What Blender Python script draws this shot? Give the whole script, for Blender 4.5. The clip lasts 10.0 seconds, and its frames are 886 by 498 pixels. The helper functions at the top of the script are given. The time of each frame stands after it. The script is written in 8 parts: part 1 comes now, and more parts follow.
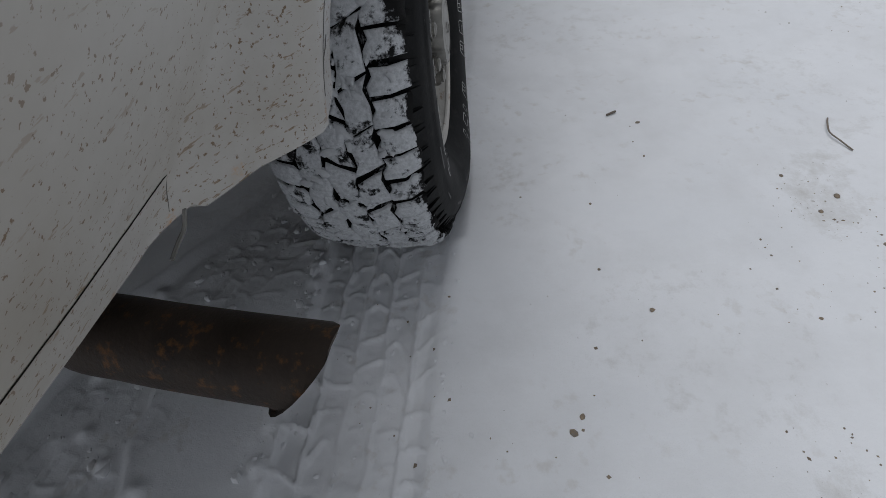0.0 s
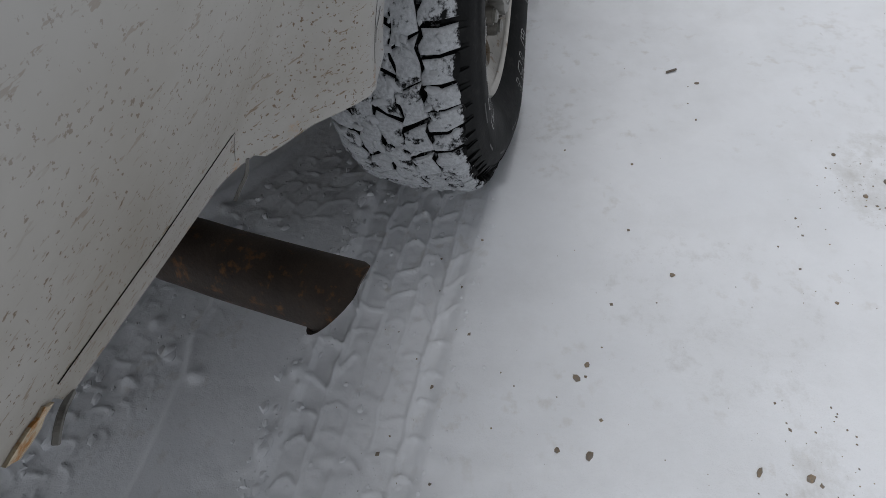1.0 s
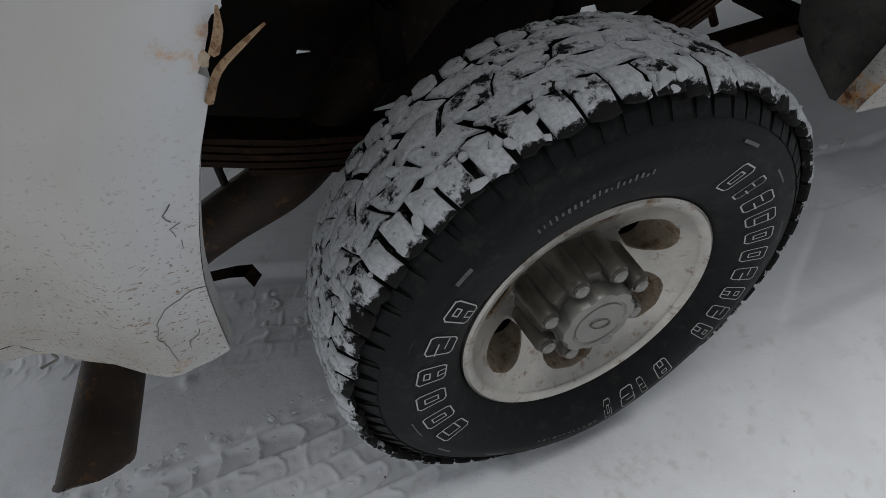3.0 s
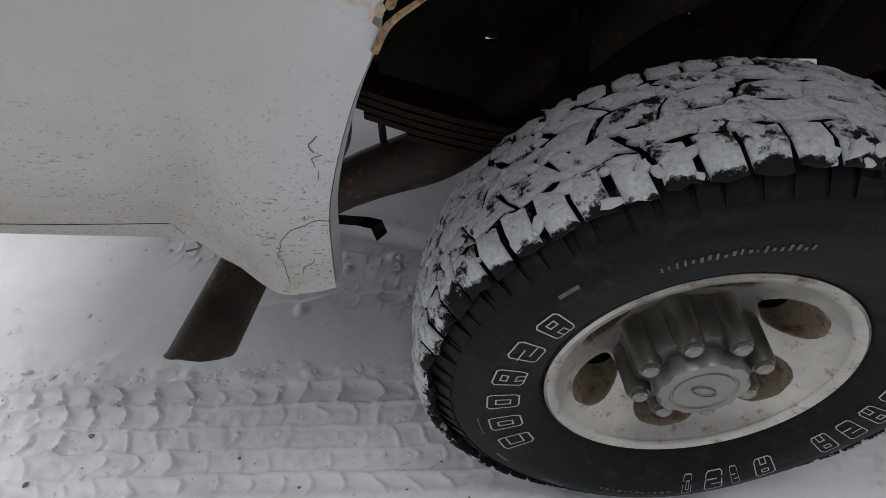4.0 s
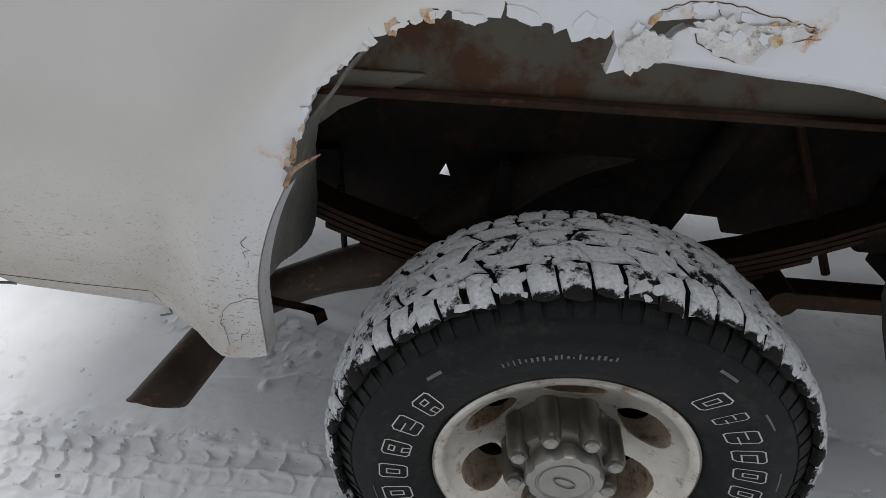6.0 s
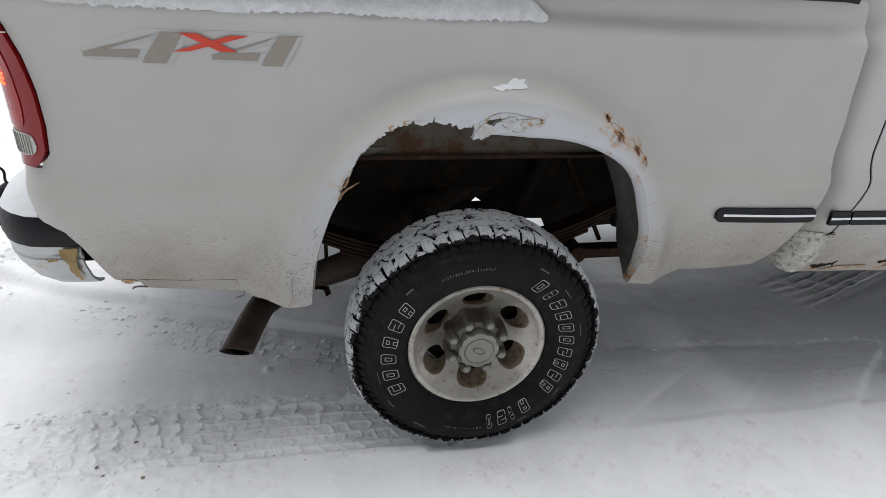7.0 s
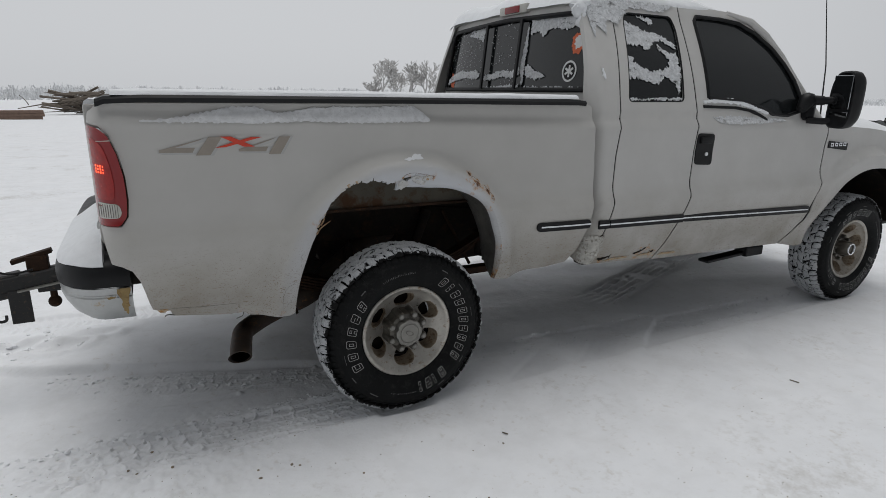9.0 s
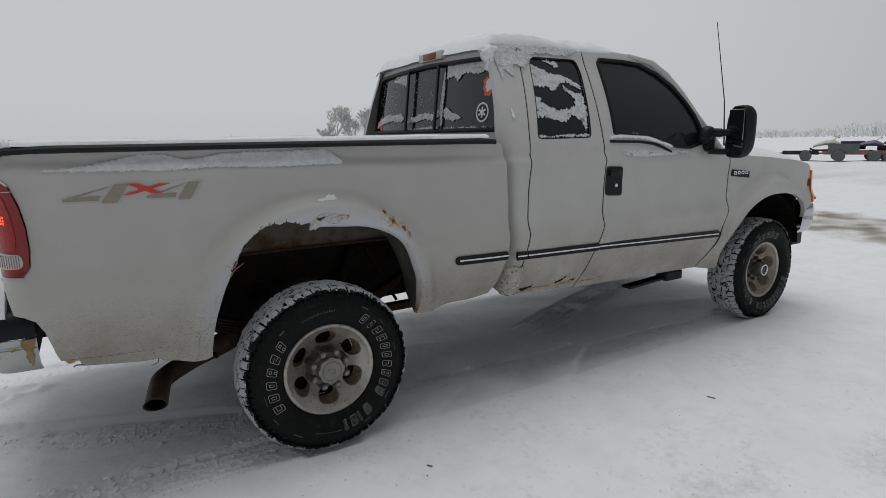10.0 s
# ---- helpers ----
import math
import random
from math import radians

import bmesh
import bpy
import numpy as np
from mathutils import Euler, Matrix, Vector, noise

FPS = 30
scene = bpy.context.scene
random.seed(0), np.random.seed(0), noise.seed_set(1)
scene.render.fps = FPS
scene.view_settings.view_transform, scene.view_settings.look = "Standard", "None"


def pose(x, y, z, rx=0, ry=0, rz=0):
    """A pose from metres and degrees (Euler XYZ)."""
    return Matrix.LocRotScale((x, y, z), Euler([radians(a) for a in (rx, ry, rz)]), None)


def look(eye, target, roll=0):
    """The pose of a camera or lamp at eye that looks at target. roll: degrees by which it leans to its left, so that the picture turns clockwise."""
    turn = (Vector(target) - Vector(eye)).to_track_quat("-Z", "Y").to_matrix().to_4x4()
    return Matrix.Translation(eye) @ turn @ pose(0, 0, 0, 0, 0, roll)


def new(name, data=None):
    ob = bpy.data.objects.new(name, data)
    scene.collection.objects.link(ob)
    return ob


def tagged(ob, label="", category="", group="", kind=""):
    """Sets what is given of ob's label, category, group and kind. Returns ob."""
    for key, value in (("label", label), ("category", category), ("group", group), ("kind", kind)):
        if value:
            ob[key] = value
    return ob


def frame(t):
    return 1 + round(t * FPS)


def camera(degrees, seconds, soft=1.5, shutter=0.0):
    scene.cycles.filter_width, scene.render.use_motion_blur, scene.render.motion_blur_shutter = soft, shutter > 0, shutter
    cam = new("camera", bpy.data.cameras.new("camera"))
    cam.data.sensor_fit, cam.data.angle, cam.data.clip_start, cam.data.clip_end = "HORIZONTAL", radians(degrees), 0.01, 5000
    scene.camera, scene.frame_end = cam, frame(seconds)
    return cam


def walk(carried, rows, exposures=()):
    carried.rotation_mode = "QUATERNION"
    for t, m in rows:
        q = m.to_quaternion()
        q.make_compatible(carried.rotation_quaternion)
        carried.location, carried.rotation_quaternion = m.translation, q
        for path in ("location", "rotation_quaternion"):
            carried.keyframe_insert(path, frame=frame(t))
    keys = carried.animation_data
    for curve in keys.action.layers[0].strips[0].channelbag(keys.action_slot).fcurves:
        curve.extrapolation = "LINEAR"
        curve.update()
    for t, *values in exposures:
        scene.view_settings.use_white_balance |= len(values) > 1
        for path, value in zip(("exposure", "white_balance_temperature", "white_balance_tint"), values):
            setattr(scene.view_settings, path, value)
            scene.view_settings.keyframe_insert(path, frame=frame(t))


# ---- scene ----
from mathutils import geometry

cam = camera(75.0, 10.0, 0.8)
PATH = [
    (0, (-1.061, -0.128, 0.855), (0.357, 0.123, -0.533), -8.7),
    (0.5, (-1.072, -0.147, 0.87), (0.214, 0.217, -0.617), -9.3),
    (1, (-1.084, -0.174, 0.934), (0.117, 0.25, -0.608), -9.4),
    (1.5, (-1.085, -0.187, 1.049), (0.055, 0.336, -0.509), -7.4),
    (2, (-0.952, -0.425, 1.102), (0.082, 0.308, -0.444), -5.0),
    (2.5, (-0.619, -0.499, 1.129), (0.2, 0.559, -0.358), -4.9),
    (3, (-0.389, -0.422, 1.137), (0.071, 0.882, -0.309), -5.4),
    (3.2, (-0.401, -0.426, 1.146), (0.059, 0.933, -0.248), -4.2),
    (4.3, (-0.353, -0.439, 1.122), (-0.526, 0.95, -0.306), -0.7),
    (4.5, (-0.35, -0.437, 1.126), (-0.585, 0.941, -0.304), 0.2),
    (5, (-0.285, -0.456, 1.138), (-0.616, 0.933, -0.262), 2.1),
    (5.5, (-0.233, -0.462, 1.166), (-0.539, 1.02, -0.142), 2.7),
    (6, (-0.189, -0.601, 1.248), (-0.276, 1.05, 0.124), 2.8),
    (6.2, (-0.184, -0.733, 1.315), (-0.169, 0.955, 0.242), 2.8),
    (7.3, (-0.53, -1.714, 1.496), (-0.125, 0.057, 0.658), 2.6),
    (7.5, (-0.604, -1.873, 1.481), (-0.171, -0.098, 0.668), 2.6),
    (8, (-0.837, -2.127, 1.458), (-0.26, -0.351, 0.743), 2.3),
    (8.5, (-1.017, -2.231, 1.478), (-0.275, -0.482, 0.852), 1.8),
    (9, (-1.003, -2.31, 1.488), (-0.126, -0.59, 0.964), 0.8),
    (9.5, (-0.909, -2.417, 1.486), (0.048, -0.718, 1.039), -0.1),
    (10, (-0.865, -2.481, 1.479), (0.147, -0.799, 1.094), -0.9),
]
EXPOSURES = [(0, -0.11, 6160, 11), (0.7, 0.03, 6210, 11), (1.5, 0.09, 6260, 11), (2.5, 0.13, 6320, 10), (3.2, 0.27, 6380, 10), (4.3, 0.51, 6410, 11), (5.5, 0.67, 6430, 11), (6.2, 0.75, 6430, 11), (7.3, 0.52, 6440, 11), (8, 0.25, 6440, 11), (9, -0.07, 6440, 10), (10, -0.17, 6440, 10)]
walk(cam, [(t, look(eye, target, roll)) for t, eye, target, roll in PATH], EXPOSURES)

# World: x runs forward along the truck, y to its far side, z up. The rear wheel's outer face lies at y = 0.

# ---- light ----
world = bpy.data.worlds.new("overcast")
scene.world = world
world.use_nodes = True
wn, wl = world.node_tree.nodes, world.node_tree.links
wn.clear()
sky = wn.new("ShaderNodeTexSky")
sky.sky_type, sky.sun_disc = "NISHITA", False
sky.sun_elevation, sky.sun_rotation = radians(50), radians(12)
sky.air_density, sky.dust_density, sky.ozone_density = 1.0, 4.0, 1.0
grey = wn.new("ShaderNodeHueSaturation")
grey.inputs["Saturation"].default_value = 0.06
cloud = wn.new("ShaderNodeMix")
cloud.data_type = "RGBA"
cloud.inputs[0].default_value = 0.93

# the cloud is thinner, and so brighter, on the truck's far side and behind it
wtc = wn.new("ShaderNodeTexCoord")
wdir = wn.new("ShaderNodeVectorMath")
wdir.operation = "DOT_PRODUCT"
wdir.inputs[1].default_value = (-0.16, 0.98, 0.0)
wmap = wn.new("ShaderNodeMapRange")
wmap.inputs[1].default_value, wmap.inputs[2].default_value = -0.75, 0.55
wmap.interpolation_type = "SMOOTHSTEP"
wmix = wn.new("ShaderNodeMix")
wmix.data_type = "RGBA"
wmix.inputs[6].default_value, wmix.inputs[7].default_value = (2.3, 2.36, 2.45, 1), (7.5, 7.66, 7.87, 1)
wl.new(wtc.outputs["Generated"], wdir.inputs[0])
wl.new(wdir.outputs["Value"], wmap.inputs[0])
wl.new(wmap.outputs[0], wmix.inputs[0])
wl.new(wmix.outputs[2], cloud.inputs[7])
bg = wn.new("ShaderNodeBackground")
bg.inputs["Strength"].default_value = 0.081
wo = wn.new("ShaderNodeOutputWorld")
wl.new(sky.outputs[0], grey.inputs["Color"])
wl.new(grey.outputs[0], cloud.inputs[6])
wl.new(cloud.outputs[2], bg.inputs["Color"])
wl.new(bg.outputs[0], wo.inputs[0])
sun = new("sun", bpy.data.lights.new("sun", "SUN"))
sun.data.energy, sun.data.angle, sun.data.color = 1.15, radians(45), (1.0, 0.985, 0.96)
sun.matrix_basis = look((1, 2.5, 22), (0, 0, 0))


# ---- materials ----
def shader(name, base=(0.5, 0.5, 0.5), rough=0.5, metal=0.0, spec=0.5):
    m = bpy.data.materials.new(name)
    m.use_nodes = True
    b = m.node_tree.nodes["Principled BSDF"]
    b.inputs["Base Color"].default_value = (*base, 1)
    b.inputs["Roughness"].default_value, b.inputs["Metallic"].default_value = rough, metal
    b.inputs["Specular IOR Level"].default_value = spec
    return m, m.node_tree.nodes, m.node_tree.links, b


def noise_tex(n, l, scale, detail=4.0, rough=0.6, vec=None, stretch=None):
    t = n.new("ShaderNodeTexNoise")
    t.inputs["Scale"].default_value, t.inputs["Detail"].default_value, t.inputs["Roughness"].default_value = scale, detail, rough
    if vec is None:
        vec = n.new("ShaderNodeTexCoord").outputs["Object"]
    if stretch:
        mp = n.new("ShaderNodeMapping")
        mp.inputs["Scale"].default_value = stretch[:3]
        if len(stretch) > 3:
            mp.inputs["Rotation"].default_value = (0, radians(stretch[3]), 0)
        l.new(vec, mp.inputs["Vector"])
        vec = mp.outputs[0]
    l.new(vec, t.inputs["Vector"])
    return t.outputs["Fac"]


def ramp(n, l, fac, a, b, ca=(0, 0, 0), cb=(1, 1, 1)):
    r = n.new("ShaderNodeValToRGB")
    r.color_ramp.elements[0].position, r.color_ramp.elements[1].position = a, b
    r.color_ramp.elements[0].color, r.color_ramp.elements[1].color = (*ca, 1), (*cb, 1)
    l.new(fac, r.inputs[0])
    return r.outputs[0]


def mixc(n, l, fac, a, b):
    m = n.new("ShaderNodeMix")
    m.data_type = "RGBA"
    for v, s in ((fac, 0), (a, 6), (b, 7)):
        if isinstance(v, (tuple, list)):
            m.inputs[s].default_value = (*v, 1)
        elif isinstance(v, (int, float)):
            m.inputs[s].default_value = v
        else:
            l.new(v, m.inputs[s])
    return m.outputs[2]


def mathn(n, l, op, a, b=0.0):
    m = n.new("ShaderNodeMath")
    m.operation = op
    m.use_clamp = True
    for k, v in enumerate((a, b)):
        if isinstance(v, (int, float)):
            m.inputs[k].default_value = v
        else:
            l.new(v, m.inputs[k])
    return m.outputs[0]


def bump(n, l, b, height, strength=0.3, dist=0.005):
    u = n.new("ShaderNodeBump")
    u.inputs["Strength"].default_value, u.inputs["Distance"].default_value = strength, dist
    l.new(height, u.inputs["Height"])
    l.new(u.outputs[0], b.inputs["Normal"])


def simple(name, base, rough=0.5, metal=0.0, vary=0.25, scale=12.0, bumps=0.15, second=None, cover=(0.45, 0.7), spec=0.5):
    """A surface with coarse and fine variation, and a second colour in patches."""
    m, n, l, b = shader(name, base, rough, metal, spec)
    coarse, fine = noise_tex(n, l, scale, 5), noise_tex(n, l, scale * 9, 3)
    dark = tuple(c * (1 - vary) for c in base)
    lite = tuple(min(1, c * (1 + vary * 0.6)) for c in base)
    col = mixc(n, l, ramp(n, l, coarse, 0.3, 0.7), dark, lite)
    col = mixc(n, l, mathn(n, l, "MULTIPLY", ramp(n, l, fine, 0.4, 0.75), 0.35), col, dark)
    if second:
        col = mixc(n, l, ramp(n, l, noise_tex(n, l, scale * 2.3, 6, 0.7), *cover), col, second)
    l.new(col, b.inputs["Base Color"])
    l.new(ramp(n, l, coarse, 0.2, 0.8, (max(0, rough - 0.1),) * 3, (min(1, rough + 0.12),) * 3), b.inputs["Roughness"])
    bump(n, l, b, fine, bumps, 0.002)
    return m


def paint_material(name, base=(0.52, 0.513, 0.494), grime=True):
    m, n, l, b = shader(name, base, 0.45, 0.0, 0.22)
    pos = n.new("ShaderNodeNewGeometry").outputs["Position"]
    sep = n.new("ShaderNodeSeparateXYZ")
    l.new(pos, sep.inputs[0])
    col = mixc(n, l, ramp(n, l, noise_tex(n, l, 3.0, 4, 0.6, pos), 0.35, 0.7), tuple(c * 0.95 for c in base), tuple(min(1, c * 1.03) for c in base))
    # panels repaired and resprayed in a cooler white
    reach = n.new("ShaderNodeCombineXYZ")
    l.new(sep.outputs["X"], reach.inputs[0])
    height = n.new("ShaderNodeMapRange")
    height.inputs[1].default_value, height.inputs[2].default_value, height.inputs[4].default_value = 0.61, 2.61, 2.0
    l.new(sep.outputs["Z"], height.inputs[0])
    l.new(height.outputs[0], reach.inputs[1])
    away = n.new("ShaderNodeVectorMath")
    away.operation = "LENGTH"
    l.new(reach.outputs[0], away.inputs[0])
    rep = n.new("ShaderNodeMapRange")
    rep.interpolation_type = "SMOOTHSTEP"
    rep.inputs[1].default_value, rep.inputs[2].default_value = 0.63, 0.5
    l.new(away.outputs["Value"], rep.inputs[0])
    rk = mathn(n, l, "ADD", rep.outputs[0], mathn(n, l, "MULTIPLY", mathn(n, l, "SUBTRACT", noise_tex(n, l, 8, 5, 0.65, pos), 0.38), mathn(n, l, "MULTIPLY", rep.outputs[0], 2.4)))
    col = mixc(n, l, ramp(n, l, rk, 0.25, 1.0), col, (0.585, 0.602, 0.63))
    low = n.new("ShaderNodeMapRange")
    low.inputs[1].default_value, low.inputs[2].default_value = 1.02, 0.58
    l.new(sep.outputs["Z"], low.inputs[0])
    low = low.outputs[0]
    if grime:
        # road grime, thickened downwards so its colour also carries the lower side's shade
        grime_shade = mathn(n, l, "MULTIPLY", mathn(n, l, "ADD", low, 0.1), ramp(n, l, noise_tex(n, l, 4, 6, 0.65, pos), 0.15, 0.7))
        col = mixc(n, l, mathn(n, l, "MULTIPLY", grime_shade, 0.9), col, (0.29, 0.265, 0.218))
        # thrown mud: thin slanting streaks and small specks
        st = ramp(n, l, noise_tex(n, l, 58, 3, 0.65, pos, (0.9, 1.0, 3.0, 26)), 0.62, 0.66)
        area = ramp(n, l, noise_tex(n, l, 5.5, 3, 0.5, pos), 0.32, 0.55)
        st = mathn(n, l, "MULTIPLY", mathn(n, l, "MULTIPLY", st, area), mathn(n, l, "MULTIPLY", mathn(n, l, "MULTIPLY", low, low), 2.6))
        col = mixc(n, l, mathn(n, l, "MULTIPLY", st, 0.8), col, (0.2, 0.135, 0.075))
        sp = ramp(n, l, noise_tex(n, l, 210, 3, 0.6, pos), 0.62, 0.66)
        col = mixc(n, l, mathn(n, l, "MULTIPLY", sp, mathn(n, l, "MULTIPLY", mathn(n, l, "MULTIPLY", low, low), 2.2)), col, (0.17, 0.12, 0.075))
    at = n.new("ShaderNodeAttribute")
    at.attribute_name = "rust"
    rn = noise_tex(n, l, 38, 7, 0.72, pos)
    rust = mathn(n, l, "ADD", at.outputs["Fac"], mathn(n, l, "SUBTRACT", rn, 0.32))
    halo = ramp(n, l, rust, 0.62, 0.78)
    core = ramp(n, l, rust, 0.78, 0.9)
    col = mixc(n, l, mathn(n, l, "MULTIPLY", halo, mathn(n, l, "MULTIPLY", ramp(n, l, noise_tex(n, l, 60, 3, 0.6, pos), 0.38, 0.6), 0.85)), col, (0.5, 0.25, 0.07))
    col = mixc(n, l, core, col, (0.13, 0.055, 0.025))
    l.new(col, b.inputs["Base Color"])
    l.new(mixc(n, l, halo, (0.42, 0.42, 0.42), (0.85, 0.85, 0.85)), b.inputs["Roughness"])
    bump(n, l, b, mathn(n, l, "ADD", mathn(n, l, "MULTIPLY", halo, rn), mathn(n, l, "MULTIPLY", noise_tex(n, l, 2.2, 2, 0.5, pos), 0.5)), 0.25, 0.006)
    return m


def snow_material():
    m, n, l, b = shader("snow", (0.83, 0.85, 0.875), 0.62)
    pos = n.new("ShaderNodeNewGeometry").outputs["Position"]
    f1, f2, f3 = noise_tex(n, l, 2.2, 5, 0.6, pos), noise_tex(n, l, 14, 7, 0.6, pos), noise_tex(n, l, 420, 2, 0.5, pos)
    col = mixc(n, l, ramp(n, l, f1, 0.3, 0.7), (0.82, 0.835, 0.86), (0.88, 0.89, 0.91))
    col = mixc(n, l, mathn(n, l, "MULTIPLY", ramp(n, l, noise_tex(n, l, 5.5, 6, 0.65, pos), 0.45, 0.7), 0.5), col, (0.74, 0.745, 0.755))
    col = mixc(n, l, mathn(n, l, "MULTIPLY", ramp(n, l, f2, 0.5, 0.8), 0.25), col, (0.78, 0.79, 0.8))
    smudge = mathn(n, l, "MULTIPLY", ramp(n, l, noise_tex(n, l, 26, 4, 0.6, pos), 0.57, 0.7), ramp(n, l, noise_tex(n, l, 3.4, 3, 0.5, pos), 0.45, 0.6))
    col = mixc(n, l, mathn(n, l, "MULTIPLY", smudge, 0.5), col, (0.62, 0.595, 0.56))
    at = n.new("ShaderNodeAttribute")
    at.attribute_name = "dirt"
    k = mathn(n, l, "ADD", mathn(n, l, "MULTIPLY", at.outputs["Fac"], 0.75), mathn(n, l, "SUBTRACT", mathn(n, l, "ADD", mathn(n, l, "MULTIPLY", noise_tex(n, l, 22, 8, 0.75, pos), 0.6), mathn(n, l, "MULTIPLY", noise_tex(n, l, 4.5, 6, 0.7, pos), 0.45)), 0.47))
    col = mixc(n, l, mathn(n, l, "MULTIPLY", ramp(n, l, k, 0.3, 0.62), 0.75), col, (0.46, 0.44, 0.4))
    k2 = mathn(n, l, "ADD", mathn(n, l, "MULTIPLY", at.outputs["Fac"], 0.45), mathn(n, l, "SUBTRACT", noise_tex(n, l, 70, 5, 0.7, pos), 0.5))
    col = mixc(n, l, ramp(n, l, k2, 0.32, 0.42), col, (0.2, 0.17, 0.13))
    l.new(col, b.inputs["Base Color"])
    h = mathn(n, l, "ADD", mathn(n, l, "MULTIPLY", f2, 0.75), mathn(n, l, "MULTIPLY", f3, 0.08))
    bump(n, l, b, h, 0.5, 0.014)
    return m


def snowy(name, base, rough, lo=0.44, hi=0.52, scale=24.0):
    """A dark surface with snow caked on it in broken patches."""
    m, n, l, b = shader(name, base, rough, 0, 0.14)
    geo = n.new("ShaderNodeTexCoord").outputs["Object"]
    info = n.new("ShaderNodeObjectInfo").outputs["Random"]
    a, c = noise_tex(n, l, scale, 6, 0.68, geo), noise_tex(n, l, scale * 7, 5, 0.7, geo)
    k = mathn(n, l, "ADD", mathn(n, l, "MULTIPLY", a, 0.82), mathn(n, l, "MULTIPLY", c, 0.2))
    k = mathn(n, l, "ADD", k, mathn(n, l, "MULTIPLY", info, 0.06))
    # the snow breaks off raggedly over the outer shoulder
    across = n.new("ShaderNodeSeparateXYZ")
    l.new(geo, across.inputs[0])
    rim_edge = n.new("ShaderNodeMapRange")
    rim_edge.inputs[1].default_value, rim_edge.inputs[2].default_value = 0.011, -0.01
    rim_edge.inputs[3].default_value, rim_edge.inputs[4].default_value = 0.0, 0.4
    l.new(across.outputs["Y"], rim_edge.inputs[0])
    k = mathn(n, l, "SUBTRACT", k, rim_edge.outputs[0])
    fac = ramp(n, l, k, lo, hi)
    white = mixc(n, l, ramp(n, l, c, 0.3, 0.7), (0.34, 0.353, 0.366), (0.6, 0.617, 0.635))
    l.new(mixc(n, l, fac, base, white), b.inputs["Base Color"])
    l.new(mixc(n, l, fac, (rough,) * 3, (0.7, 0.7, 0.7)), b.inputs["Roughness"])
    bump(n, l, b, mathn(n, l, "ADD", fac, mathn(n, l, "MULTIPLY", c, 0.5)), 0.5, 0.004)
    return m


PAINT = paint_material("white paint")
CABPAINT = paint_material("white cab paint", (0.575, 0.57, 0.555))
SNOW = snow_material()
SNOWCAKE = simple("caked snow", (0.82, 0.84, 0.86), 0.7, 0, 0.06, 30, 0.5)
FROST, _fn, _fl, _fb = shader("broken frost", (0.8, 0.82, 0.84), 0.8)
_fpos = _fn.new("ShaderNodeNewGeometry").outputs["Position"]
_fa = noise_tex(_fn, _fl, 26, 7, 0.72, _fpos, (0.7, 0.7, 1.6))
_fl.new(ramp(_fn, _fl, _fa, 0.34, 0.43, (0.1,) * 3, (1, 1, 1)), _fb.inputs["Alpha"])
_fl.new(mixc(_fn, _fl, ramp(_fn, _fl, noise_tex(_fn, _fl, 60, 5, 0.7, _fpos), 0.35, 0.7), (0.44, 0.453, 0.467), (0.76, 0.777, 0.795)), _fb.inputs["Base Color"])
bump(_fn, _fl, _fb, _fa, 0.6, 0.006)
LEDGESNOW = simple("grey wind-packed snow", (0.7, 0.71, 0.72), 0.75, 0, 0.15, 30, 0.7, (0.56, 0.565, 0.57), (0.5, 0.66))
OLDFILLER = simple("cracked old filler", (0.55, 0.54, 0.5), 0.85, 0, 0.3, 30, 1.0, (0.22, 0.2, 0.17), (0.52, 0.6))
CRUST = simple("flaking filler", (0.6, 0.6, 0.585), 0.8, 0, 0.25, 40, 0.9, (0.36, 0.33, 0.29), (0.56, 0.62))
RUBBER = simple("rubber", (0.0075, 0.0082, 0.0086), 0.62, 0, 0.5, 14, 0.25, (0.02, 0.02, 0.019), (0.52, 0.72), 0.15)
TREAD = snowy("snow-packed tread", (0.009, 0.009, 0.009), 0.75, 0.435, 0.5, 24.0)
GROOVE = snowy("tread groove", (0.007, 0.007, 0.007), 0.85, 0.62, 0.7, 26)
TREADSNOW = simple("packed tread snow", (0.5, 0.515, 0.53), 0.75, 0, 0.2, 40, 0.6)
DIMMARK = simple("worn small print", (0.11, 0.11, 0.108), 0.7, 0, 0.4, 60, 0.1)
LETTER = simple("letter outline", (0.4, 0.4, 0.39), 0.6, 0, 0.15, 60, 0.1)
ALLOY = simple("weathered alloy", (0.47, 0.45, 0.41), 0.32, 0.65, 0.22, 18, 0.2, (0.22, 0.15, 0.09), (0.56, 0.7))
FRONTALLOY = simple("brake-dusted alloy", (0.3, 0.275, 0.235), 0.4, 0.4, 0.25, 18, 0.2, (0.17, 0.13, 0.09), (0.5, 0.66))
ALLOYDIRT = simple("grimy alloy", (0.3, 0.245, 0.18), 0.65, 0, 0.4, 22, 0.3, (0.12, 0.07, 0.035), (0.5, 0.66), 0.3)
CAPGREY = simple("grey cap plastic", (0.24, 0.235, 0.215), 0.34, 0.55, 0.2, 24, 0.1)
LUGGREY = simple("dull lug cover", (0.12, 0.112, 0.096), 0.36, 0.5, 0.35, 26, 0.15)
CHROME = simple("dull chrome", (0.62, 0.64, 0.66), 0.22, 0.9, 0.1, 9, 0.05)
BUMPCHROME = simple("polished chrome", (0.5, 0.52, 0.55), 0.1, 1.0, 0.1, 9, 0.05)
OLDCHROME = simple("rust-stained chrome", (0.46, 0.47, 0.465), 0.34, 0.7, 0.15, 6, 0.1, (0.34, 0.22, 0.09), (0.62, 0.74))
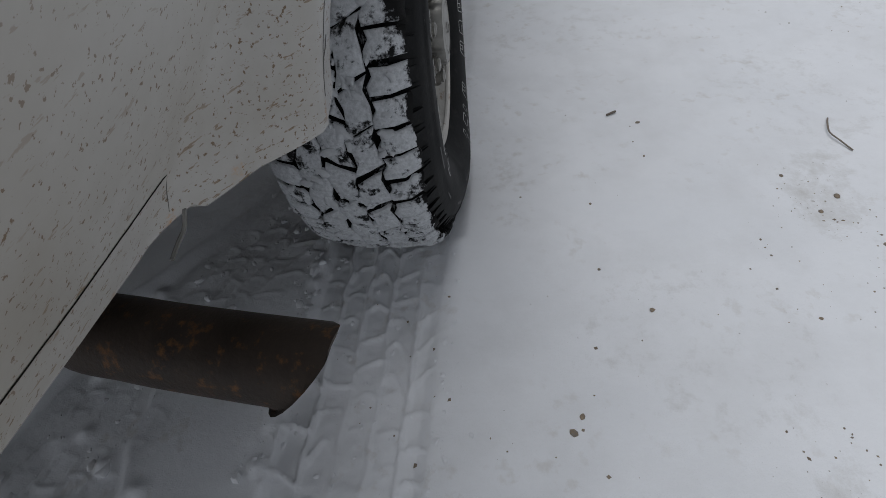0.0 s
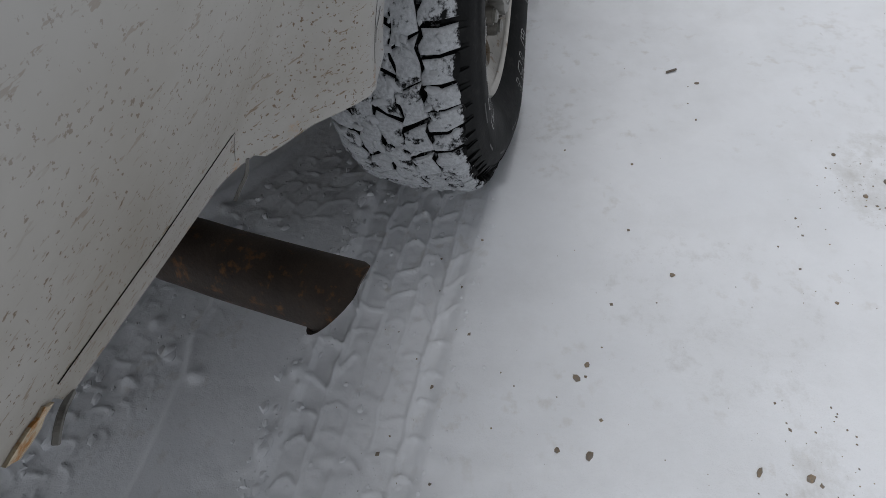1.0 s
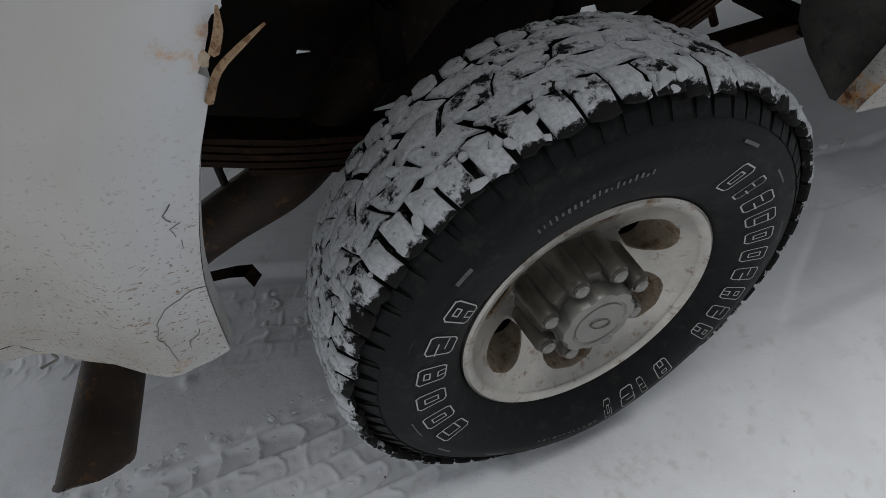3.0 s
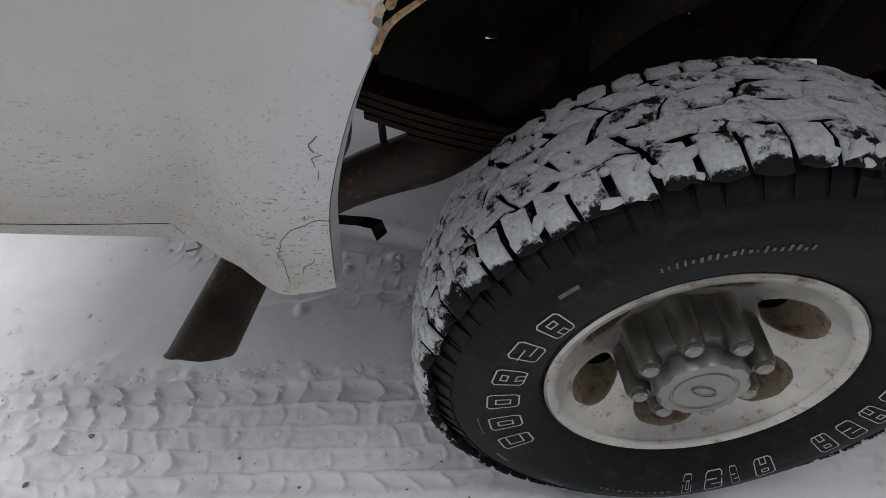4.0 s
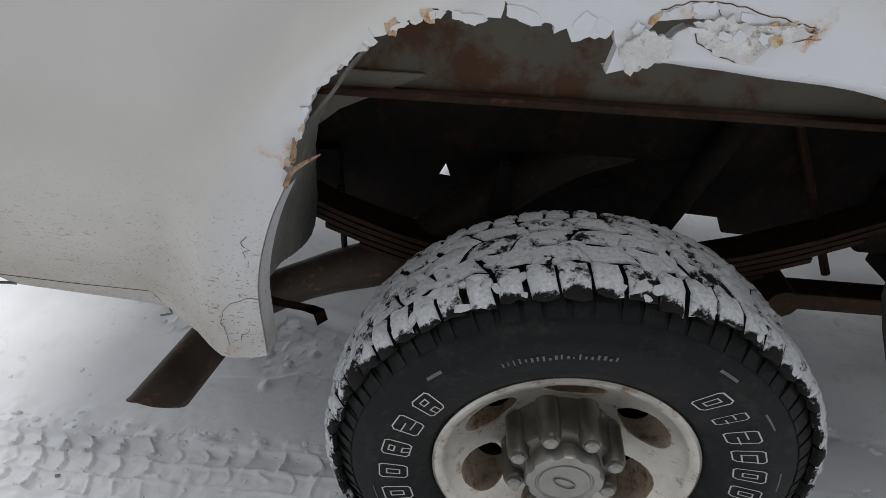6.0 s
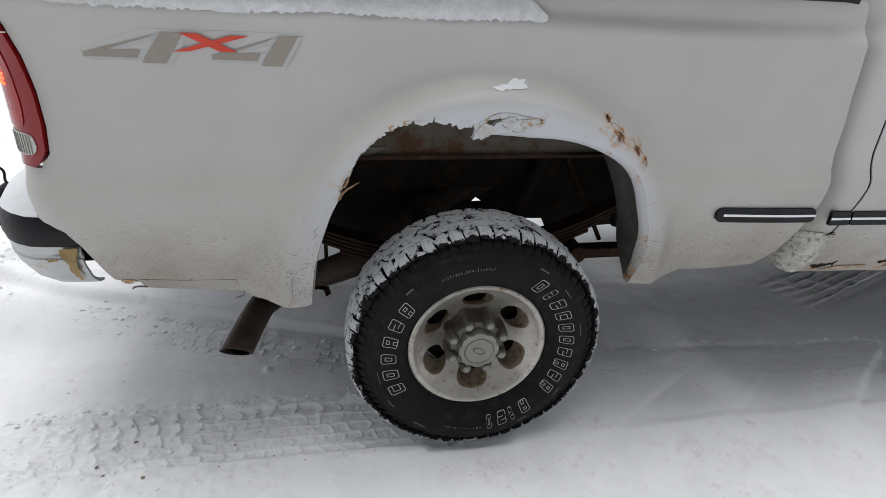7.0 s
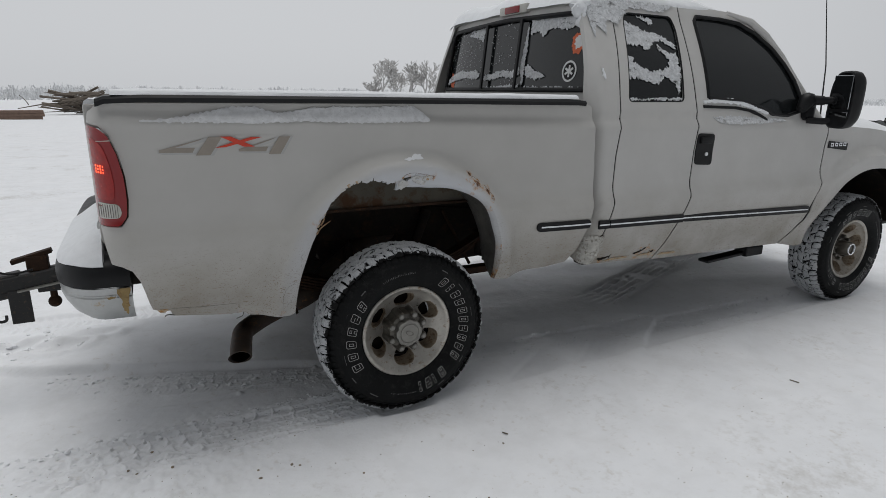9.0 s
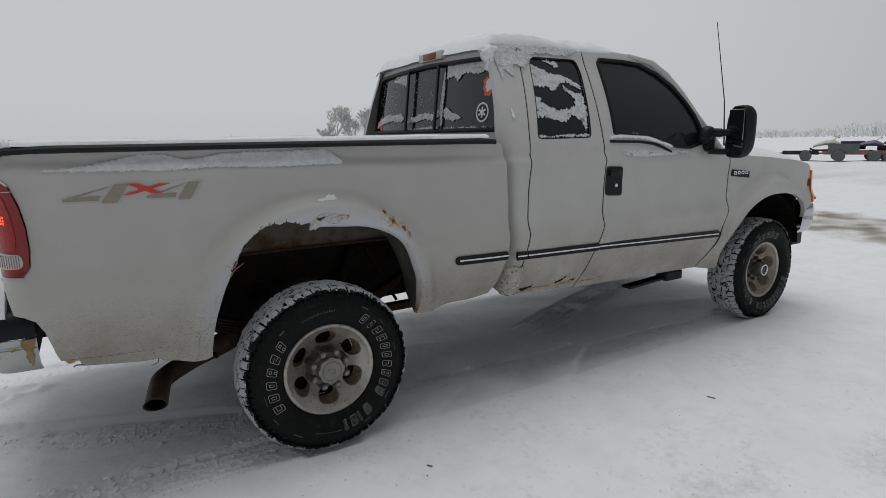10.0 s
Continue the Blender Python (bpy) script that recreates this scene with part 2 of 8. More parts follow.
YELLOWRUST = simple("yellow rust stain", (0.33, 0.235, 0.1), 0.6, 0.3, 0.3, 24, 0.3, (0.2, 0.11, 0.04), (0.52, 0.66))
BLACKPL = simple("black plastic", (0.012, 0.0125, 0.0135), 0.45, 0, 0.3, 18, 0.15, None, (0.45, 0.7), 0.22)
BLACKIRON = simple("black iron", (0.02, 0.02, 0.02), 0.55, 0.2, 0.4, 22, 0.4, (0.07, 0.045, 0.03), (0.56, 0.7))
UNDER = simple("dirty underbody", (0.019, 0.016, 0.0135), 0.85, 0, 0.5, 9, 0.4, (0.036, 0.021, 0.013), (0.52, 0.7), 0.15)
RUSTIRON = simple("rusty iron", (0.034, 0.019, 0.012), 0.8, 0.1, 0.45, 16, 0.5, (0.085, 0.038, 0.015), (0.55, 0.7), 0.2)
PIPE = simple("rusty exhaust", (0.05, 0.036, 0.027), 0.65, 0.35, 0.4, 20, 0.5, (0.15, 0.07, 0.025), (0.56, 0.68))
OLIVE = simple("inner steel", (0.095, 0.087, 0.07), 0.75, 0, 0.3, 2.4, 0.3, (0.06, 0.03, 0.015), (0.5, 0.6), 0.2)
TAUPE = simple("dusty taupe steel", (0.125, 0.11, 0.09), 0.8, 0, 0.3, 9, 0.4, (0.07, 0.055, 0.042), (0.52, 0.68))
LINER = simple("dusty liner", (0.17, 0.165, 0.15), 0.8, 0, 0.35, 14, 0.6, (0.08, 0.075, 0.068), (0.56, 0.7))
FLAKE = simple("rust flake", (0.5, 0.42, 0.3), 0.8, 0, 0.35, 30, 0.5, (0.35, 0.16, 0.04), (0.5, 0.62))
CRACKRUST = simple("rust in a crack", (0.1, 0.052, 0.026), 0.85, 0, 0.5, 60, 0.5, (0.28, 0.14, 0.05), (0.5, 0.62))
SPLINTER = simple("rusty splinter", (0.3, 0.2, 0.115), 0.8, 0, 0.4, 60, 0.5, (0.15, 0.075, 0.03), (0.5, 0.6))
TAN = simple("tan decal", (0.3, 0.265, 0.225), 0.45, 0, 0.1, 20, 0.02)
SILVER = simple("silver decal", (0.45, 0.45, 0.44), 0.4, 0.2, 0.1, 20, 0.02)
REDDECAL = simple("red decal", (0.62, 0.05, 0.02), 0.45, 0, 0.1, 20, 0.02)
ORANGE = simple("orange sticker", (0.68, 0.13, 0.04), 0.5, 0, 0.15, 40, 0.02)
WHITEST = simple("white sticker", (0.75, 0.75, 0.75), 0.5, 0, 0.08, 40, 0.02)
REDLENS = shader("red lens", (0.24, 0.008, 0.01), 0.14)[0]
REDINNER = simple("ribbed red lens", (0.36, 0.014, 0.012), 0.2, 0, 0.3, 50, 0.3)
CLEARLENS = simple("clear ribbed lens", (0.55, 0.54, 0.5), 0.2, 0, 0.15, 30, 0.3)
AMBER = shader("amber lens", (0.8, 0.2, 0.03), 0.2)[0]
GLOW, _gn, _gl, _gb = shader("lit bulb", (0.9, 0.1, 0.05), 0.3)
_gb.inputs["Emission Color"].default_value = (1.0, 0.1, 0.04, 1)
_gb.inputs["Emission Strength"].default_value = 2.2
GLASS, _n, _l, _b = shader("tinted glass", (0.012, 0.014, 0.015), 0.06, 0, 0.5)
_l.new(ramp(_n, _l, noise_tex(_n, _l, 7, 4), 0.3, 0.8, (0.04,) * 3, (0.16,) * 3), _b.inputs["Roughness"])
BRANCH = simple("weathered branch", (0.2, 0.17, 0.14), 0.9, 0, 0.3, 12, 0.5)
LOGWALL = simple("old planks", (0.26, 0.18, 0.14), 0.9, 0, 0.25, 5, 0.4)
# distance haze is put into these two base colours
FARTREE = simple("haze-paled twigs", (0.6, 0.59, 0.58), 0.95, 0, 0.1, 3, 0.1)
FARWOOD = simple("haze-paled woods", (0.9, 0.91, 0.92), 1.0, 0, 0.08, 0.05, 0.0)
STONE, _sn, _sl, _sb = shader("wet grit", (0.22, 0.18, 0.145), 0.7)
_pick = mathn(_sn, _sl, "FRACT", mathn(_sn, _sl, "MULTIPLY", mathn(_sn, _sl, "ADD", mathn(_sn, _sl, "MULTIPLY", _sn.new("ShaderNodeNewGeometry").outputs["Random Per Island"], 0.5), mathn(_sn, _sl, "MULTIPLY", _sn.new("ShaderNodeObjectInfo").outputs["Random"], 0.5)), 1.0))
_shade = mixc(_sn, _sl, _pick, (0.07, 0.062, 0.055), (0.36, 0.27, 0.17))
_sl.new(mixc(_sn, _sl, ramp(_sn, _sl, noise_tex(_sn, _sl, 180, 4, 0.6), 0.4, 0.65), _shade, (0.2, 0.185, 0.165)), _sb.inputs["Base Color"])
PURPLE = simple("purple cowl", (0.1, 0.09, 0.16), 0.4, 0, 0.2, 6, 0.1)
GREEN = simple("pale green cowl", (0.5, 0.56, 0.47), 0.4, 0, 0.2, 6, 0.1)
REDIRON = simple("faded red iron", (0.36, 0.17, 0.13), 0.7, 0, 0.25, 6, 0.2)
SLATE = simple("grey board and haze-grey wheels", (0.12, 0.13, 0.13), 0.7, 0, 0.2, 6, 0.2)


# ---- mesh helpers ----
def part(name, bm, material, parent=None, label="", smooth=False, at=None):
    """Links a bmesh, or (verts, faces), as one mesh object under a thing or a part."""
    me = bpy.data.meshes.new(name)
    if isinstance(bm, tuple):
        me.from_pydata([tuple(v) for v in bm[0]], [], [tuple(f) for f in bm[1]])
    else:
        bm.normal_update()
        bm.to_mesh(me)
        bm.free()
    me.update()
    if material:
        me.materials.append(material)
    if smooth:
        me.polygons.foreach_set("use_smooth", [True] * len(me.polygons))
        me.set_sharp_from_angle(angle=radians(42))
    ob = new(name, me)
    if at is not None:
        ob.matrix_basis = at
    if parent is not None:
        ob.parent = parent
        if at is None and parent.type == "EMPTY":
            ob.matrix_parent_inverse = parent.matrix_basis.inverted()
    return tagged(ob, label)


def empty(name, at, label, category, group=""):
    ob = new(name)
    ob.empty_display_size = 0.1
    ob.matrix_basis = at
    return tagged(ob, label, category, group)


def box(lo, hi, bevel=0.0, bm=None, turn=None):
    bm = bm or bmesh.new()
    c, s = [(a + b) / 2 for a, b in zip(lo, hi)], [abs(b - a) for a, b in zip(lo, hi)]
    m = Matrix.Translation(c) @ (turn or Matrix()) @ Matrix.Diagonal((*s, 1))
    r = bmesh.ops.create_cube(bm, size=1, matrix=m)
    if bevel:
        edges = {e for v in r["verts"] for e in v.link_edges}
        bmesh.ops.bevel(bm, geom=list(edges), offset=bevel, segments=2, affect="EDGES", profile=0.6)
    return bm


def tube(points, radius, sides=10, bm=None, closed=True):
    """A round bar along points; radius is one number or one for each point."""
    bm = bm or bmesh.new()
    pts = [Vector(p) for p in points]
    rad = radius if isinstance(radius, (list, tuple)) else [radius] * len(pts)
    rings, prev = [], None
    for i, p in enumerate(pts):
        d = (pts[min(i + 1, len(pts) - 1)] - pts[max(i - 1, 0)]).normalized()
        if prev is None:
            u = d.orthogonal().normalized()
        else:
            u = (prev - d * prev.dot(d)).normalized()
        prev = u
        w = d.cross(u)
        rings.append([bm.verts.new(p + rad[i] * (u * math.cos(a) + w * math.sin(a))) for a in (2 * math.pi * k / sides for k in range(sides))])
    for a, b in zip(rings, rings[1:]):
        for k in range(sides):
            bm.faces.new((a[k], a[(k + 1) % sides], b[(k + 1) % sides], b[k]))
    if closed:
        bm.faces.new(rings[0][::-1])
        bm.faces.new(rings[-1])
    return bm


def curve_through(points, steps=6):
    """A smooth line through points (Catmull-Rom)."""
    p = [Vector(q) for q in points]
    p = [2 * p[0] - p[1], *p, 2 * p[-1] - p[-2]]
    out = []
    for i in range(1, len(p) - 2):
        a, b, c, d = p[i - 1 : i + 3]
        for k in range(steps):
            t = k / steps
            out.append(0.5 * (2 * b + (c - a) * t + (2 * a - 5 * b + 4 * c - d) * t * t + (3 * b - a - 3 * c + d) * t**3))
    return [*out, p[-2]]


def revolve(profile, n=64, bm=None, close=False):
    """Turns (radius, y) round the y axis."""
    bm = bm or bmesh.new()
    rings = [[bm.verts.new((r * math.cos(a), y, r * math.sin(a))) for a in (2 * math.pi * k / n for k in range(n))] for r, y in profile]
    pairs = list(zip(rings, rings[1:])) + ([(rings[-1], rings[0])] if close else [])
    for a, b in pairs:
        for k in range(n):
            bm.faces.new((a[k], a[(k + 1) % n], b[(k + 1) % n], b[k]))
    return bm


def disc(radius, y, n=32, bm=None):
    bm = bm or bmesh.new()
    bm.faces.new([bm.verts.new((radius * math.cos(2 * math.pi * k / n), y, radius * math.sin(2 * math.pi * k / n))) for k in range(n)])
    return bm


def inside(px, pz, poly):
    """Which of the points lie inside a polygon."""
    hit = np.zeros(len(px), bool)
    for (x0, z0), (x1, z1) in zip(poly, poly[1:] + poly[:1]):
        if z0 != z1:
            cross = ((z0 > pz) != (z1 > pz)) & (px < (x1 - x0) * (pz - z0) / (z1 - z0) + x0)
            hit ^= cross
    return hit


def dense(poly, step):
    out = []
    for a, b in zip(poly, poly[1:] + poly[:1]):
        n = max(1, int(math.dist(a, b) / step))
        out += [(a[0] + (b[0] - a[0]) * k / n, a[1] + (b[1] - a[1]) * k / n) for k in range(n)]
    return out


def rounded(poly, r, seg=4):
    """A polygon with its corners rounded."""
    out, n = [], len(poly)
    for i in range(n):
        p, a, b = Vector(poly[i]), Vector(poly[i - 1]), Vector(poly[(i + 1) % n])
        ra = min(r, (a - p).length * 0.45)
        rb = min(r, (b - p).length * 0.45)
        u, v = p + (a - p).normalized() * ra, p + (b - p).normalized() * rb
        for k in range(seg + 1):
            t = k / seg
            q = u * (1 - t) ** 2 + p * 2 * t * (1 - t) + v * t * t
            out.append((q.x, q.y))
    return out


def panel(outline, place, holes=(), step=0.03, depth=(0, 0.012, 0), edge_step=None, fold=True, rows=()):
    """A sheet of steel: the outline, less the holes, in two coordinates, put into space by place(a, b); depth is its folded edge."""
    loops = [dense(o, edge_step or step) for o in (outline, *holes)]
    pts, edges = [], []
    for lo in loops:
        k = len(pts)
        pts += lo
        edges += [(k + i, k + (i + 1) % len(lo)) for i in range(len(lo))]
    a, b = np.array(loops[0]).T
    gx, gz = np.meshgrid(np.arange(a.min() + step / 2, a.max(), step), np.arange(b.min() + step / 2, b.max(), step))
    shake = np.random.RandomState(5).uniform(-0.16, 0.16, (2, gx.size)) * step
    gx, gz = gx.ravel() + shake[0], gz.ravel() + shake[1]
    keep = inside(gx, gz, loops[0])
    for lo in loops[1:]:
        keep &= ~inside(gx, gz, lo)
    border = np.array(pts)
    near = np.array([np.min(np.hypot(border[:, 0] - x, border[:, 1] - z)) for x, z in zip(gx[keep], gz[keep])]) if keep.any() else np.array([])
    pts += [(x, z) for x, z, d in zip(gx[keep], gz[keep], near) if d > step * 0.4]
    if rows:
        a0, a1 = min(p[0] for p in loops[0]), max(p[0] for p in loops[0])
        rx, rz = np.meshgrid(np.arange(a0 + 0.01, a1, 0.02), np.array(rows))
        shake = np.random.RandomState(6).uniform(-1, 1, (2, rx.size))
        rx, rz = rx.ravel() + 0.004 * shake[0], rz.ravel() + 0.0006 * shake[1]
        ok = inside(rx, rz, loops[0])
        for lo in loops[1:]:
            ok &= ~inside(rx, rz, lo)
        pts += [(x, z) for x, z in zip(rx[ok], rz[ok]) if np.min(np.hypot(border[:, 0] - x, border[:, 1] - z)) > 0.004]
    v2, _, tris, *_ = geometry.delaunay_2d_cdt([Vector(p) for p in pts], edges, [], 0, 1e-6)
    v2 = [(v.x, v.y) for v in v2]
    cx = np.array([sum(v2[i][0] for i in t) / 3 for t in tris])
    cz = np.array([sum(v2[i][1] for i in t) / 3 for t in tris])
    ok = inside(cx, cz, loops[0])
    for lo in loops[1:]:
        ok &= ~inside(cx, cz, lo)
    verts = [Vector(place(*p)) for p in v2]
    faces = [tuple(t) for t, k in zip(tris, ok) if k]
    if not fold:
        return verts, faces
    count = {}
    for f in faces:
        for i in range(3):
            e = (f[i], f[(i + 1) % 3])
            count[tuple(sorted(e))] = None if tuple(sorted(e)) in count else e
    back, dv = {}, Vector(depth)
    for e in [e for e in count.values() if e]:
        quad = []
        for i in (e[1], e[0]):
            if ("f", i) not in back:
                back["f", i] = len(verts)
                verts.append(verts[i].copy())
                back["b", i] = len(verts)
                verts.append(verts[i] + dv)
            quad.append(i)
        i, j = quad
        faces.append((back["f", i], back["f", j], back["b", j], back["b", i]))
    return verts, faces


def mirrored(mesh, middle):
    """The same sheet on the truck's other side."""
    return [Vector((v[0], 2 * middle - v[1], v[2])) for v in mesh[0]], [tuple(reversed(f)) for f in mesh[1]]


def paint_rust(ob, spots, edge=None):
    """Where the paint has rusted: spots of (x, z, radius, strength)."""
    at = ob.data.attributes.new("rust", "FLOAT", "POINT")
    co = np.empty(len(ob.data.vertices) * 3)
    ob.data.vertices.foreach_get("co", co)
    co = co.reshape(-1, 3)
    val = np.zeros(len(co))
    for x, z, r, s in spots:
        val = np.maximum(val, s * np.clip(1 - np.hypot(co[:, 0] - x, co[:, 2] - z) / r, 0, 1) ** 0.7)
    at.data.foreach_set("value", val)


def smoothstep(a, b, x):
    t = min(1.0, max(0.0, (x - a) / (b - a)))
    return t * t * (3 - 2 * t)


TABLES = {k: np.random.RandomState(k).rand(256, 256) for k in range(32)}


def lattice(x, y, seed):
    """Smooth value noise in the plane, 0 to 1."""
    r = TABLES[seed]
    xi, yi = np.floor(x).astype(int), np.floor(y).astype(int)
    fx, fy = x - xi, y - yi
    fx, fy = fx * fx * (3 - 2 * fx), fy * fy * (3 - 2 * fy)
    g = lambda i, j: r[(xi + i) % 256, (yi + j) % 256]
    return (g(0, 0) * (1 - fx) + g(1, 0) * fx) * (1 - fy) + (g(0, 1) * (1 - fx) + g(1, 1) * fx) * fy


def step_np(a, b, x):
    t = np.clip((x - a) / (b - a), 0, 1)
    return t * t * (3 - 2 * t)


# ---- ground ----
def tread_print(x, y, lx, ly, seed):
    """Thin raised ridges of a tyre's print: staggered rows of cells, uneven and half crumbled."""
    v = y / ly + 0.2 * (lattice(x * 21, y * 9, seed) - 0.5)
    row = np.floor(v)
    fv = v - row
    u = x / lx + 0.37 * row + 0.9 * (fv - 0.5) ** 2 + 0.7 * (lattice(x * 10, y * 22, seed + 1) - 0.5)
    cell = np.floor(u)
    fu = u - cell
    keep = 0.3 + 0.7 * TABLES[seed][(cell.astype(int) * 7) % 256, (row.astype(int) * 13) % 256]
    rough = 0.75 + 0.5 * lattice(x * 60, y * 60, seed + 2)
    du, dv = np.minimum(fu, 1 - fu) * lx, np.minimum(fv, 1 - fv) * ly
    return np.maximum(keep * np.exp(-((du / 0.004) ** 2)), (0.25 + 0.75 * (1.2 - keep)) * np.exp(-((dv / 0.0038) ** 2))) * rough


def ground_height(x, y):
    """The snow: wind-packed, with the truck's own tyre tracks and a drift; the field behind falls away gently."""
    x, y = np.asarray(x, float), np.asarray(y, float)
    r = np.hypot(x - 1.0, y)
    h = -0.015 * np.maximum(0, y - 10.0)
    near = 1 - step_np(6, 14, r)
    h = h + 0.03 * (lattice(x * 0.9 + 7, y * 0.9, 3) - 0.5) + 0.012 * (lattice(x * 3.1, y * 4.3 + 5, 4) - 0.5)
    h = h + near * (0.004 * (lattice(x * 13, y * 15, 5) - 0.5) + 0.014 * (lattice(x * 5.3 + y * 2.1, y * 4.1 - x * 2.7, 28) - 0.5) * (1 - step_np(-0.1, 0.0, y)))
    h = h + (0.25 * (lattice(x * 0.11, y * 0.23, 6) - 0.5)) * step_np(8, 25, r)
    # lumpy wind crust far behind the truck
    h = h + 0.05 * (lattice(x * 0.9, y * 1.9, 8) - 0.5) * step_np(5, 9, y)
    # lane pressed by the near wheels: thin ridges stand where the tread's grooves were
    wob = 0.012 * (lattice(x * 6, y * 0 + 2, 9) - 0.5)
    lane = step_np(0.0, 0.03, y - 0.01 + wob) * (1 - step_np(0.262, 0.285, y + wob))
    # the front wheels' lane swings in from further under the truck
    mid_ = np.interp(x, [0.3, 0.7, 1.5, 2.5, 3.6], [0.44, 0.42, 0.325, 0.235, 0.15])
    q_ = y - mid_ + 0.02 * (lattice(x * 7, y * 0 + 4, 29) - 0.5)
    ahead = step_np(0.15, 0.4, x) * (1 - step_np(3.5, 3.62, x))
    lane_f = step_np(-0.118, -0.1, q_) * (1 - step_np(0.09, 0.12, q_)) * ahead
    rim_f = np.exp(-(((q_ + 0.1) / 0.014) ** 2)) + 0.8 * np.exp(-(((q_ - 0.1) / 0.016) ** 2)) + 0.55 * np.exp(-(((q_ - 0.015) / 0.02) ** 2))
    h = h - 0.011 * lane_f + ahead * rim_f * 0.024 * np.clip(lattice(x * 13, y * 20, 30) - 0.42, 0, 1) + lane_f * 0.008 * (lattice(x * 30, y * 34, 31) - 0.5)
    # wind-cut steps that run slantwise up to that lane
    for p0, a0, a1, tall in ((-0.34, 0.05, 0.95, 0.012), (-0.61, 0.45, 1.2, 0.011), (-0.66, 0.7, 1.3, 0.009), (-0.93, 0.9, 1.75, 0.024), (-1.5, 1.3, 2.2, 0.014), (-0.12, 0.3, 0.7, 0.008)):
        pp = 0.8 * y - 0.6 * x - p0 + 0.05 * (lattice(x * 3, y * 3, 2) - 0.5)
        al = 0.8 * x + 0.6 * y
        h = h + tall * step_np(-0.012, 0.012, pp) * (1 - step_np(0.02, 0.3, pp)) * step_np(a0, a0 + 0.5, al) * (1 - step_np(a1, a1 + 0.12, al))
    back = 1 - step_np(-0.05, 0.0, x)
    fade = step_np(-1.9, -1.0, x)
    ridge = tread_print(x, y - 0.012, 0.07, 0.0525, 23)
    outer = step_np(0.2, 0.225, y) * (1 - step_np(0.29, 0.3, y))
    blur = step_np(0.2, 0.7, lattice(x * 5, y * 7, 10)) * 0.75 + 0.25
    h = h - lane * (back * fade * 0.016)
    h = h + lane * ridge * (back * fade * blur * (0.019 + 0.01 * outer))
    h = h + lane * back * fade * (0.004 * (lattice(x * 34, y * 30, 18) - 0.5) + 0.0035 * (lattice(x * 75, y * 70, 1) - 0.5))
    # trodden, crumbly snow beside the lane
    scuff = np.exp(-(((x + 1.3) / 0.55) ** 4)) * np.exp(-(((y + 0.05) / 0.4) ** 4))
    h = h + scuff * (0.016 * (lattice(x * 17, y * 19, 0) - 0.5) + 0.011 * (lattice(x * 43, y * 39, 26) - 0.5))
    # crumbled edges of the lane
    edge = np.exp(-(((y - 0.29) / 0.02) ** 2)) + 0.35 * np.exp(-(((y + 0.002) / 0.015) ** 2))
    h = h + edge * back * fade * 0.018 * (lattice(x * 40, y * 34, 11) - 0.3)
    # an earlier pass further under the truck, beneath a drift's lip
    lip = y - (1.05 - 0.4 * (x + 1.37)) + 0.07 * (lattice(x * 2.4, y * 0, 15) - 0.5)
    v2 = (lip + 0.17) / 0.13
    lane2 = np.exp(-(v2**6)) * (1 - step_np(0.3, 0.9, x)) * step_np(-2.2, -1.3, x)
    ridge2 = tread_print(x * 0.93 - y * 0.37, lip + 0.3, 0.06, 0.052, 24)
    h = h + lane2 * (0.006 * ridge2 * step_np(0.15, 0.6, lattice(x * 5, y * 5, 12)) + 0.006 * (lattice(x * 24, y * 24, 13) - 0.4))
    # wind-laid ribs between the two lanes
    h = h + 0.018 * (lattice(x * 1.2 - y * 2.2, y * 4.4 + x * 1.7, 19) - 0.5) * step_np(0.28, 0.4, y) * (1 - step_np(1.6, 2.2, y))
    for cx, cy in ((-0.62, 0.62), (-0.68, 0.55), (-0.5, 0.66), (-0.75, 0.6), (-0.3, 0.62), (-0.72, 0.47)):
        h = h + 0.012 * np.exp(-((np.hypot(x - cx, y - cy) / 0.014) ** 2))
    crackle = np.abs(y - 0.5 - 0.02 * np.sin(x * 9) - 0.015 * (lattice(x * 14, y * 0, 20) - 0.5))
    h = h + 0.006 * np.exp(-((crackle / 0.009) ** 2)) * (1 - step_np(-0.5, -0.4, x)) * step_np(-1.2, -1.0, x)
    # lane of the far wheels
    lane3 = step_np(1.76, 1.8, y) * (1 - step_np(2.02, 2.06, y)) * (1 - step_np(3.4, 3.6, x))
    h = h - lane3 * 0.018 + lane3 * 0.008 * np.clip(np.sin(2 * np.pi * x / 0.055 + 3 * np.abs(y - 1.9) / 0.1), -1, 1) * lattice(x * 7, y * 7, 14)
    # diagonal print under the cab
    u = -0.38 * x + 0.92 * y
    w = 0.92 * x + 0.38 * y
    on4 = step_np(1.9, 2.4, w) * (1 - step_np(4.0, 4.6, w))
    lane4 = step_np(-0.12, -0.09, u) * (1 - step_np(0.15, 0.18, u)) * on4
    h = h - 0.015 * lane4 + lane4 * 0.014 * np.clip(np.sin(2 * np.pi * u / 0.06 + 1.5 * lattice(w * 4, u * 4, 5)) * 2, -1, 1) * step_np(0.3, 0.7, lattice(w * 22, u * 9, 7)) + 0.02 * on4 * np.exp(-(((u + 0.11) / 0.02) ** 2))
    # the drift with its lip
    on = step_np(-4.6, -3.6, x) * (1 - step_np(-0.6, 0.2, x))
    h = h + 0.04 * on * step_np(-0.025, 0.03, lip) * (1 - step_np(0.1, 1.3, lip))
    # fresh drift swept against the outer side of the wheels
    h = h + 0.02 * (1 - step_np(-0.02, 0.04, y)) * step_np(-0.6, -0.05, y) * step_np(0.15, 0.7, x) * (1 - step_np(3.0, 4.5, x))
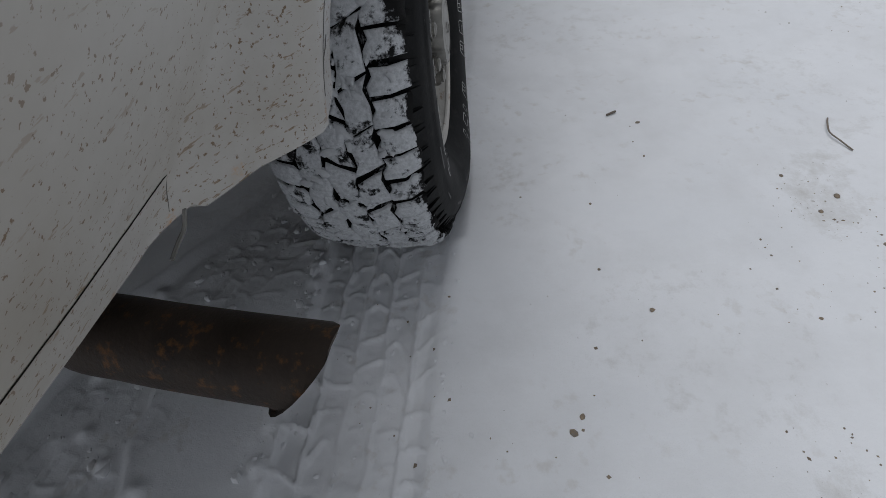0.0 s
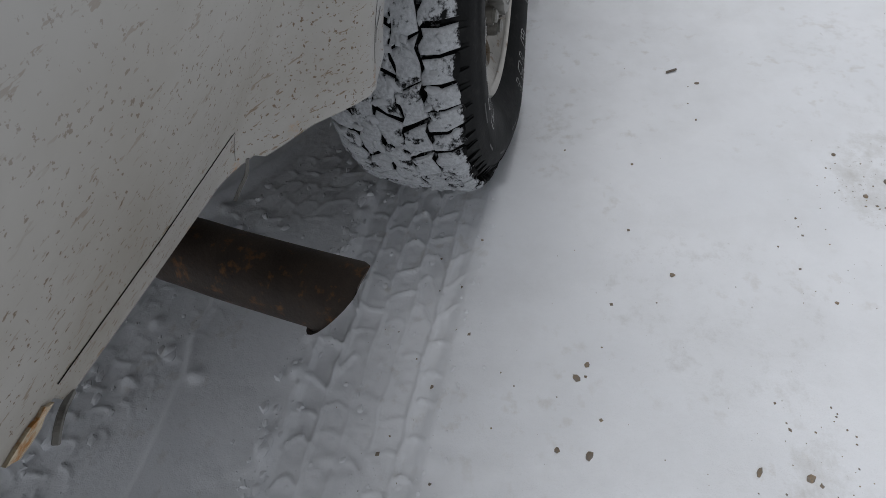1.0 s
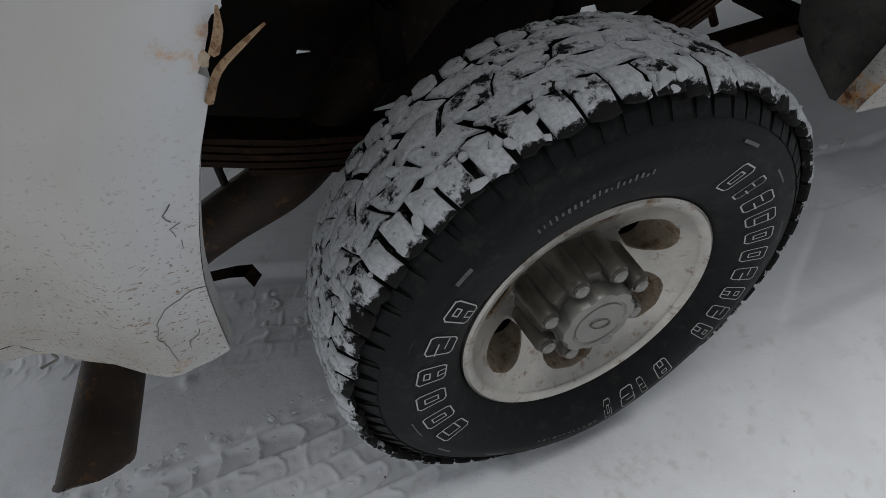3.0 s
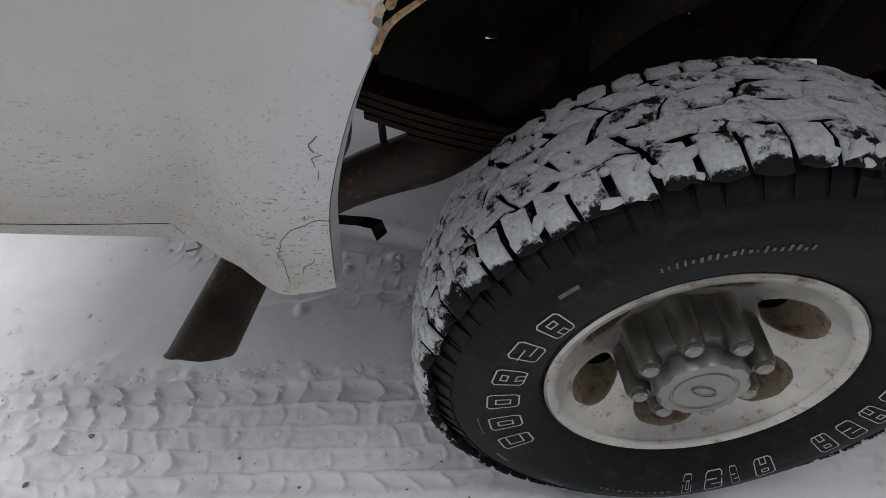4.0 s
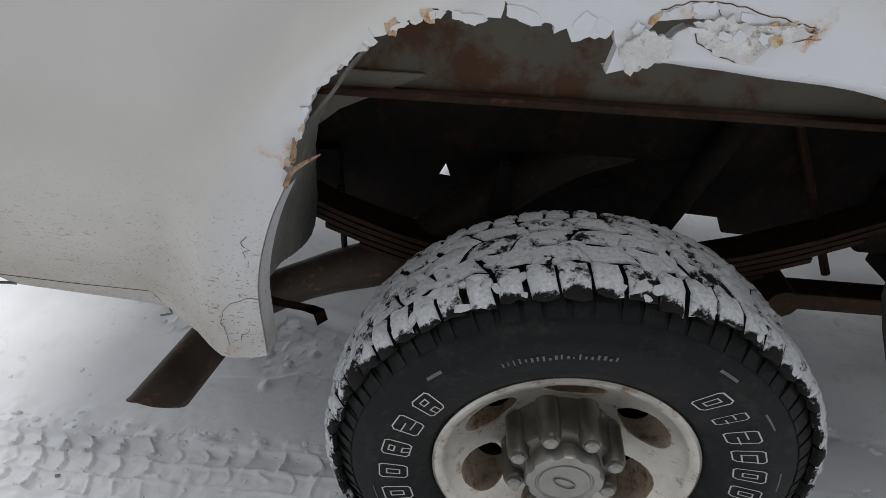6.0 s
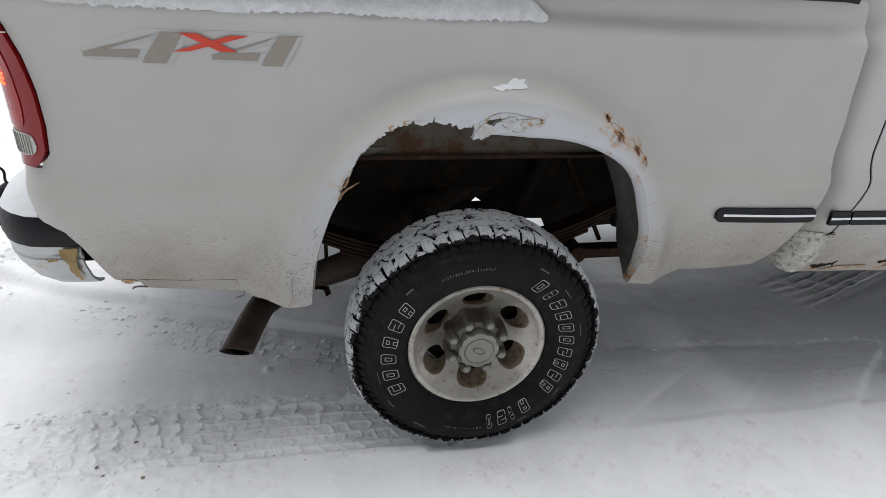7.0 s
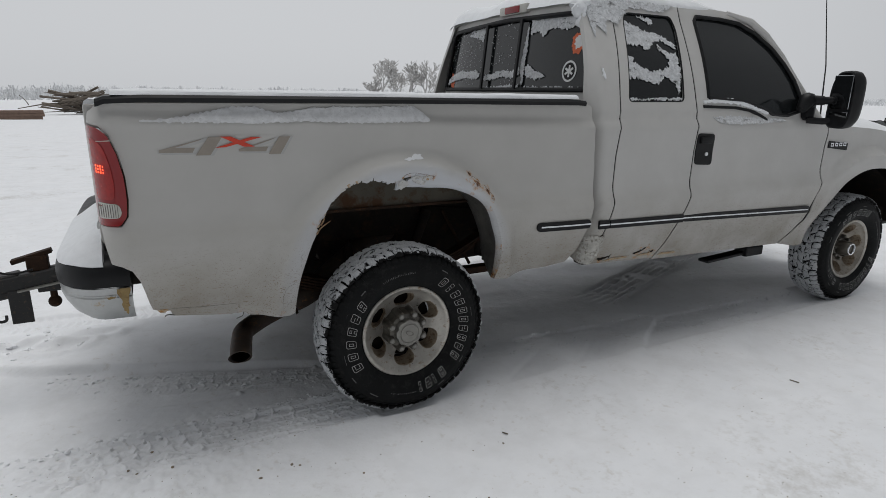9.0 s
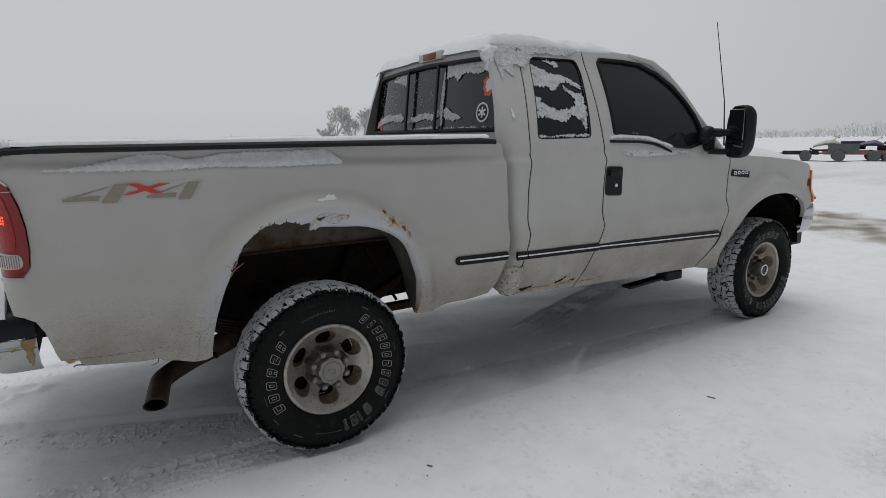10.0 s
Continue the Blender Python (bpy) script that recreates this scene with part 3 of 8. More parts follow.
    h = h + 0.012 * (lattice(x * 1.6, y * 0.5, 16) - 0.5) * step_np(0.3, 1.0, x) * (1 - step_np(-0.1, 0.2, y)) * near
    # footprints beside the hitch
    for fx, fy in ((-1.75, 1.5), (-1.6, 1.42), (-1.9, 1.62), (-2.1, 1.5), (-1.45, 1.55), (-2.35, 0.25), (-2.15, 0.05)):
        d = np.hypot((x - fx) * 1.1, (y - fy) * 2.2)
        h = h - 0.02 * np.exp(-((d / 0.13) ** 4)) + 0.02 * np.exp(-(((d - 0.2) / 0.07) ** 2)) * lattice(x * 16, y * 16, 17)
    # under the tyres the snow is squashed
    for tx, ty in ((0.0, 0.14), (3.6, 0.2)):
        d = np.maximum(np.abs(x - tx) / 0.14, np.abs(y - ty) / 0.15)
        h = h - 0.02 * (1 - step_np(0.8, 1.15, d))
    return h


def ground_dirt(x, y):
    """Where grit shows through."""
    d = np.zeros_like(x)
    for cx, cy, rx, ry, s in ((-0.09, -0.735, 0.11, 0.08, 0.4), (-0.27, -0.87, 0.16, 0.1, 0.5), (-0.72, -0.57, 0.12, 0.09, 0.42), (-0.205, -0.617, 0.04, 0.03, 0.35), (-1.4, -0.25, 0.8, 0.5, 0.36), (-0.03, -0.79, 0.3, 0.18, 0.42), (-0.35, -1.05, 0.4, 0.2, 0.45), (1.25, -1.2, 0.8, 0.25, 0.42), (2.2, -1.5, 0.7, 0.35, 0.45), (-2.2, -0.3, 0.9, 0.6, 0.4)):
        d = np.maximum(d, s * np.clip(1.25 - np.hypot((x - cx) / rx, (y - cy) / ry), 0, 1))
    d = np.maximum(d, 0.3 * step_np(0.35, 0.8, lattice(x * 2.3 + 3, y * 2.3, 11)) * (1 - step_np(2.5, 4.5, np.hypot(x, y))) * (1 - step_np(-0.1, 0.05, y)))
    # gravel drive swept bare ahead of the truck
    v = y - 1.3 - 0.22 * (x - 7)
    d = np.maximum(d, 0.95 * step_np(7.4, 8.4, x + 0.5 * (lattice(x * 1.5, y * 1.5, 25) - 0.5)) * (1 - step_np(10.2, 11.2, x + 0.8 * (lattice(x, y * 2, 26) - 0.5))) * (0.45 + 0.55 * lattice(x * 3.5, y * 4.5, 21)))
    d = np.maximum(d, 0.6 * step_np(15, 18, x) * (1 - step_np(25, 29, x)) * (0.5 + 0.5 * lattice(x * 0.5, y * 1.1, 27)))
    d = np.maximum(d, 0.5 * step_np(5, 7, y) * (1 - step_np(22, 30, y)) * step_np(0.35, 0.75, lattice(x * 1.7, y * 2.6, 22)) * (0.4 + 0.6 * lattice(x * 5, y * 7, 12)) * (1 - step_np(2, 4, x)))
    return np.clip(d, 0, 1)


def axis(*runs):
    """Grid lines: (end, step) in turn from the first start."""
    out = [runs[0]]
    for end, s in runs[1:]:
        n = max(1, round((end - out[-1]) / s))
        a = out[-1]
        out += [a + (end - a) * (k + 1) / n for k in range(n)]
    return np.array(out)


def far(sign, start):
    out, v, s = [], start, 0.5
    while v < 2500:
        v += s
        s *= 1.22
        out.append(sign * v)
    return out


gxs = np.r_[far(-1, 14.0)[::-1], axis(-14.0, (-5.0, 0.2), (-2.6, 0.06), (-1.9, 0.025), (-1.5, 0.01), (0.0, 0.0046), (0.4, 0.01), (2.2, 0.016), (4.6, 0.03), (12.0, 0.12)), far(1, 12.0)]
gys = np.r_[far(-1, 4.0)[::-1], axis(-4.0, (-1.6, 0.08), (-0.45, 0.022), (-0.03, 0.0095), (0.33, 0.0042), (0.6, 0.006), (1.1, 0.0065), (2.2, 0.02), (8.0, 0.12), (20.0, 0.25)), far(1, 20.0)]
GX, GY = np.meshgrid(gxs, gys, indexing="ij")
GZ, GD = ground_height(GX, GY), ground_dirt(GX, GY)
nx, ny = GX.shape
idx = np.arange(nx * ny).reshape(nx, ny)
quads = np.stack([idx[:-1, :-1], idx[1:, :-1], idx[1:, 1:], idx[:-1, 1:]], -1).reshape(-1, 4)
gme = bpy.data.meshes.new("ground")
gme.vertices.add(nx * ny)
gme.vertices.foreach_set("co", np.stack([GX, GY, GZ], -1).ravel())
gme.loops.add(quads.size)
gme.loops.foreach_set("vertex_index", quads.ravel())
gme.polygons.add(len(quads))
gme.polygons.foreach_set("loop_start", np.arange(0, quads.size, 4))
gme.update()
gme.validate()
gme.polygons.foreach_set("use_smooth", [True] * len(gme.polygons))
gat = gme.attributes.new("dirt", "FLOAT", "POINT")
gat.data.foreach_set("value", GD.ravel())
gme.materials.append(SNOW)
tagged(new("ground", gme), "wind-packed snow field with tyre tracks and gritty patches", "snow ground", "", "structure")


def gz(x, y):
    return float(ground_height(np.array([x]), np.array([y]))[0])


# ---- pickup truck ----
MID = 1.02
truck = empty("pickup_truck", pose(1.8, MID, 0), "white four-wheel-drive pickup with rusted wheel arches parked on snow", "pickup truck")
PROFILE = [(0.48, 0.192), (0.55, 0.173), (0.60, 0.143), (0.68, 0.095), (0.75, 0.057), (0.80, 0.033), (0.88, 0.008), (0.925, -0.002), (0.945, 0.0), (0.978, 0.02), (1.02, 0.031), (1.2, 0.038), (1.33, 0.033), (1.348, 0.03), (1.384, 0.058), (1.392, 0.06), (1.46, 0.06)]
PZ, PY = np.array([p[0] for p in PROFILE]), np.array([p[1] for p in PROFILE])
ARCHES = ((0.0, 0.61, 0.495, 0.0), (3.55, 0.56, 0.47, -0.012))


def soft_profile(z):
    return float(np.mean([np.interp(z + k * 0.008, PZ, PY) for k in (-1, -0.5, 0, 0.5, 1)]))


def body_y(x, z):
    """Where the truck's near side lies at x and height z: creased, flared at the wheels, turned in at its ends."""
    # the shoulder crease falls slightly to the front
    y = soft_profile(z + (0.02 * (min(x, 1.1) + 0.32) - 0.007) * smoothstep(1.03, 1.2, z)) - 0.03 * smoothstep(0.4, 1.0, x)
    if x > 1.06:
        y = y + (1 - smoothstep(0.55, 0.8, z)) * -0.035
    for cx, cz, r, out in ARCHES:
        d = math.hypot(x - cx, z - cz) - r if z > cz else abs(x - cx) - r
        w = 1 - smoothstep(0.068, 0.138 + 0.13 * (1 - smoothstep(0.53, 0.78, z)), d)
        lip = out - 0.025 * smoothstep(0.9, 1.06, z) + 0.065 * (1 - smoothstep(0.53, 0.85, z))
        y = y * (1 - w) + lip * w
        y += -0.008 * math.exp(-(((d - 0.078) / 0.026) ** 2)) + 0.005 * math.exp(-(((d - 0.145) / 0.022) ** 2))
    t = max(0.0, (-1.09 - x) / 0.1)
    if t > 0:
        y += 0.12 * (1 - math.sqrt(max(0.0, 1 - min(t, 1.0) ** 2)))
    if x > 4.0:
        y += 0.09 * ((x - 4.0) / 0.3) ** 2
    return y


def side(x, z):
    return (x, body_y(x, z), z)


def up(points):
    """The upper edge of the arch stands a little higher towards the rear."""
    return [(x, z + 0.016 * smoothstep(0.93, 1.06, z) * (1 - smoothstep(-0.04, 0.12, x))) for x, z in points]


def jagged(points, size, seed, step=0.007):
    """A torn edge through points: rust bites with flaps between."""
    rnd = random.Random(seed)
    out = []
    for a, b in zip(points, points[1:]):
        n = max(2, int(math.dist(a, b) / step))
        nx_, nz_ = -(b[1] - a[1]), b[0] - a[0]
        ln = math.hypot(nx_, nz_)
        for k in range(n):
            t = k / n
            j = rnd.uniform(-1, 1) * size * (2.0 if rnd.random() < 0.14 else 1)
            out.append((a[0] + (b[0] - a[0]) * t + nx_ / ln * j, a[1] + (b[1] - a[1]) * t + nz_ / ln * j))
    return [*out, points[-1]]


rear_arch = curve_through([(0.5, 0.576, 0), (0.516, 0.63, 0), (0.517, 0.69, 0), (0.51, 0.747, 0), (0.497, 0.80, 0), (0.48, 0.846, 0), (0.447, 0.932, 0), (0.386, 1.004, 0), (0.29, 1.056, 0), (0.186, 1.084, 0), (0.072, 1.09, 0), (0.0, 1.082, 0), (-0.068, 1.062, 0)], 4)
rear_arch = up([(p.x, p.y) for p in rear_arch])
torn = jagged([(-0.062, 1.088), (-0.068, 1.102), (-0.085, 1.094), (-0.104, 1.092), (-0.112, 1.1), (-0.122, 1.098), (-0.128, 1.106), (-0.145, 1.103), (-0.15, 1.112), (-0.163, 1.116), (-0.172, 1.124), (-0.178, 1.112), (-0.19, 1.104), (-0.212, 1.105), (-0.22, 1.112), (-0.24, 1.112), (-0.262, 1.1), (-0.272, 1.098), (-0.28, 1.09), (-0.296, 1.083), (-0.304, 1.074), (-0.318, 1.067), (-0.335, 1.05), (-0.362, 1.025), (-0.382, 0.985), (-0.4, 0.955), (-0.412, 0.918)], 0.0024, 5, 0.0045)
torn = up(torn)
lower = curve_through([(-0.418, 0.905, 0), (-0.44, 0.86, 0), (-0.465, 0.79, 0), (-0.485, 0.715, 0), (-0.498, 0.63, 0), (-0.506, 0.556, 0)], 4)
lower = [(p.x, p.y) for p in lower]
bottom = [(-0.53, 0.548), (-0.58, 0.552), (-0.64, 0.556), (-0.69, 0.553), (-0.7, 0.564), (-0.76, 0.556), (-0.86, 0.572), (-0.95, 0.588), (-0.972, 0.592), (-0.984, 0.602), (-0.988, 0.622), (-1.008, 0.632), (-1.03, 0.633), (-1.05, 0.639)]
tail = [(-1.06, 0.68), (-1.068, 0.73), (-1.079, 0.785), (-1.1, 0.832), (-1.132, 0.852), (-1.165, 0.86), (-1.175, 0.92), (-1.188, 1.0), (-1.115, 1.0), (-1.09, 1.035), (-1.083, 1.10), (-1.085, 1.18), (-1.097, 1.26), (-1.12, 1.33), (-1.15, 1.358), (-1.188, 1.368), (-1.18, 1.405), (-1.15, 1.428), (-1.10, 1.437)]
front = [(1.008, 1.437), (1.022, 1.424), (1.028, 1.39), (1.033, 1.34), (1.041, 1.25), (1.05, 1.12), (1.045, 1.0), (1.036, 0.93), (1.038, 0.86), (1.032, 0.76), (1.025, 0.66), (0.99, 0.595), (0.86, 0.574), (0.7, 0.57), (0.52, 0.572)]
bed_outline = rear_arch + torn + lower + bottom + tail + front
crack = jagged([(-0.052, 1.096), (-0.03, 1.112), (0.0, 1.122), (0.028, 1.124), (0.06, 1.122)], 0.002, 8) + jagged([(0.06, 1.118), (0.03, 1.116), (0.008, 1.112), (-0.01, 1.106), (-0.022, 1.092), (-0.04, 1.075), (-0.05, 1.068)], 0.003, 9)
hole = jagged([(-0.4, 0.957), (-0.389, 0.975), (-0.38, 0.976), (-0.378, 0.962), (-0.4, 0.936), (-0.412, 0.922), (-0.41, 0.944), (-0.4, 0.957)], 0.003, 10)[:-1]
pinhole = [(0.31 + 0.006 * math.cos(k * 0.7), 1.13 + 0.005 * math.sin(k * 0.7)) for k in range(9)]
bed_mesh = panel(bed_outline, side, [up(crack), up(hole), pinhole], 0.015, (0, 0.02, 0), 0.014, True, tuple(1.318 + 0.006 * k for k in range(18)))
bed_side = part("bed_side", bed_mesh, PAINT, truck, "white painted bed side with a rust-eaten wheel arch", True)
RUSTSPOTS = [(0.0, 1.12, 0.03, 0.6), (0.05, 1.125, 0.03, 0.6), (-0.06, 1.1, 0.03, 0.62), (-0.21, 1.105, 0.025, 0.62), (-0.3, 1.085, 0.02, 0.55), (-0.41, 0.95, 0.06, 0.62), (0.11, 1.13, 0.035, 0.72), (0.06, 1.1, 0.03, 0.7), (0.28, 1.105, 0.025, 0.7), (0.31, 1.125, 0.035, 0.8), (0.335, 1.08, 0.055, 0.82), (0.35, 1.1, 0.03, 0.72), (0.375, 1.06, 0.035, 0.72), (0.41, 1.045, 0.045, 0.82), (0.432, 1.005, 0.038, 0.78), (0.25, 1.085, 0.02, 0.64), (-0.5, 0.6, 0.03, 0.5), (-1.03, 0.61, 0.06, 0.6), (0.5, 0.6, 0.03, 0.55), (0.22, 1.085, 0.02, 0.6)]
paint_rust(bed_side, [(*up([(x, z)])[0], r, s) for x, z, r, s in RUSTSPOTS] + [(x, 0.565, 0.03, 0.6) for x in (-0.56, -0.66, -0.72, -0.8, -0.88, -0.95)])
part("bed_side", mirrored(panel([(-1.18, 0.6), (-1.18, 1.437), (1.04, 1.437), (1.05, 0.58), (0.49, 0.58), (0.42, 0.93), (0.2, 1.07), (-0.2, 1.07), (-0.42, 0.93), (-0.5, 0.56)], side, (), 0.06, (0, 0.02, 0)), MID), PAINT, truck, "", True)


def flap(points, name, material, lift=0.004, parent=truck, label=""):
    """A thin flake standing off the side."""
    bm = bmesh.new()
    points = up(points) if material is not PAINT else points
    top = [bm.verts.new((x, body_y(x, z) - lift - 0.002, z)) for x, z in points]
    low = [bm.verts.new((x, body_y(x, z) - lift + 0.002, z)) for x, z in points]
    bm.faces.new(top)
    bm.faces.new(low[::-1])
    for i in range(len(top)):
        j = (i + 1) % len(top)
        bm.faces.new((top[j], top[i], low[i], low[j]))
    bmesh.ops.recalc_face_normals(bm, faces=bm.faces)
    return part(name, bm, material, parent, label)


# the lower rear corner, rusted through: torn filler, the curled end of the sill strip and a hanging wire
flap(jagged([(-1.036, 0.634), (-1.0, 0.635), (-0.994, 0.626), (-1.008, 0.617), (-1.026, 0.62), (-1.036, 0.634)], 0.002, 34)[:-1], "paint_flap", FLAKE, 0.001, bed_side, "rusty torn filler")
for pts, rr in (([(-0.976, 0.596, 0.0), (-0.99, 0.603, -0.004), (-1.003, 0.607, -0.01), (-1.012, 0.602, -0.014)], 0.0028), ([(-0.708, 0.566, 0.0), (-0.712, 0.548, -0.002), (-0.724, 0.54, -0.006), (-0.738, 0.535, -0.012)], 0.002)):
    part("torn_strip", tube(curve_through([(x, body_y(x, z) + dy, z) for x, z, dy in pts], 4), rr, 5), LINER, bed_side, "torn strip hanging from the sill")
# loose flakes and filler over the arch
def lump(points, name, material, lift, seed, label):
    """A crumpled slab of filler clinging to the side."""
    part(name, panel(up(jagged(points, 0.0018, seed, 0.004)[:-1]), lambda x, z: (x, body_y(x, z) - lift - 0.0045 * noise.noise((x * 55, z * 55, seed)) - 0.002 * noise.noise((x * 150, z * 150, seed)), z), (), 0.005, (0, 0.007, 0)), material, bed_side, label, True)


lump([(-0.05, 1.062), (-0.062, 1.088), (-0.04, 1.106), (-0.015, 1.1), (-0.012, 1.086), (-0.028, 1.074), (-0.05, 1.062)], "paint_flap", CRUST, 0.005, 31, "peeling grey filler flap")
lump([(0.012, 1.102), (0.002, 1.116), (0.03, 1.128), (0.06, 1.126), (0.097, 1.134), (0.112, 1.127), (0.078, 1.11), (0.066, 1.096), (0.028, 1.094), (0.012, 1.102)], "paint_flap", CRUST, 0.0025, 32, "crumbling white filler")


def chip_row(line, spacing, seed, size, back=0.5, lift=(0.0005, 0.0016)):
    """Loose chips of paint lifting along a line, each an uneven flap tilted off the side."""
    r = random.Random(seed)
    for a, b in zip(line, line[1:]):
        n = max(1, round(math.dist(a, b) / spacing))
        tx, tz = (b[0] - a[0]) / math.dist(a, b), (b[1] - a[1]) / math.dist(a, b)
        for k in range(n):
            if r.random() < 0.4:
                continue
            t = (k + r.uniform(0.2, 0.8)) / n
            c, s_ = size * r.uniform(0.6, 1.35), size * r.uniform(0.35, 0.8)
            cx, cz = a[0] + (b[0] - a[0]) * t - tz * s_ * back, a[1] + (b[1] - a[1]) * t + tx * s_ * back
            poly = []
            m = r.randint(5, 7)
            for j in range(m):
                q = 2 * math.pi * (j + r.uniform(-0.3, 0.3)) / m
                u, v = c * math.cos(q) * r.uniform(0.6, 1.4), s_ * math.sin(q) * r.uniform(0.6, 1.4)
                poly.append((cx + u * tx - v * tz, cz + u * tz + v * tx))
            poly = jagged([*poly, poly[0]], 0.0009, r.randint(0, 999), 0.003)[:-1]
            m = len(poly)
            tilt, base = r.uniform(-0.08, 0.08), r.uniform(*lift)
            bm = bmesh.new()
            top = [bm.verts.new((x, body_y(x, z) - base - tilt * ((x - cx) * tz - (z - cz) * tx), z)) for x, z in poly]
            low = [bm.verts.new(v.co + Vector((0, 0.0012, 0))) for v in top]
            bm.faces.new(top)
            bm.faces.new(low[::-1])
            for i in range(m):
                bm.faces.new((top[(i + 1) % m], top[i], low[i], low[(i + 1) % m]))
            bmesh.ops.recalc_face_normals(bm, faces=bm.faces)
            rusty = r.random() < 0.16
            part("paint_flap", bm, FLAKE if rusty else PAINT, bed_side)


chip_row(up([(-0.412, 0.918), (-0.4, 0.955), (-0.382, 0.985), (-0.362, 1.025), (-0.335, 1.05), (-0.296, 1.083), (-0.262, 1.1), (-0.228, 1.11)]), 0.014, 7, 0.009, 0.35)
chip_row(up([(-0.228, 1.11), (-0.19, 1.104), (-0.165, 1.112), (-0.125, 1.1), (-0.085, 1.108), (-0.06, 1.09)]), 0.018, 8, 0.015, 0.3)
chip_row(up([(-0.05, 1.1), (-0.03, 1.118), (0.0, 1.128), (0.03, 1.131), (0.07, 1.128), (0.11, 1.126)]), 0.012, 9, 0.009, 0.3, (0.0008, 0.003))
chip_row(up([(0.0, 1.112), (0.04, 1.112), (0.09, 1.118)]), 0.016, 10, 0.008, 0.0, (0.004, 0.006))
chip_row([(0.3, 1.118), (0.335, 1.104), (0.36, 1.095), (0.372, 1.078)], 0.02, 11, 0.005, 0.3)
chip_row([(0.405, 1.058), (0.43, 1.03), (0.44, 1.0)], 0.02, 12, 0.005, 0.3)
for pts, rr in (([(-0.398, 0.952, -0.004), (-0.39, 0.972, -0.012), (-0.386, 0.99, -0.016)], [0.004, 0.0035, 0.0012]), ([(-0.414, 0.912, 0.0), (-0.4, 0.938, -0.006), (-0.378, 0.957, -0.012), (-0.36, 0.97, -0.016)], [0.0036, 0.0032, 0.0024, 0.001])):
    part("rust_splinter", tube(curve_through([(x, body_y(x, z) + dy, z) for x, z, dy in pts], 3), [float(np.interp(k, np.linspace(0, (len(pts) - 1) * 3, len(rr)), rr)) for k in range((len(pts) - 1) * 3 + 1)], 5), SPLINTER, bed_side, "curled rusty steel splinter")


def crackline(points, parent, width=0.0016, seed=1, material=None, rough=0.003):
    """A hairline crack where paint is lifting."""
    j = jagged(up(points), min(rough, 0.0011), seed, 0.006)
    width *= 0.3 if material is CRACKRUST else 0.34
    bm = bmesh.new()
    tube([(x, body_y(x, z) - 0.0006, z) for x, z in j], width, 5, bm)
    return part("paint_crack", bm, material or UNDER, parent)


crackline([(-0.486, 0.706), (-0.497, 0.709), (-0.532, 0.691), (-0.546, 0.675), (-0.559, 0.642), (-0.557, 0.624), (-0.56, 0.58)], bed_side, 0.0012, 3, LINER)
crackline([(-0.519, 0.624), (-0.524, 0.613), (-0.537, 0.608), (-0.54, 0.593)], bed_side, 0.0013, 4, LINER)
crackline([(-0.474, 0.834), (-0.484, 0.824), (-0.48, 0.815)], bed_side, 0.0016, 5, LINER)
crackline([(-0.474, 0.812), (-0.483, 0.807), (-0.483, 0.796)], bed_side, 0.0011, 6, LINER)
crackline([(-0.48, 0.79), (-0.483, 0.779)], bed_side, 0.0011, 16, LINER)
crackline([(-0.724, 0.613), (-0.86, 0.62), (-0.985, 0.634)], bed_side, 0.0014, 7, UNDER, 0.0002)
crackline([(-0.722, 0.575), (-0.724, 0.613)], bed_side, 0.001, 8, LINER, 0.0002)
crackline([(0.31, 1.118), (0.335, 1.112), (0.35, 1.1), (0.365, 1.098)], bed_side, 0.002, 9, CRACKRUST, 0.002)
for k, line in enumerate(([(-0.03, 1.124), (0.0, 1.136), (0.03, 1.138), (0.07, 1.136), (0.112, 1.132)], [(0.0, 1.12), (0.01, 1.1), (0.028, 1.094), (0.05, 1.09)], [(0.06, 1.096), (0.075, 1.11), (0.07, 1.125)], [(0.02, 1.135), (0.03, 1.12), (0.05, 1.122)], [(0.085, 1.13), (0.09, 1.118), (0.12, 1.122)])):
    crackline(line, bed_side, 0.0019 if k < 3 else 0.0012, 40 + k, CRACKRUST, 0.0022)
crackline([(0.395, 1.07), (0.4, 1.045), (0.42, 1.04), (0.44, 1.015), (0.438, 0.995)], bed_side, 0.0022, 10, CRACKRUST, 0.0022)
crackline([(0.34, 1.075), (0.345, 1.09), (0.36, 1.08)], bed_side, 0.0016, 11, CRACKRUST)
part("bolt_head", tube([(-0.468, 0.056, 0.787), (-0.468, 0.043, 0.787)], 0.006, 6), FLAKE, bed_side)
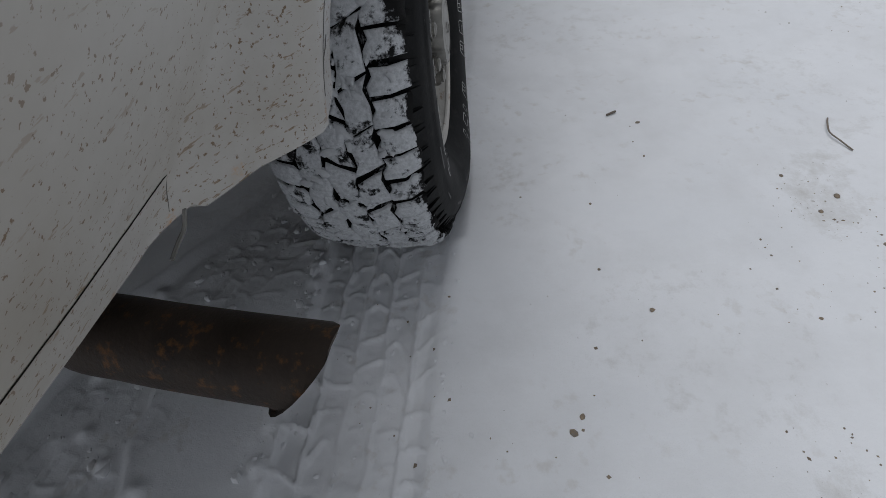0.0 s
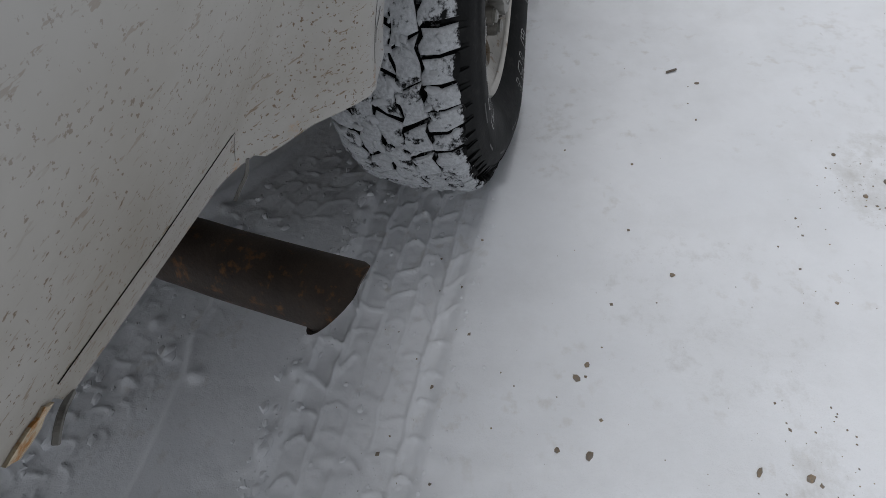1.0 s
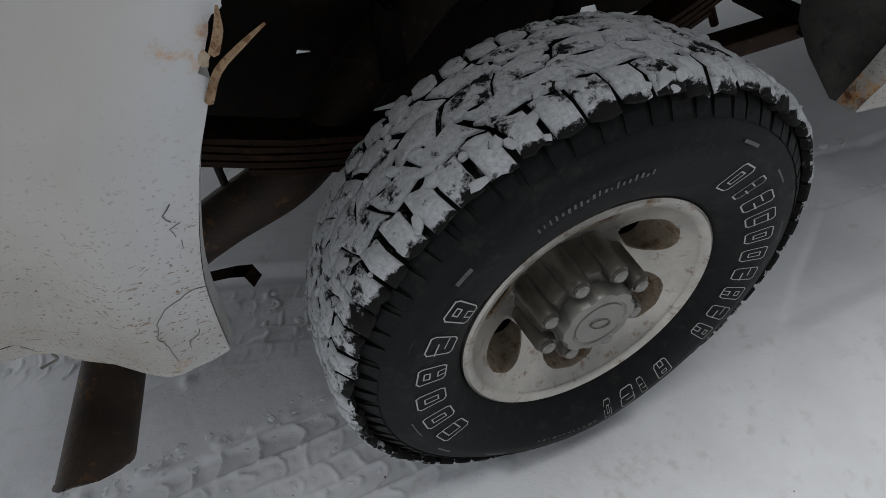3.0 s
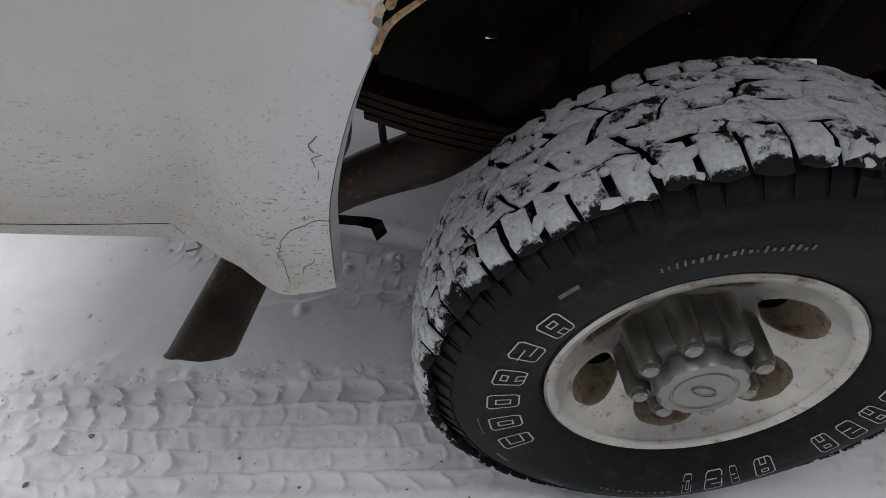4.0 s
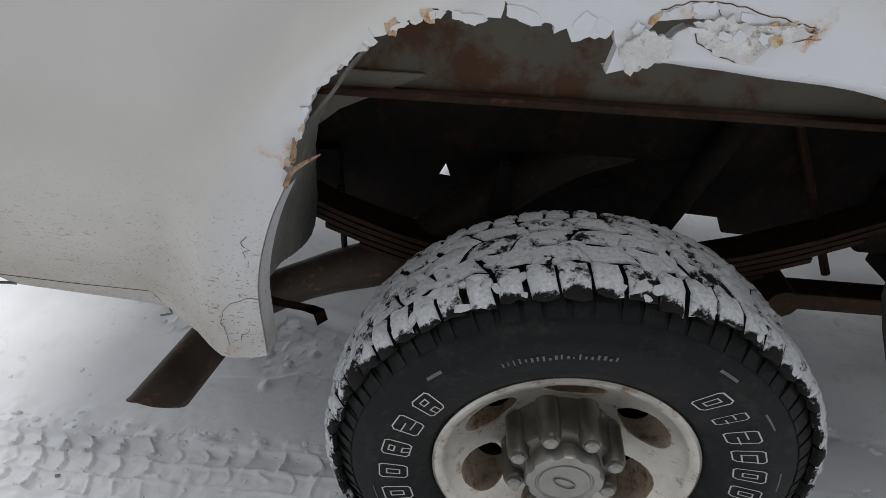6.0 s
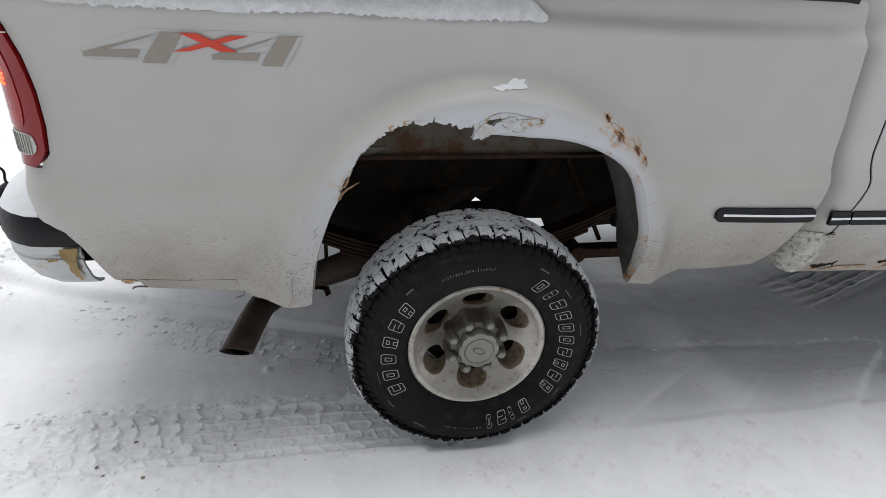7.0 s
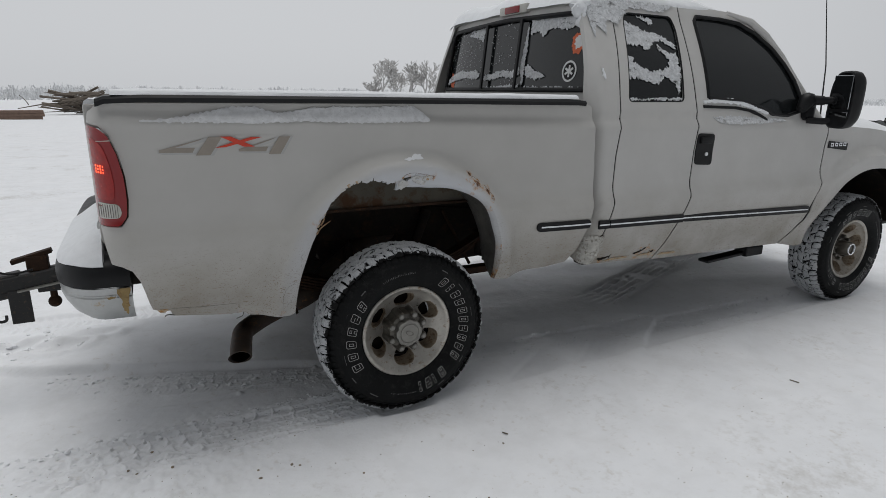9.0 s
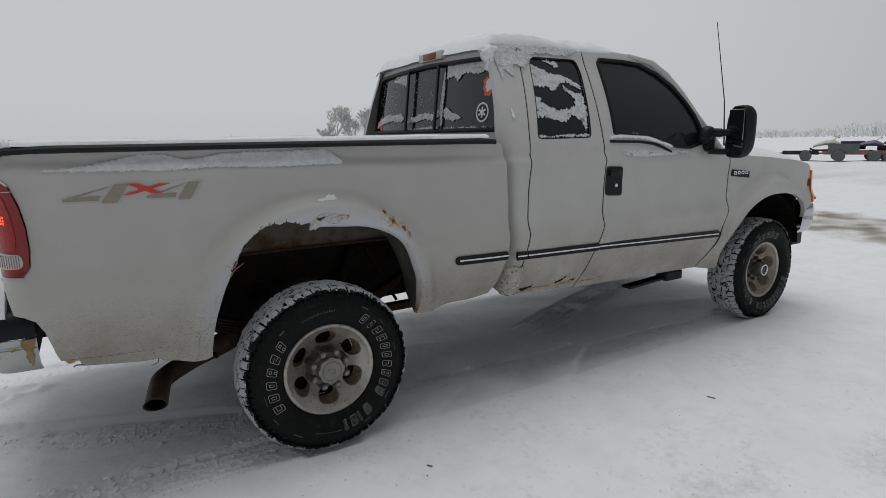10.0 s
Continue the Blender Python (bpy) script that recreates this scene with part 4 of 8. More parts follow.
# folded flange inside the rear edge of the arch
fl = bmesh.new()
for (xa, za), (xb, zb) in zip(lower, lower[1:]):
    ya, yb = body_y(xa, za), body_y(xb, zb)
    vs = [fl.verts.new(p) for p in ((xa + 0.001, ya + 0.004, za), (xb + 0.001, yb + 0.004, zb), (xb + 0.006, yb + 0.035, zb), (xa + 0.006, ya + 0.035, za))]
    fl.faces.new(vs)
bmesh.ops.remove_doubles(fl, verts=fl.verts, dist=0.001)
part("arch_flange", fl, PAINT, bed_side, "", True)
fl = bmesh.new()
rows_ = []
for k, (x, z) in enumerate(rear_arch):
    (xa, za), (xb, zb) = rear_arch[max(0, k - 1)], rear_arch[min(len(rear_arch) - 1, k + 1)]
    ln = math.hypot(xb - xa, zb - za)
    tx, tz, wide = -(zb - za) / ln, (xb - xa) / ln, smoothstep(0, 6, len(rear_arch) - 1 - k) * smoothstep(-2, 9, k)
    rows_.append([fl.verts.new((x + tx * a * wide, body_y(x, z) + b, z + tz * a * wide)) for a, b in ((0, 0.0015), (0.0025, 0.0035), (0.0065, 0.0085), (0.011, 0.016), (0.0145, 0.025), (0.0155, 0.036))])
for a, b in zip(rows_, rows_[1:]):
    for i in range(5):
        fl.faces.new((a[i], b[i], b[i + 1], a[i + 1]))
bmesh.ops.remove_doubles(fl, verts=fl.verts, dist=0.001)
lip = part("arch_flange", fl, PAINT, bed_side, "", True)
paint_rust(lip, [(0.32, 1.04, 0.05, 0.6), (0.42, 0.95, 0.06, 0.62), (-0.05, 1.07, 0.05, 0.75), (0.505, 0.75, 0.06, 0.6), (0.51, 0.6, 0.06, 0.75), (0.12, 1.085, 0.03, 0.55)])

# inside the rear arch
liner = bmesh.new()
rows_ = []
for k in range(15):
    a = radians(-8 + k * 4.6)
    rr = 0.526 + 0.004 * math.sin(k * 0.8)
    rows_.append([liner.verts.new((rr * math.cos(a) + 0.008 * math.sin(j), body_y(rr * math.cos(a), 0.64 + rr * math.sin(a)) + 0.014 + 0.25 * j / 6 * (1 - 0.25 * (1 - k / 14)) * math.sin(math.pi / 2 * min(1, (k + 0.6) / 3.5)), 0.64 + rr * math.sin(a))) for j in range(7)])
for a, b in zip(rows_, rows_[1:]):
    for j in range(6):
        liner.faces.new((a[j], a[j + 1], b[j + 1], b[j]))
bmesh.ops.solidify(liner, geom=liner.faces[:], thickness=0.006)
part("wheel_arch_liner", liner, LINER, truck, "grey dusty plastic arch liner", True)
BACK_Z, BACK_X = (0.5, 0.556, 0.63, 0.715, 0.79, 0.86, 0.905, 0.95, 0.985, 1.03), (-0.512, -0.51, -0.502, -0.489, -0.47, -0.449, -0.432, -0.407, -0.382, -0.345)
back_liner = panel(jagged([(0.08, 0.692), (0.062, 0.74), (0.04, 0.79), (0.03, 0.86), (0.024, 0.905), (0.022, 0.96), (0.03, 1.03), (0.23, 1.03), (0.226, 0.995), (0.19, 0.95), (0.21, 0.905), (0.25, 0.85), (0.306, 0.786), (0.36, 0.73), (0.395, 0.68), (0.4, 0.63), (0.385, 0.61), (0.35, 0.609), (0.277, 0.632), (0.156, 0.681), (0.08, 0.692)], 0.0008, 71)[:-1], lambda y, z: (float(np.interp(z, BACK_Z, BACK_X)) - 0.004 * math.sin(y * 18), y, z), (), 0.02, (-0.005, 0, 0))
part("wheel_arch_liner", back_liner, LINER, truck, "grey inner arch panel", True)
part("inner_panel", box((-1.1, 0.235, 0.96), (0.96, 0.25, 1.4), 0.003), OLIVE, truck, "olive inner bed wall streaked with rust")
part("inner_corner", panel([(-0.62, 0.985), (-0.62, 0.9), (-0.45, 0.885), (-0.4, 0.925), (-0.27, 0.985)], lambda x, z: (x, 0.228, z), (), 0.05, (0, 0.006, 0)), TAUPE, truck)
part("inner_flange", box((-0.60, 0.214, 0.95), (0.60, 0.262, 0.962), 0.004), RUSTIRON, truck)
wh = bmesh.new()
rows_ = []
for k in range(13):
    a = radians(180 - k * 15)
    rows_.append([wh.verts.new((0.62 * math.cos(a), 0.25 + 0.17 * j / 3, 0.78 + 0.26 * max(0, math.sin(a)))) for j in range(4)])
for a, b in zip(rows_, rows_[1:]):
    for j in range(3):
        wh.faces.new((a[j], b[j], b[j + 1], a[j + 1]))
bmesh.ops.solidify(wh, geom=wh.faces[:], thickness=0.004)
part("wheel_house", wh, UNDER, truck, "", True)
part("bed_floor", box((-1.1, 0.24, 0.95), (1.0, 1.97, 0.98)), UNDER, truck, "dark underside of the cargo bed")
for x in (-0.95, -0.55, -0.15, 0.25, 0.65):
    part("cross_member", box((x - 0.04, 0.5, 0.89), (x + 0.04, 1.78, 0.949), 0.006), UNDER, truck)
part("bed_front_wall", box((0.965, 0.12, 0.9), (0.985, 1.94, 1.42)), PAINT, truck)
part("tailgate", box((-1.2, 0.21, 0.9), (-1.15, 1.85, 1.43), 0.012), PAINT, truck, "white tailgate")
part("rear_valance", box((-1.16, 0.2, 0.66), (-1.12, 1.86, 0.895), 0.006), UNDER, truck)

# rails along the bed's top
for far_ in (False, True):
    pts = [(-1.15, 0.085, 1.441), (-1.12, 0.078, 1.452), (-1.0, 0.07, 1.458), (0.0, 0.068, 1.457), (0.93, 0.05, 1.452), (0.975, 0.05, 1.448)]
    bm = bmesh.new()
    secs = []
    for x, y, z in pts:
        sec = [(y - 0.034, z - 0.018), (y - 0.037, z - 0.002), (y - 0.028, z + 0.008), (y + 0.06, z + 0.012), (y + 0.07, z - 0.01)]
        secs.append([bm.verts.new((x, 2 * MID - q if far_ else q, w)) for q, w in sec])
    for a, b in zip(secs, secs[1:]):
        for i in range(5):
            bm.faces.new((a[i], a[(i + 1) % 5], b[(i + 1) % 5], b[i]))
    bm.faces.new(secs[0][::-1])
    bm.faces.new(secs[-1])
    bmesh.ops.recalc_face_normals(bm, faces=bm.faces)
    part("bed_rail_cap", bm, BLACKPL, truck, "black plastic rail cap", True)


# chassis rails, axle and springs under the bed
for y in (0.56, 1.42):
    bm = bmesh.new()
    rows_ = []
    for x, z0, z1 in ((-1.15, 0.62, 0.78), (-0.75, 0.63, 0.79), (-0.5, 0.69, 0.84), (-0.25, 0.73, 0.88), (0.3, 0.73, 0.88), (0.55, 0.68, 0.85), (0.85, 0.6, 0.8), (1.2, 0.58, 0.78), (3.9, 0.58, 0.78)):
        rows_.append([bm.verts.new(p) for p in ((x, y, z0), (x, y + 0.07, z0), (x, y + 0.07, z1), (x, y, z1))])
    for a, b in zip(rows_, rows_[1:]):
        for i in range(4):
            bm.faces.new((a[i], a[(i + 1) % 4], b[(i + 1) % 4], b[i]))
    bm.faces.new(rows_[0][::-1])
    bm.faces.new(rows_[-1])
    bmesh.ops.recalc_face_normals(bm, faces=bm.faces)
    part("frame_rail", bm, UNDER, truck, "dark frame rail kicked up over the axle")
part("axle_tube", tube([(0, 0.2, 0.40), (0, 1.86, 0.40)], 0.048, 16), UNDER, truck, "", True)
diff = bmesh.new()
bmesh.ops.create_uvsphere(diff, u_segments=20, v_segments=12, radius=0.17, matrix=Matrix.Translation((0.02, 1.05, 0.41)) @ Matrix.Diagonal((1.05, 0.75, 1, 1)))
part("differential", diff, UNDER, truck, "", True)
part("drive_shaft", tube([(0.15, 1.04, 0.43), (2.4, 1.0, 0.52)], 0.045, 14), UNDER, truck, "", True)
for y in (0.44, 1.62):
    for k in range(5):
        x0, x1 = -0.70 + 0.07 * k, 0.74 - 0.08 * k
        bm = bmesh.new()
        secs = []
        for i in range(13):
            x = x0 + (x1 - x0) * i / 12
            z = 0.53 + 0.26 * (x / 0.75) ** 2 - 0.015 * k
            secs.append([bm.verts.new((x, yy, z + dz)) for yy, dz in ((y - 0.037, 0), (y + 0.037, 0), (y + 0.037, 0.011), (y - 0.037, 0.011))])
        for a, b in zip(secs, secs[1:]):
            for i in range(4):
                bm.faces.new((a[i], a[(i + 1) % 4], b[(i + 1) % 4], b[i]))
        bm.faces.new(secs[0][::-1])
        bm.faces.new(secs[-1])
        bmesh.ops.recalc_face_normals(bm, faces=bm.faces)
        part("spring_leaf", bm, RUSTIRON, truck, "rusty leaf spring")
    part("spring_shackle", box((-0.74, y - 0.05, 0.64), (-0.68, y + 0.05, 0.8), 0.01), UNDER, truck)
    part("spring_clamp", box((-0.08, y - 0.05, 0.42), (0.08, y + 0.05, 0.57), 0.01), UNDER, truck)
part("helper_spring", box((0.42, 0.37, 0.505), (0.84, 0.43, 0.545), 0.006), RUSTIRON, truck, "rust-brown lower spring beam")
part("spring_eye", tube([(0.45, 0.35, 0.53), (0.45, 0.46, 0.53)], 0.032, 12), RUSTIRON, truck, "", True)
part("brace_rod", tube([(0.42, 0.5, 0.86), (0.58, 0.46, 0.54)], 0.009, 8), RUSTIRON, truck, "thin brace rod")
part("shock_absorber", tube([(0.16, 0.5, 0.45), (0.34, 0.53, 0.86)], [0.026, 0.026], 12), UNDER, truck, "", True)
bs_ = box((-0.16, 0.48, 0.6), (-0.1, 0.54, 0.735), 0.0)
for v in bs_.verts:
    if v.co.z > 0.7:
        v.co.x = -0.115 + (v.co.x + 0.115) * 0.35
bmesh.ops.bevel(bs_, geom=bs_.edges[:], offset=0.006, segments=2, affect="EDGES")
part("bump_stop", bs_, UNDER, truck)
part("spare_tyre", revolve([(0.2, -0.1), (0.36, -0.1), (0.4, -0.05), (0.4, 0.05), (0.36, 0.1), (0.2, 0.1)], 36), RUBBER, truck, "", True, truck.matrix_basis.inverted() @ pose(-0.78, MID + 0.08, 0.76, 90))
part("fuel_tank", box((0.75, 0.62, 0.5), (2.1, 1.0, 0.78), 0.05), UNDER, truck, "", True)
part("strap", box((0.72, 0.3, 0.52), (0.76, 0.56, 0.56), 0.004), UNDER, truck)

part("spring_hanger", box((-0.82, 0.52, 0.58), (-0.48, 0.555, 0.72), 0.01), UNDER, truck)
# added plate hides the bright snow beyond; its holes leave two slits
plate_outline = [(-0.72, 0.525), (-0.55, 0.52), (-0.34, 0.49), (-0.23, 0.46), (0.06, 0.47), (0.2, 0.525), (0.29, 0.53), (0.31, 0.56), (0.4, 0.56), (0.42, 0.52), (1.0, 0.52), (1.0, 0.8), (-0.72, 0.8)]
part("frame_gusset", panel(plate_outline, lambda x, z: (x, 0.64 + 0.01 * math.sin(x * 9), z), [[(-0.274, 0.618), (-0.243, 0.615), (-0.257, 0.652)], [(0.1, 0.607), (0.155, 0.628), (0.118, 0.655), (0.104, 0.64)]], 0.05, (0, 0.01, 0)), UNDER, truck, "added dark plate that blocks the view under the bed")
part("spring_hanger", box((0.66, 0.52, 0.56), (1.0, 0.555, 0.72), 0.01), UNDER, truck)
# added wall and bar close bright slits so the underside stays dark
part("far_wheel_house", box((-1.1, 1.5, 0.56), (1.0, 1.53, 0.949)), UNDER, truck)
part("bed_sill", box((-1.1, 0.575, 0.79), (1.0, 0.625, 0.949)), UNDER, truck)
# exhaust
pipe_line = curve_through([(0.9, 0.76, 0.62), (0.45, 0.74, 0.68), (0.1, 0.68, 0.7), (-0.18, 0.53, 0.6), (-0.34, 0.46, 0.503), (-0.5, 0.45, 0.443), (-0.61, 0.425, 0.405), (-0.685, 0.365, 0.388), (-0.71, 0.275, 0.387), (-0.73, 0.16, 0.386), (-0.748, 0.045, 0.386)], 7)
ex = tube(pipe_line, [0.054] * 30 + [0.046 + 0.001 * max(0, 8 - k) for k in range(len(pipe_line) - 30)], 22, None, False)
inner = tube(pipe_line[-12:], 0.0425, 22, None, False)
exhaust = part("exhaust_pipe", ex, PIPE, truck, "rust-brown exhaust tailpipe turned down behind the wheel", True)
part("bore", inner, UNDER, exhaust, "", True, Matrix())
for me_ in (exhaust.data, exhaust.children[0].data):
    for v in me_.vertices:
        if v.co.y < 0.25:
            v.co.y = max(v.co.y, 0.085 - 1.0 * (v.co.z - 0.386) - 0.15 * (v.co.x + 0.748))
rim_ring = bmesh.new()
n_ = 22
a_, b_ = [v.co.copy() for v in exhaust.data.vertices][-n_:], [v.co.copy() for v in exhaust.children[0].data.vertices][-n_:]
va, vb = [rim_ring.verts.new(v) for v in a_], [rim_ring.verts.new(v) for v in b_]
for k in range(n_):
    q = min(range(n_), key=lambda j: (b_[j] - a_[k]).length)
    q2 = min(range(n_), key=lambda j: (b_[j] - a_[(k + 1) % n_]).length)
    if q != q2:
        rim_ring.faces.new((va[k], va[(k + 1) % n_], vb[q2], vb[q]))
part("pipe_lip", rim_ring, PIPE, exhaust, "", False, Matrix())
part("hanger_rod", tube([(-0.47, 0.47, 0.44), (-0.47, 0.47, 0.66)], 0.007, 8), UNDER, truck)
strap = bmesh.new()
line = [(-0.66, 0.33, 0.465), (-0.56, 0.275, 0.49), (-0.49, 0.245, 0.508), (-0.468, 0.237, 0.508), (-0.461, 0.232, 0.485)]
sv = [[strap.verts.new((x + dx, y + dy, z)) for dx, dy in ((-0.008, -0.01), (0.008, 0.01))] for x, y, z in line]
for a, b in zip(sv, sv[1:]):
    strap.faces.new((a[0], a[1], b[1], b[0]))
bmesh.ops.solidify(strap, geom=strap.faces[:], thickness=0.004)
part("hanger_strap", strap, RUSTIRON, truck, "bent rusty hanger strap")


# ---- lamps, bumper and decals at the rear ----
lamp_outline = rounded([(-1.192, 1.005), (-1.12, 1.005), (-1.094, 1.04), (-1.088, 1.11), (-1.09, 1.18), (-1.102, 1.255), (-1.124, 1.325), (-1.152, 1.352), (-1.192, 1.362)], 0.012)
tail_light = part("tail_light", panel(lamp_outline, lambda x, z: (x, body_y(x, z) - 0.012, z), (), 0.015, (0, 0.05, 0)), REDLENS, truck, "red tail lamp, its bulb lit", True)
part("reverse_lens", panel(rounded([(-1.186, 1.03), (-1.118, 1.035), (-1.108, 1.055), (-1.115, 1.085), (-1.186, 1.09)], 0.014), lambda x, z: (x, body_y(x, z) - 0.0155, z), (), 0.014, (0, 0.006, 0)), CLEARLENS, tail_light, "clear ribbed reversing lens", True, Matrix())
for k in range(9):
    x = -1.184 + 0.0078 * k
    part("lens_rib", tube([(x, body_y(x, z) - 0.0165, z) for z in (1.036, 1.06, 1.084)], 0.0012, 5), CAPGREY, tail_light, "", False, Matrix())
part("inner_lens", panel(rounded([(-1.184, 1.1), (-1.128, 1.1), (-1.122, 1.15), (-1.128, 1.22), (-1.145, 1.29), (-1.184, 1.325)], 0.016), lambda x, z: (x, body_y(x, z) - 0.0145, z), (), 0.014, (0, 0.004, 0)), REDINNER, tail_light, "brighter red inner lens", True, Matrix())
for k in range(4):
    for j in range(3):
        x, zz = -1.174 + 0.0075 * k, 1.222 - 0.011 * j - 0.001 * k
        part("lit_filament", tube([(x, body_y(x, z) - 0.0155, z) for z in (zz - 0.0038, zz, zz + 0.0038 - 0.001 * (k % 2))], 0.0024 if 0 < k < 3 else 0.0017, 6), GLOW, tail_light, "glowing bulb behind the lens", False, Matrix())
part("lens_seam", tube([(x, body_y(x, 1.305) - 0.013, 1.305 + (x + 1.19) * 0.06) for x in (-1.188, -1.16, -1.13, -1.11)], 0.0015, 5), CLEARLENS, tail_light, "", False, Matrix())
part("tail_light", box((-1.2, 1.88, 1.005), (-1.14, 1.93, 1.36), 0.02), REDLENS, truck, "", True)

bumper = empty("rear_bumper", pose(-1.25, MID, 0.7), "", "")
bumper.parent = truck
bumper.matrix_parent_inverse = truck.matrix_basis.inverted()


def bumper_line(inset=0.0):
    """Plan of the bumper from its near end round the corner to the middle: (x, y, nx, ny)."""
    out = []
    for x in (-1.115, -1.15, -1.2):
        out.append((x, 0.115 + 0.05 * ((x + 1.1) / -0.1) ** 2 * 0.1 + inset * 0, 0, -1))
    for k in range(1, 8):
        a = radians(k * 90 / 7)
        out.append((-1.2 - 0.17 * math.sin(a), 0.12 + 0.26 * (1 - math.cos(a)), -math.sin(a), -math.cos(a)))
    out += [(-1.372, 0.6, -1, 0), (-1.375, MID, -1, 0)]
    return out


def bumper_shell(section, name, material, label=""):
    bm = bmesh.new()
    line = bumper_line()
    line = line + [(x, 2 * MID - y, nx_, -ny_) for x, y, nx_, ny_ in line[-2::-1]]
    secs = [[bm.verts.new((x - nx_ * d, y - ny_ * d, z)) for d, z in section] for x, y, nx_, ny_ in line]
    for a, b in zip(secs, secs[1:]):
        for i in range(len(section) - 1):
            bm.faces.new((a[i], a[i + 1], b[i + 1], b[i]))
    bmesh.ops.recalc_face_normals(bm, faces=bm.faces)
    bmesh.ops.solidify(bm, geom=bm.faces[:], thickness=0.008)
    return part(name, bm, material, bumper, label, True)


bumper_shell([(-0.006, 0.75), (-0.006, 0.724), (-0.001, 0.72), (-0.001, 0.714), (-0.006, 0.71), (0.004, 0.68), (0.028, 0.635), (0.065, 0.602), (0.095, 0.592)], "chrome_shell", OLDCHROME, "rust-stained chrome bumper shell")
bumper_shell([(0.17, 0.856), (0.06, 0.855), (0.012, 0.846), (-0.008, 0.822), (-0.014, 0.79), (-0.012, 0.755), (0.03, 0.752)], "step_pad", BLACKPL, "black plastic bumper step pad")
stain_d = lambda z: float(np.interp(z, [0.592, 0.602, 0.635, 0.68, 0.71, 0.75], [0.095, 0.065, 0.028, 0.004, -0.006, -0.006]))
for poly, sd in (([(-1.118, 0.748), (-1.165, 0.748), (-1.16, 0.72), (-1.15, 0.69), (-1.152, 0.66), (-1.14, 0.63), (-1.135, 0.645), (-1.13, 0.68), (-1.125, 0.71), (-1.118, 0.748)], 131), ([(-1.17, 0.72), (-1.2, 0.722), (-1.195, 0.712), (-1.172, 0.712), (-1.17, 0.72)], 132)):
    part("rust_stain", panel(jagged(poly, 0.003, sd)[:-1], lambda x, z: (x, 0.115 + stain_d(z) - 0.0095, z), (), 0.012, (0, 0.001, 0)), YELLOWRUST, bumper, "yellow rust stain", True)
part("bumper_bracket", box((-1.3, 0.55, 0.66), (-1.1, 0.62, 0.8), 0.008), UNDER, bumper)


def sheet(poly, name, material, lift, parent, label="", step=0.03):
    """A sticker on the truck's side."""
    return part(name, panel(poly, lambda x, z: (x, body_y(x, z) - lift, z), (), step, (0, 0.0008, 0)), material, parent, label, True, Matrix() if parent is not truck else None)


# four-by-four sticker: slanting numerals in tan with silver shadows, and a red letter between them
Z0, Z1 = 1.247, 1.312


def slant(poly):
    """Points of x and a height from 0 to 1 within the sticker's band, which rises slightly to the front."""
    return [(x, Z0 + (Z1 - Z0) * v + 0.003 - 0.012 * (x + 0.73)) for x, v in poly]


sheet(slant([(-0.985, -0.08), (-0.98, 0.3), (-0.84, 1.12), (-0.475, 1.12), (-0.53, -0.12)]), "decal_backing", PAINT, 0.0012, bed_side, "four-by-four sticker in tan and red")
for dx, sc in ((0.0, 1.0), (0.277, 0.9)):
    f = lambda p, d=dx, k=sc: slant([(-0.975 + d + (x + 0.975) * k, v) for x, v in p])
    sheet(f([(-0.972, 0.1), (-0.972, 0.28), (-0.80, 1.0), (-0.772, 1.0), (-0.8, 0.78), (-0.875, 0.42), (-0.83, 0.42), (-0.845, 0.02), (-0.95, 0.02)]), "decal_shadow", SILVER, 0.0022, bed_side)
    sheet(f([(-0.968, 0.14), (-0.968, 0.28), (-0.81, 0.94), (-0.83, 0.8), (-0.915, 0.4), (-0.845, 0.4), (-0.855, 0.12)]), "numeral_leg", TAN, 0.0032, bed_side)
    sheet(f([(-0.84, -0.06), (-0.79, 1.02), (-0.735, 1.02), (-0.782, -0.06)]), "numeral_stem", SILVER, 0.0042, bed_side)
    sheet(f([(-0.845, -0.04), (-0.797, 1.0), (-0.748, 1.0), (-0.794, -0.04)]), "numeral_stem", TAN, 0.0052, bed_side)
sheet(slant([(-0.776, 0.38), (-0.74, 0.4), (-0.603, 0.98), (-0.645, 0.98)]), "red_cross_stroke", REDDECAL, 0.0064, bed_side, "red letter x")
sheet(slant([(-0.757, 1.02), (-0.718, 1.02), (-0.632, 0.42), (-0.672, 0.42)]), "red_cross_stroke", REDDECAL, 0.0072, bed_side)


# ---- moulding strips ----
def moulding(x0, x1, z0, z1, parent, caps=(True, False)):
    """Black rubbing strip with a chrome line, 5 cm tall."""
    out = []
    for lo, hi, lift, mat, nm in ((-0.023, 0.023, 0.014, BLACKPL, "side_moulding"), (-0.0038, 0.0038, 0.0165, CHROME, "chrome_line")):
        a, b = x0 + (0.02 if nm == "chrome_line" and caps[0] else 0), x1 - (0.02 if nm == "chrome_line" and caps[1] else 0)
        pl = [(a, z0 + lo), (b, z1 + lo), (b, z1 + hi), (a, z0 + hi)]
        if nm == "side_moulding":
            pl = rounded(pl, 0.02 if caps[0] or caps[1] else 0.002)
        out.append(part(nm, panel(pl, lambda x, z, q=lift: (x, body_y(x, 0.5 * (z0 + z1)) - q, z), (), 0.03, (0, 0.012, 0)), mat, parent, "", True, Matrix() if parent is not truck else None))
    return out


moulding(0.705, 1.034, 0.837, 0.832, bed_side, (True, False))


# ---- cab ----
BELT = 1.40


def cab_side(x, z):
    """The cab's near side: the lower body, then the windows leaning in."""
    if z <= BELT:
        return (x, body_y(x, z), z)
    y0 = body_y(x, 1.40)
    return (x, y0 + (z - BELT) * 0.49 - 0.02 * math.sin(min(1, (z - BELT) / 0.5) * math.pi), z)


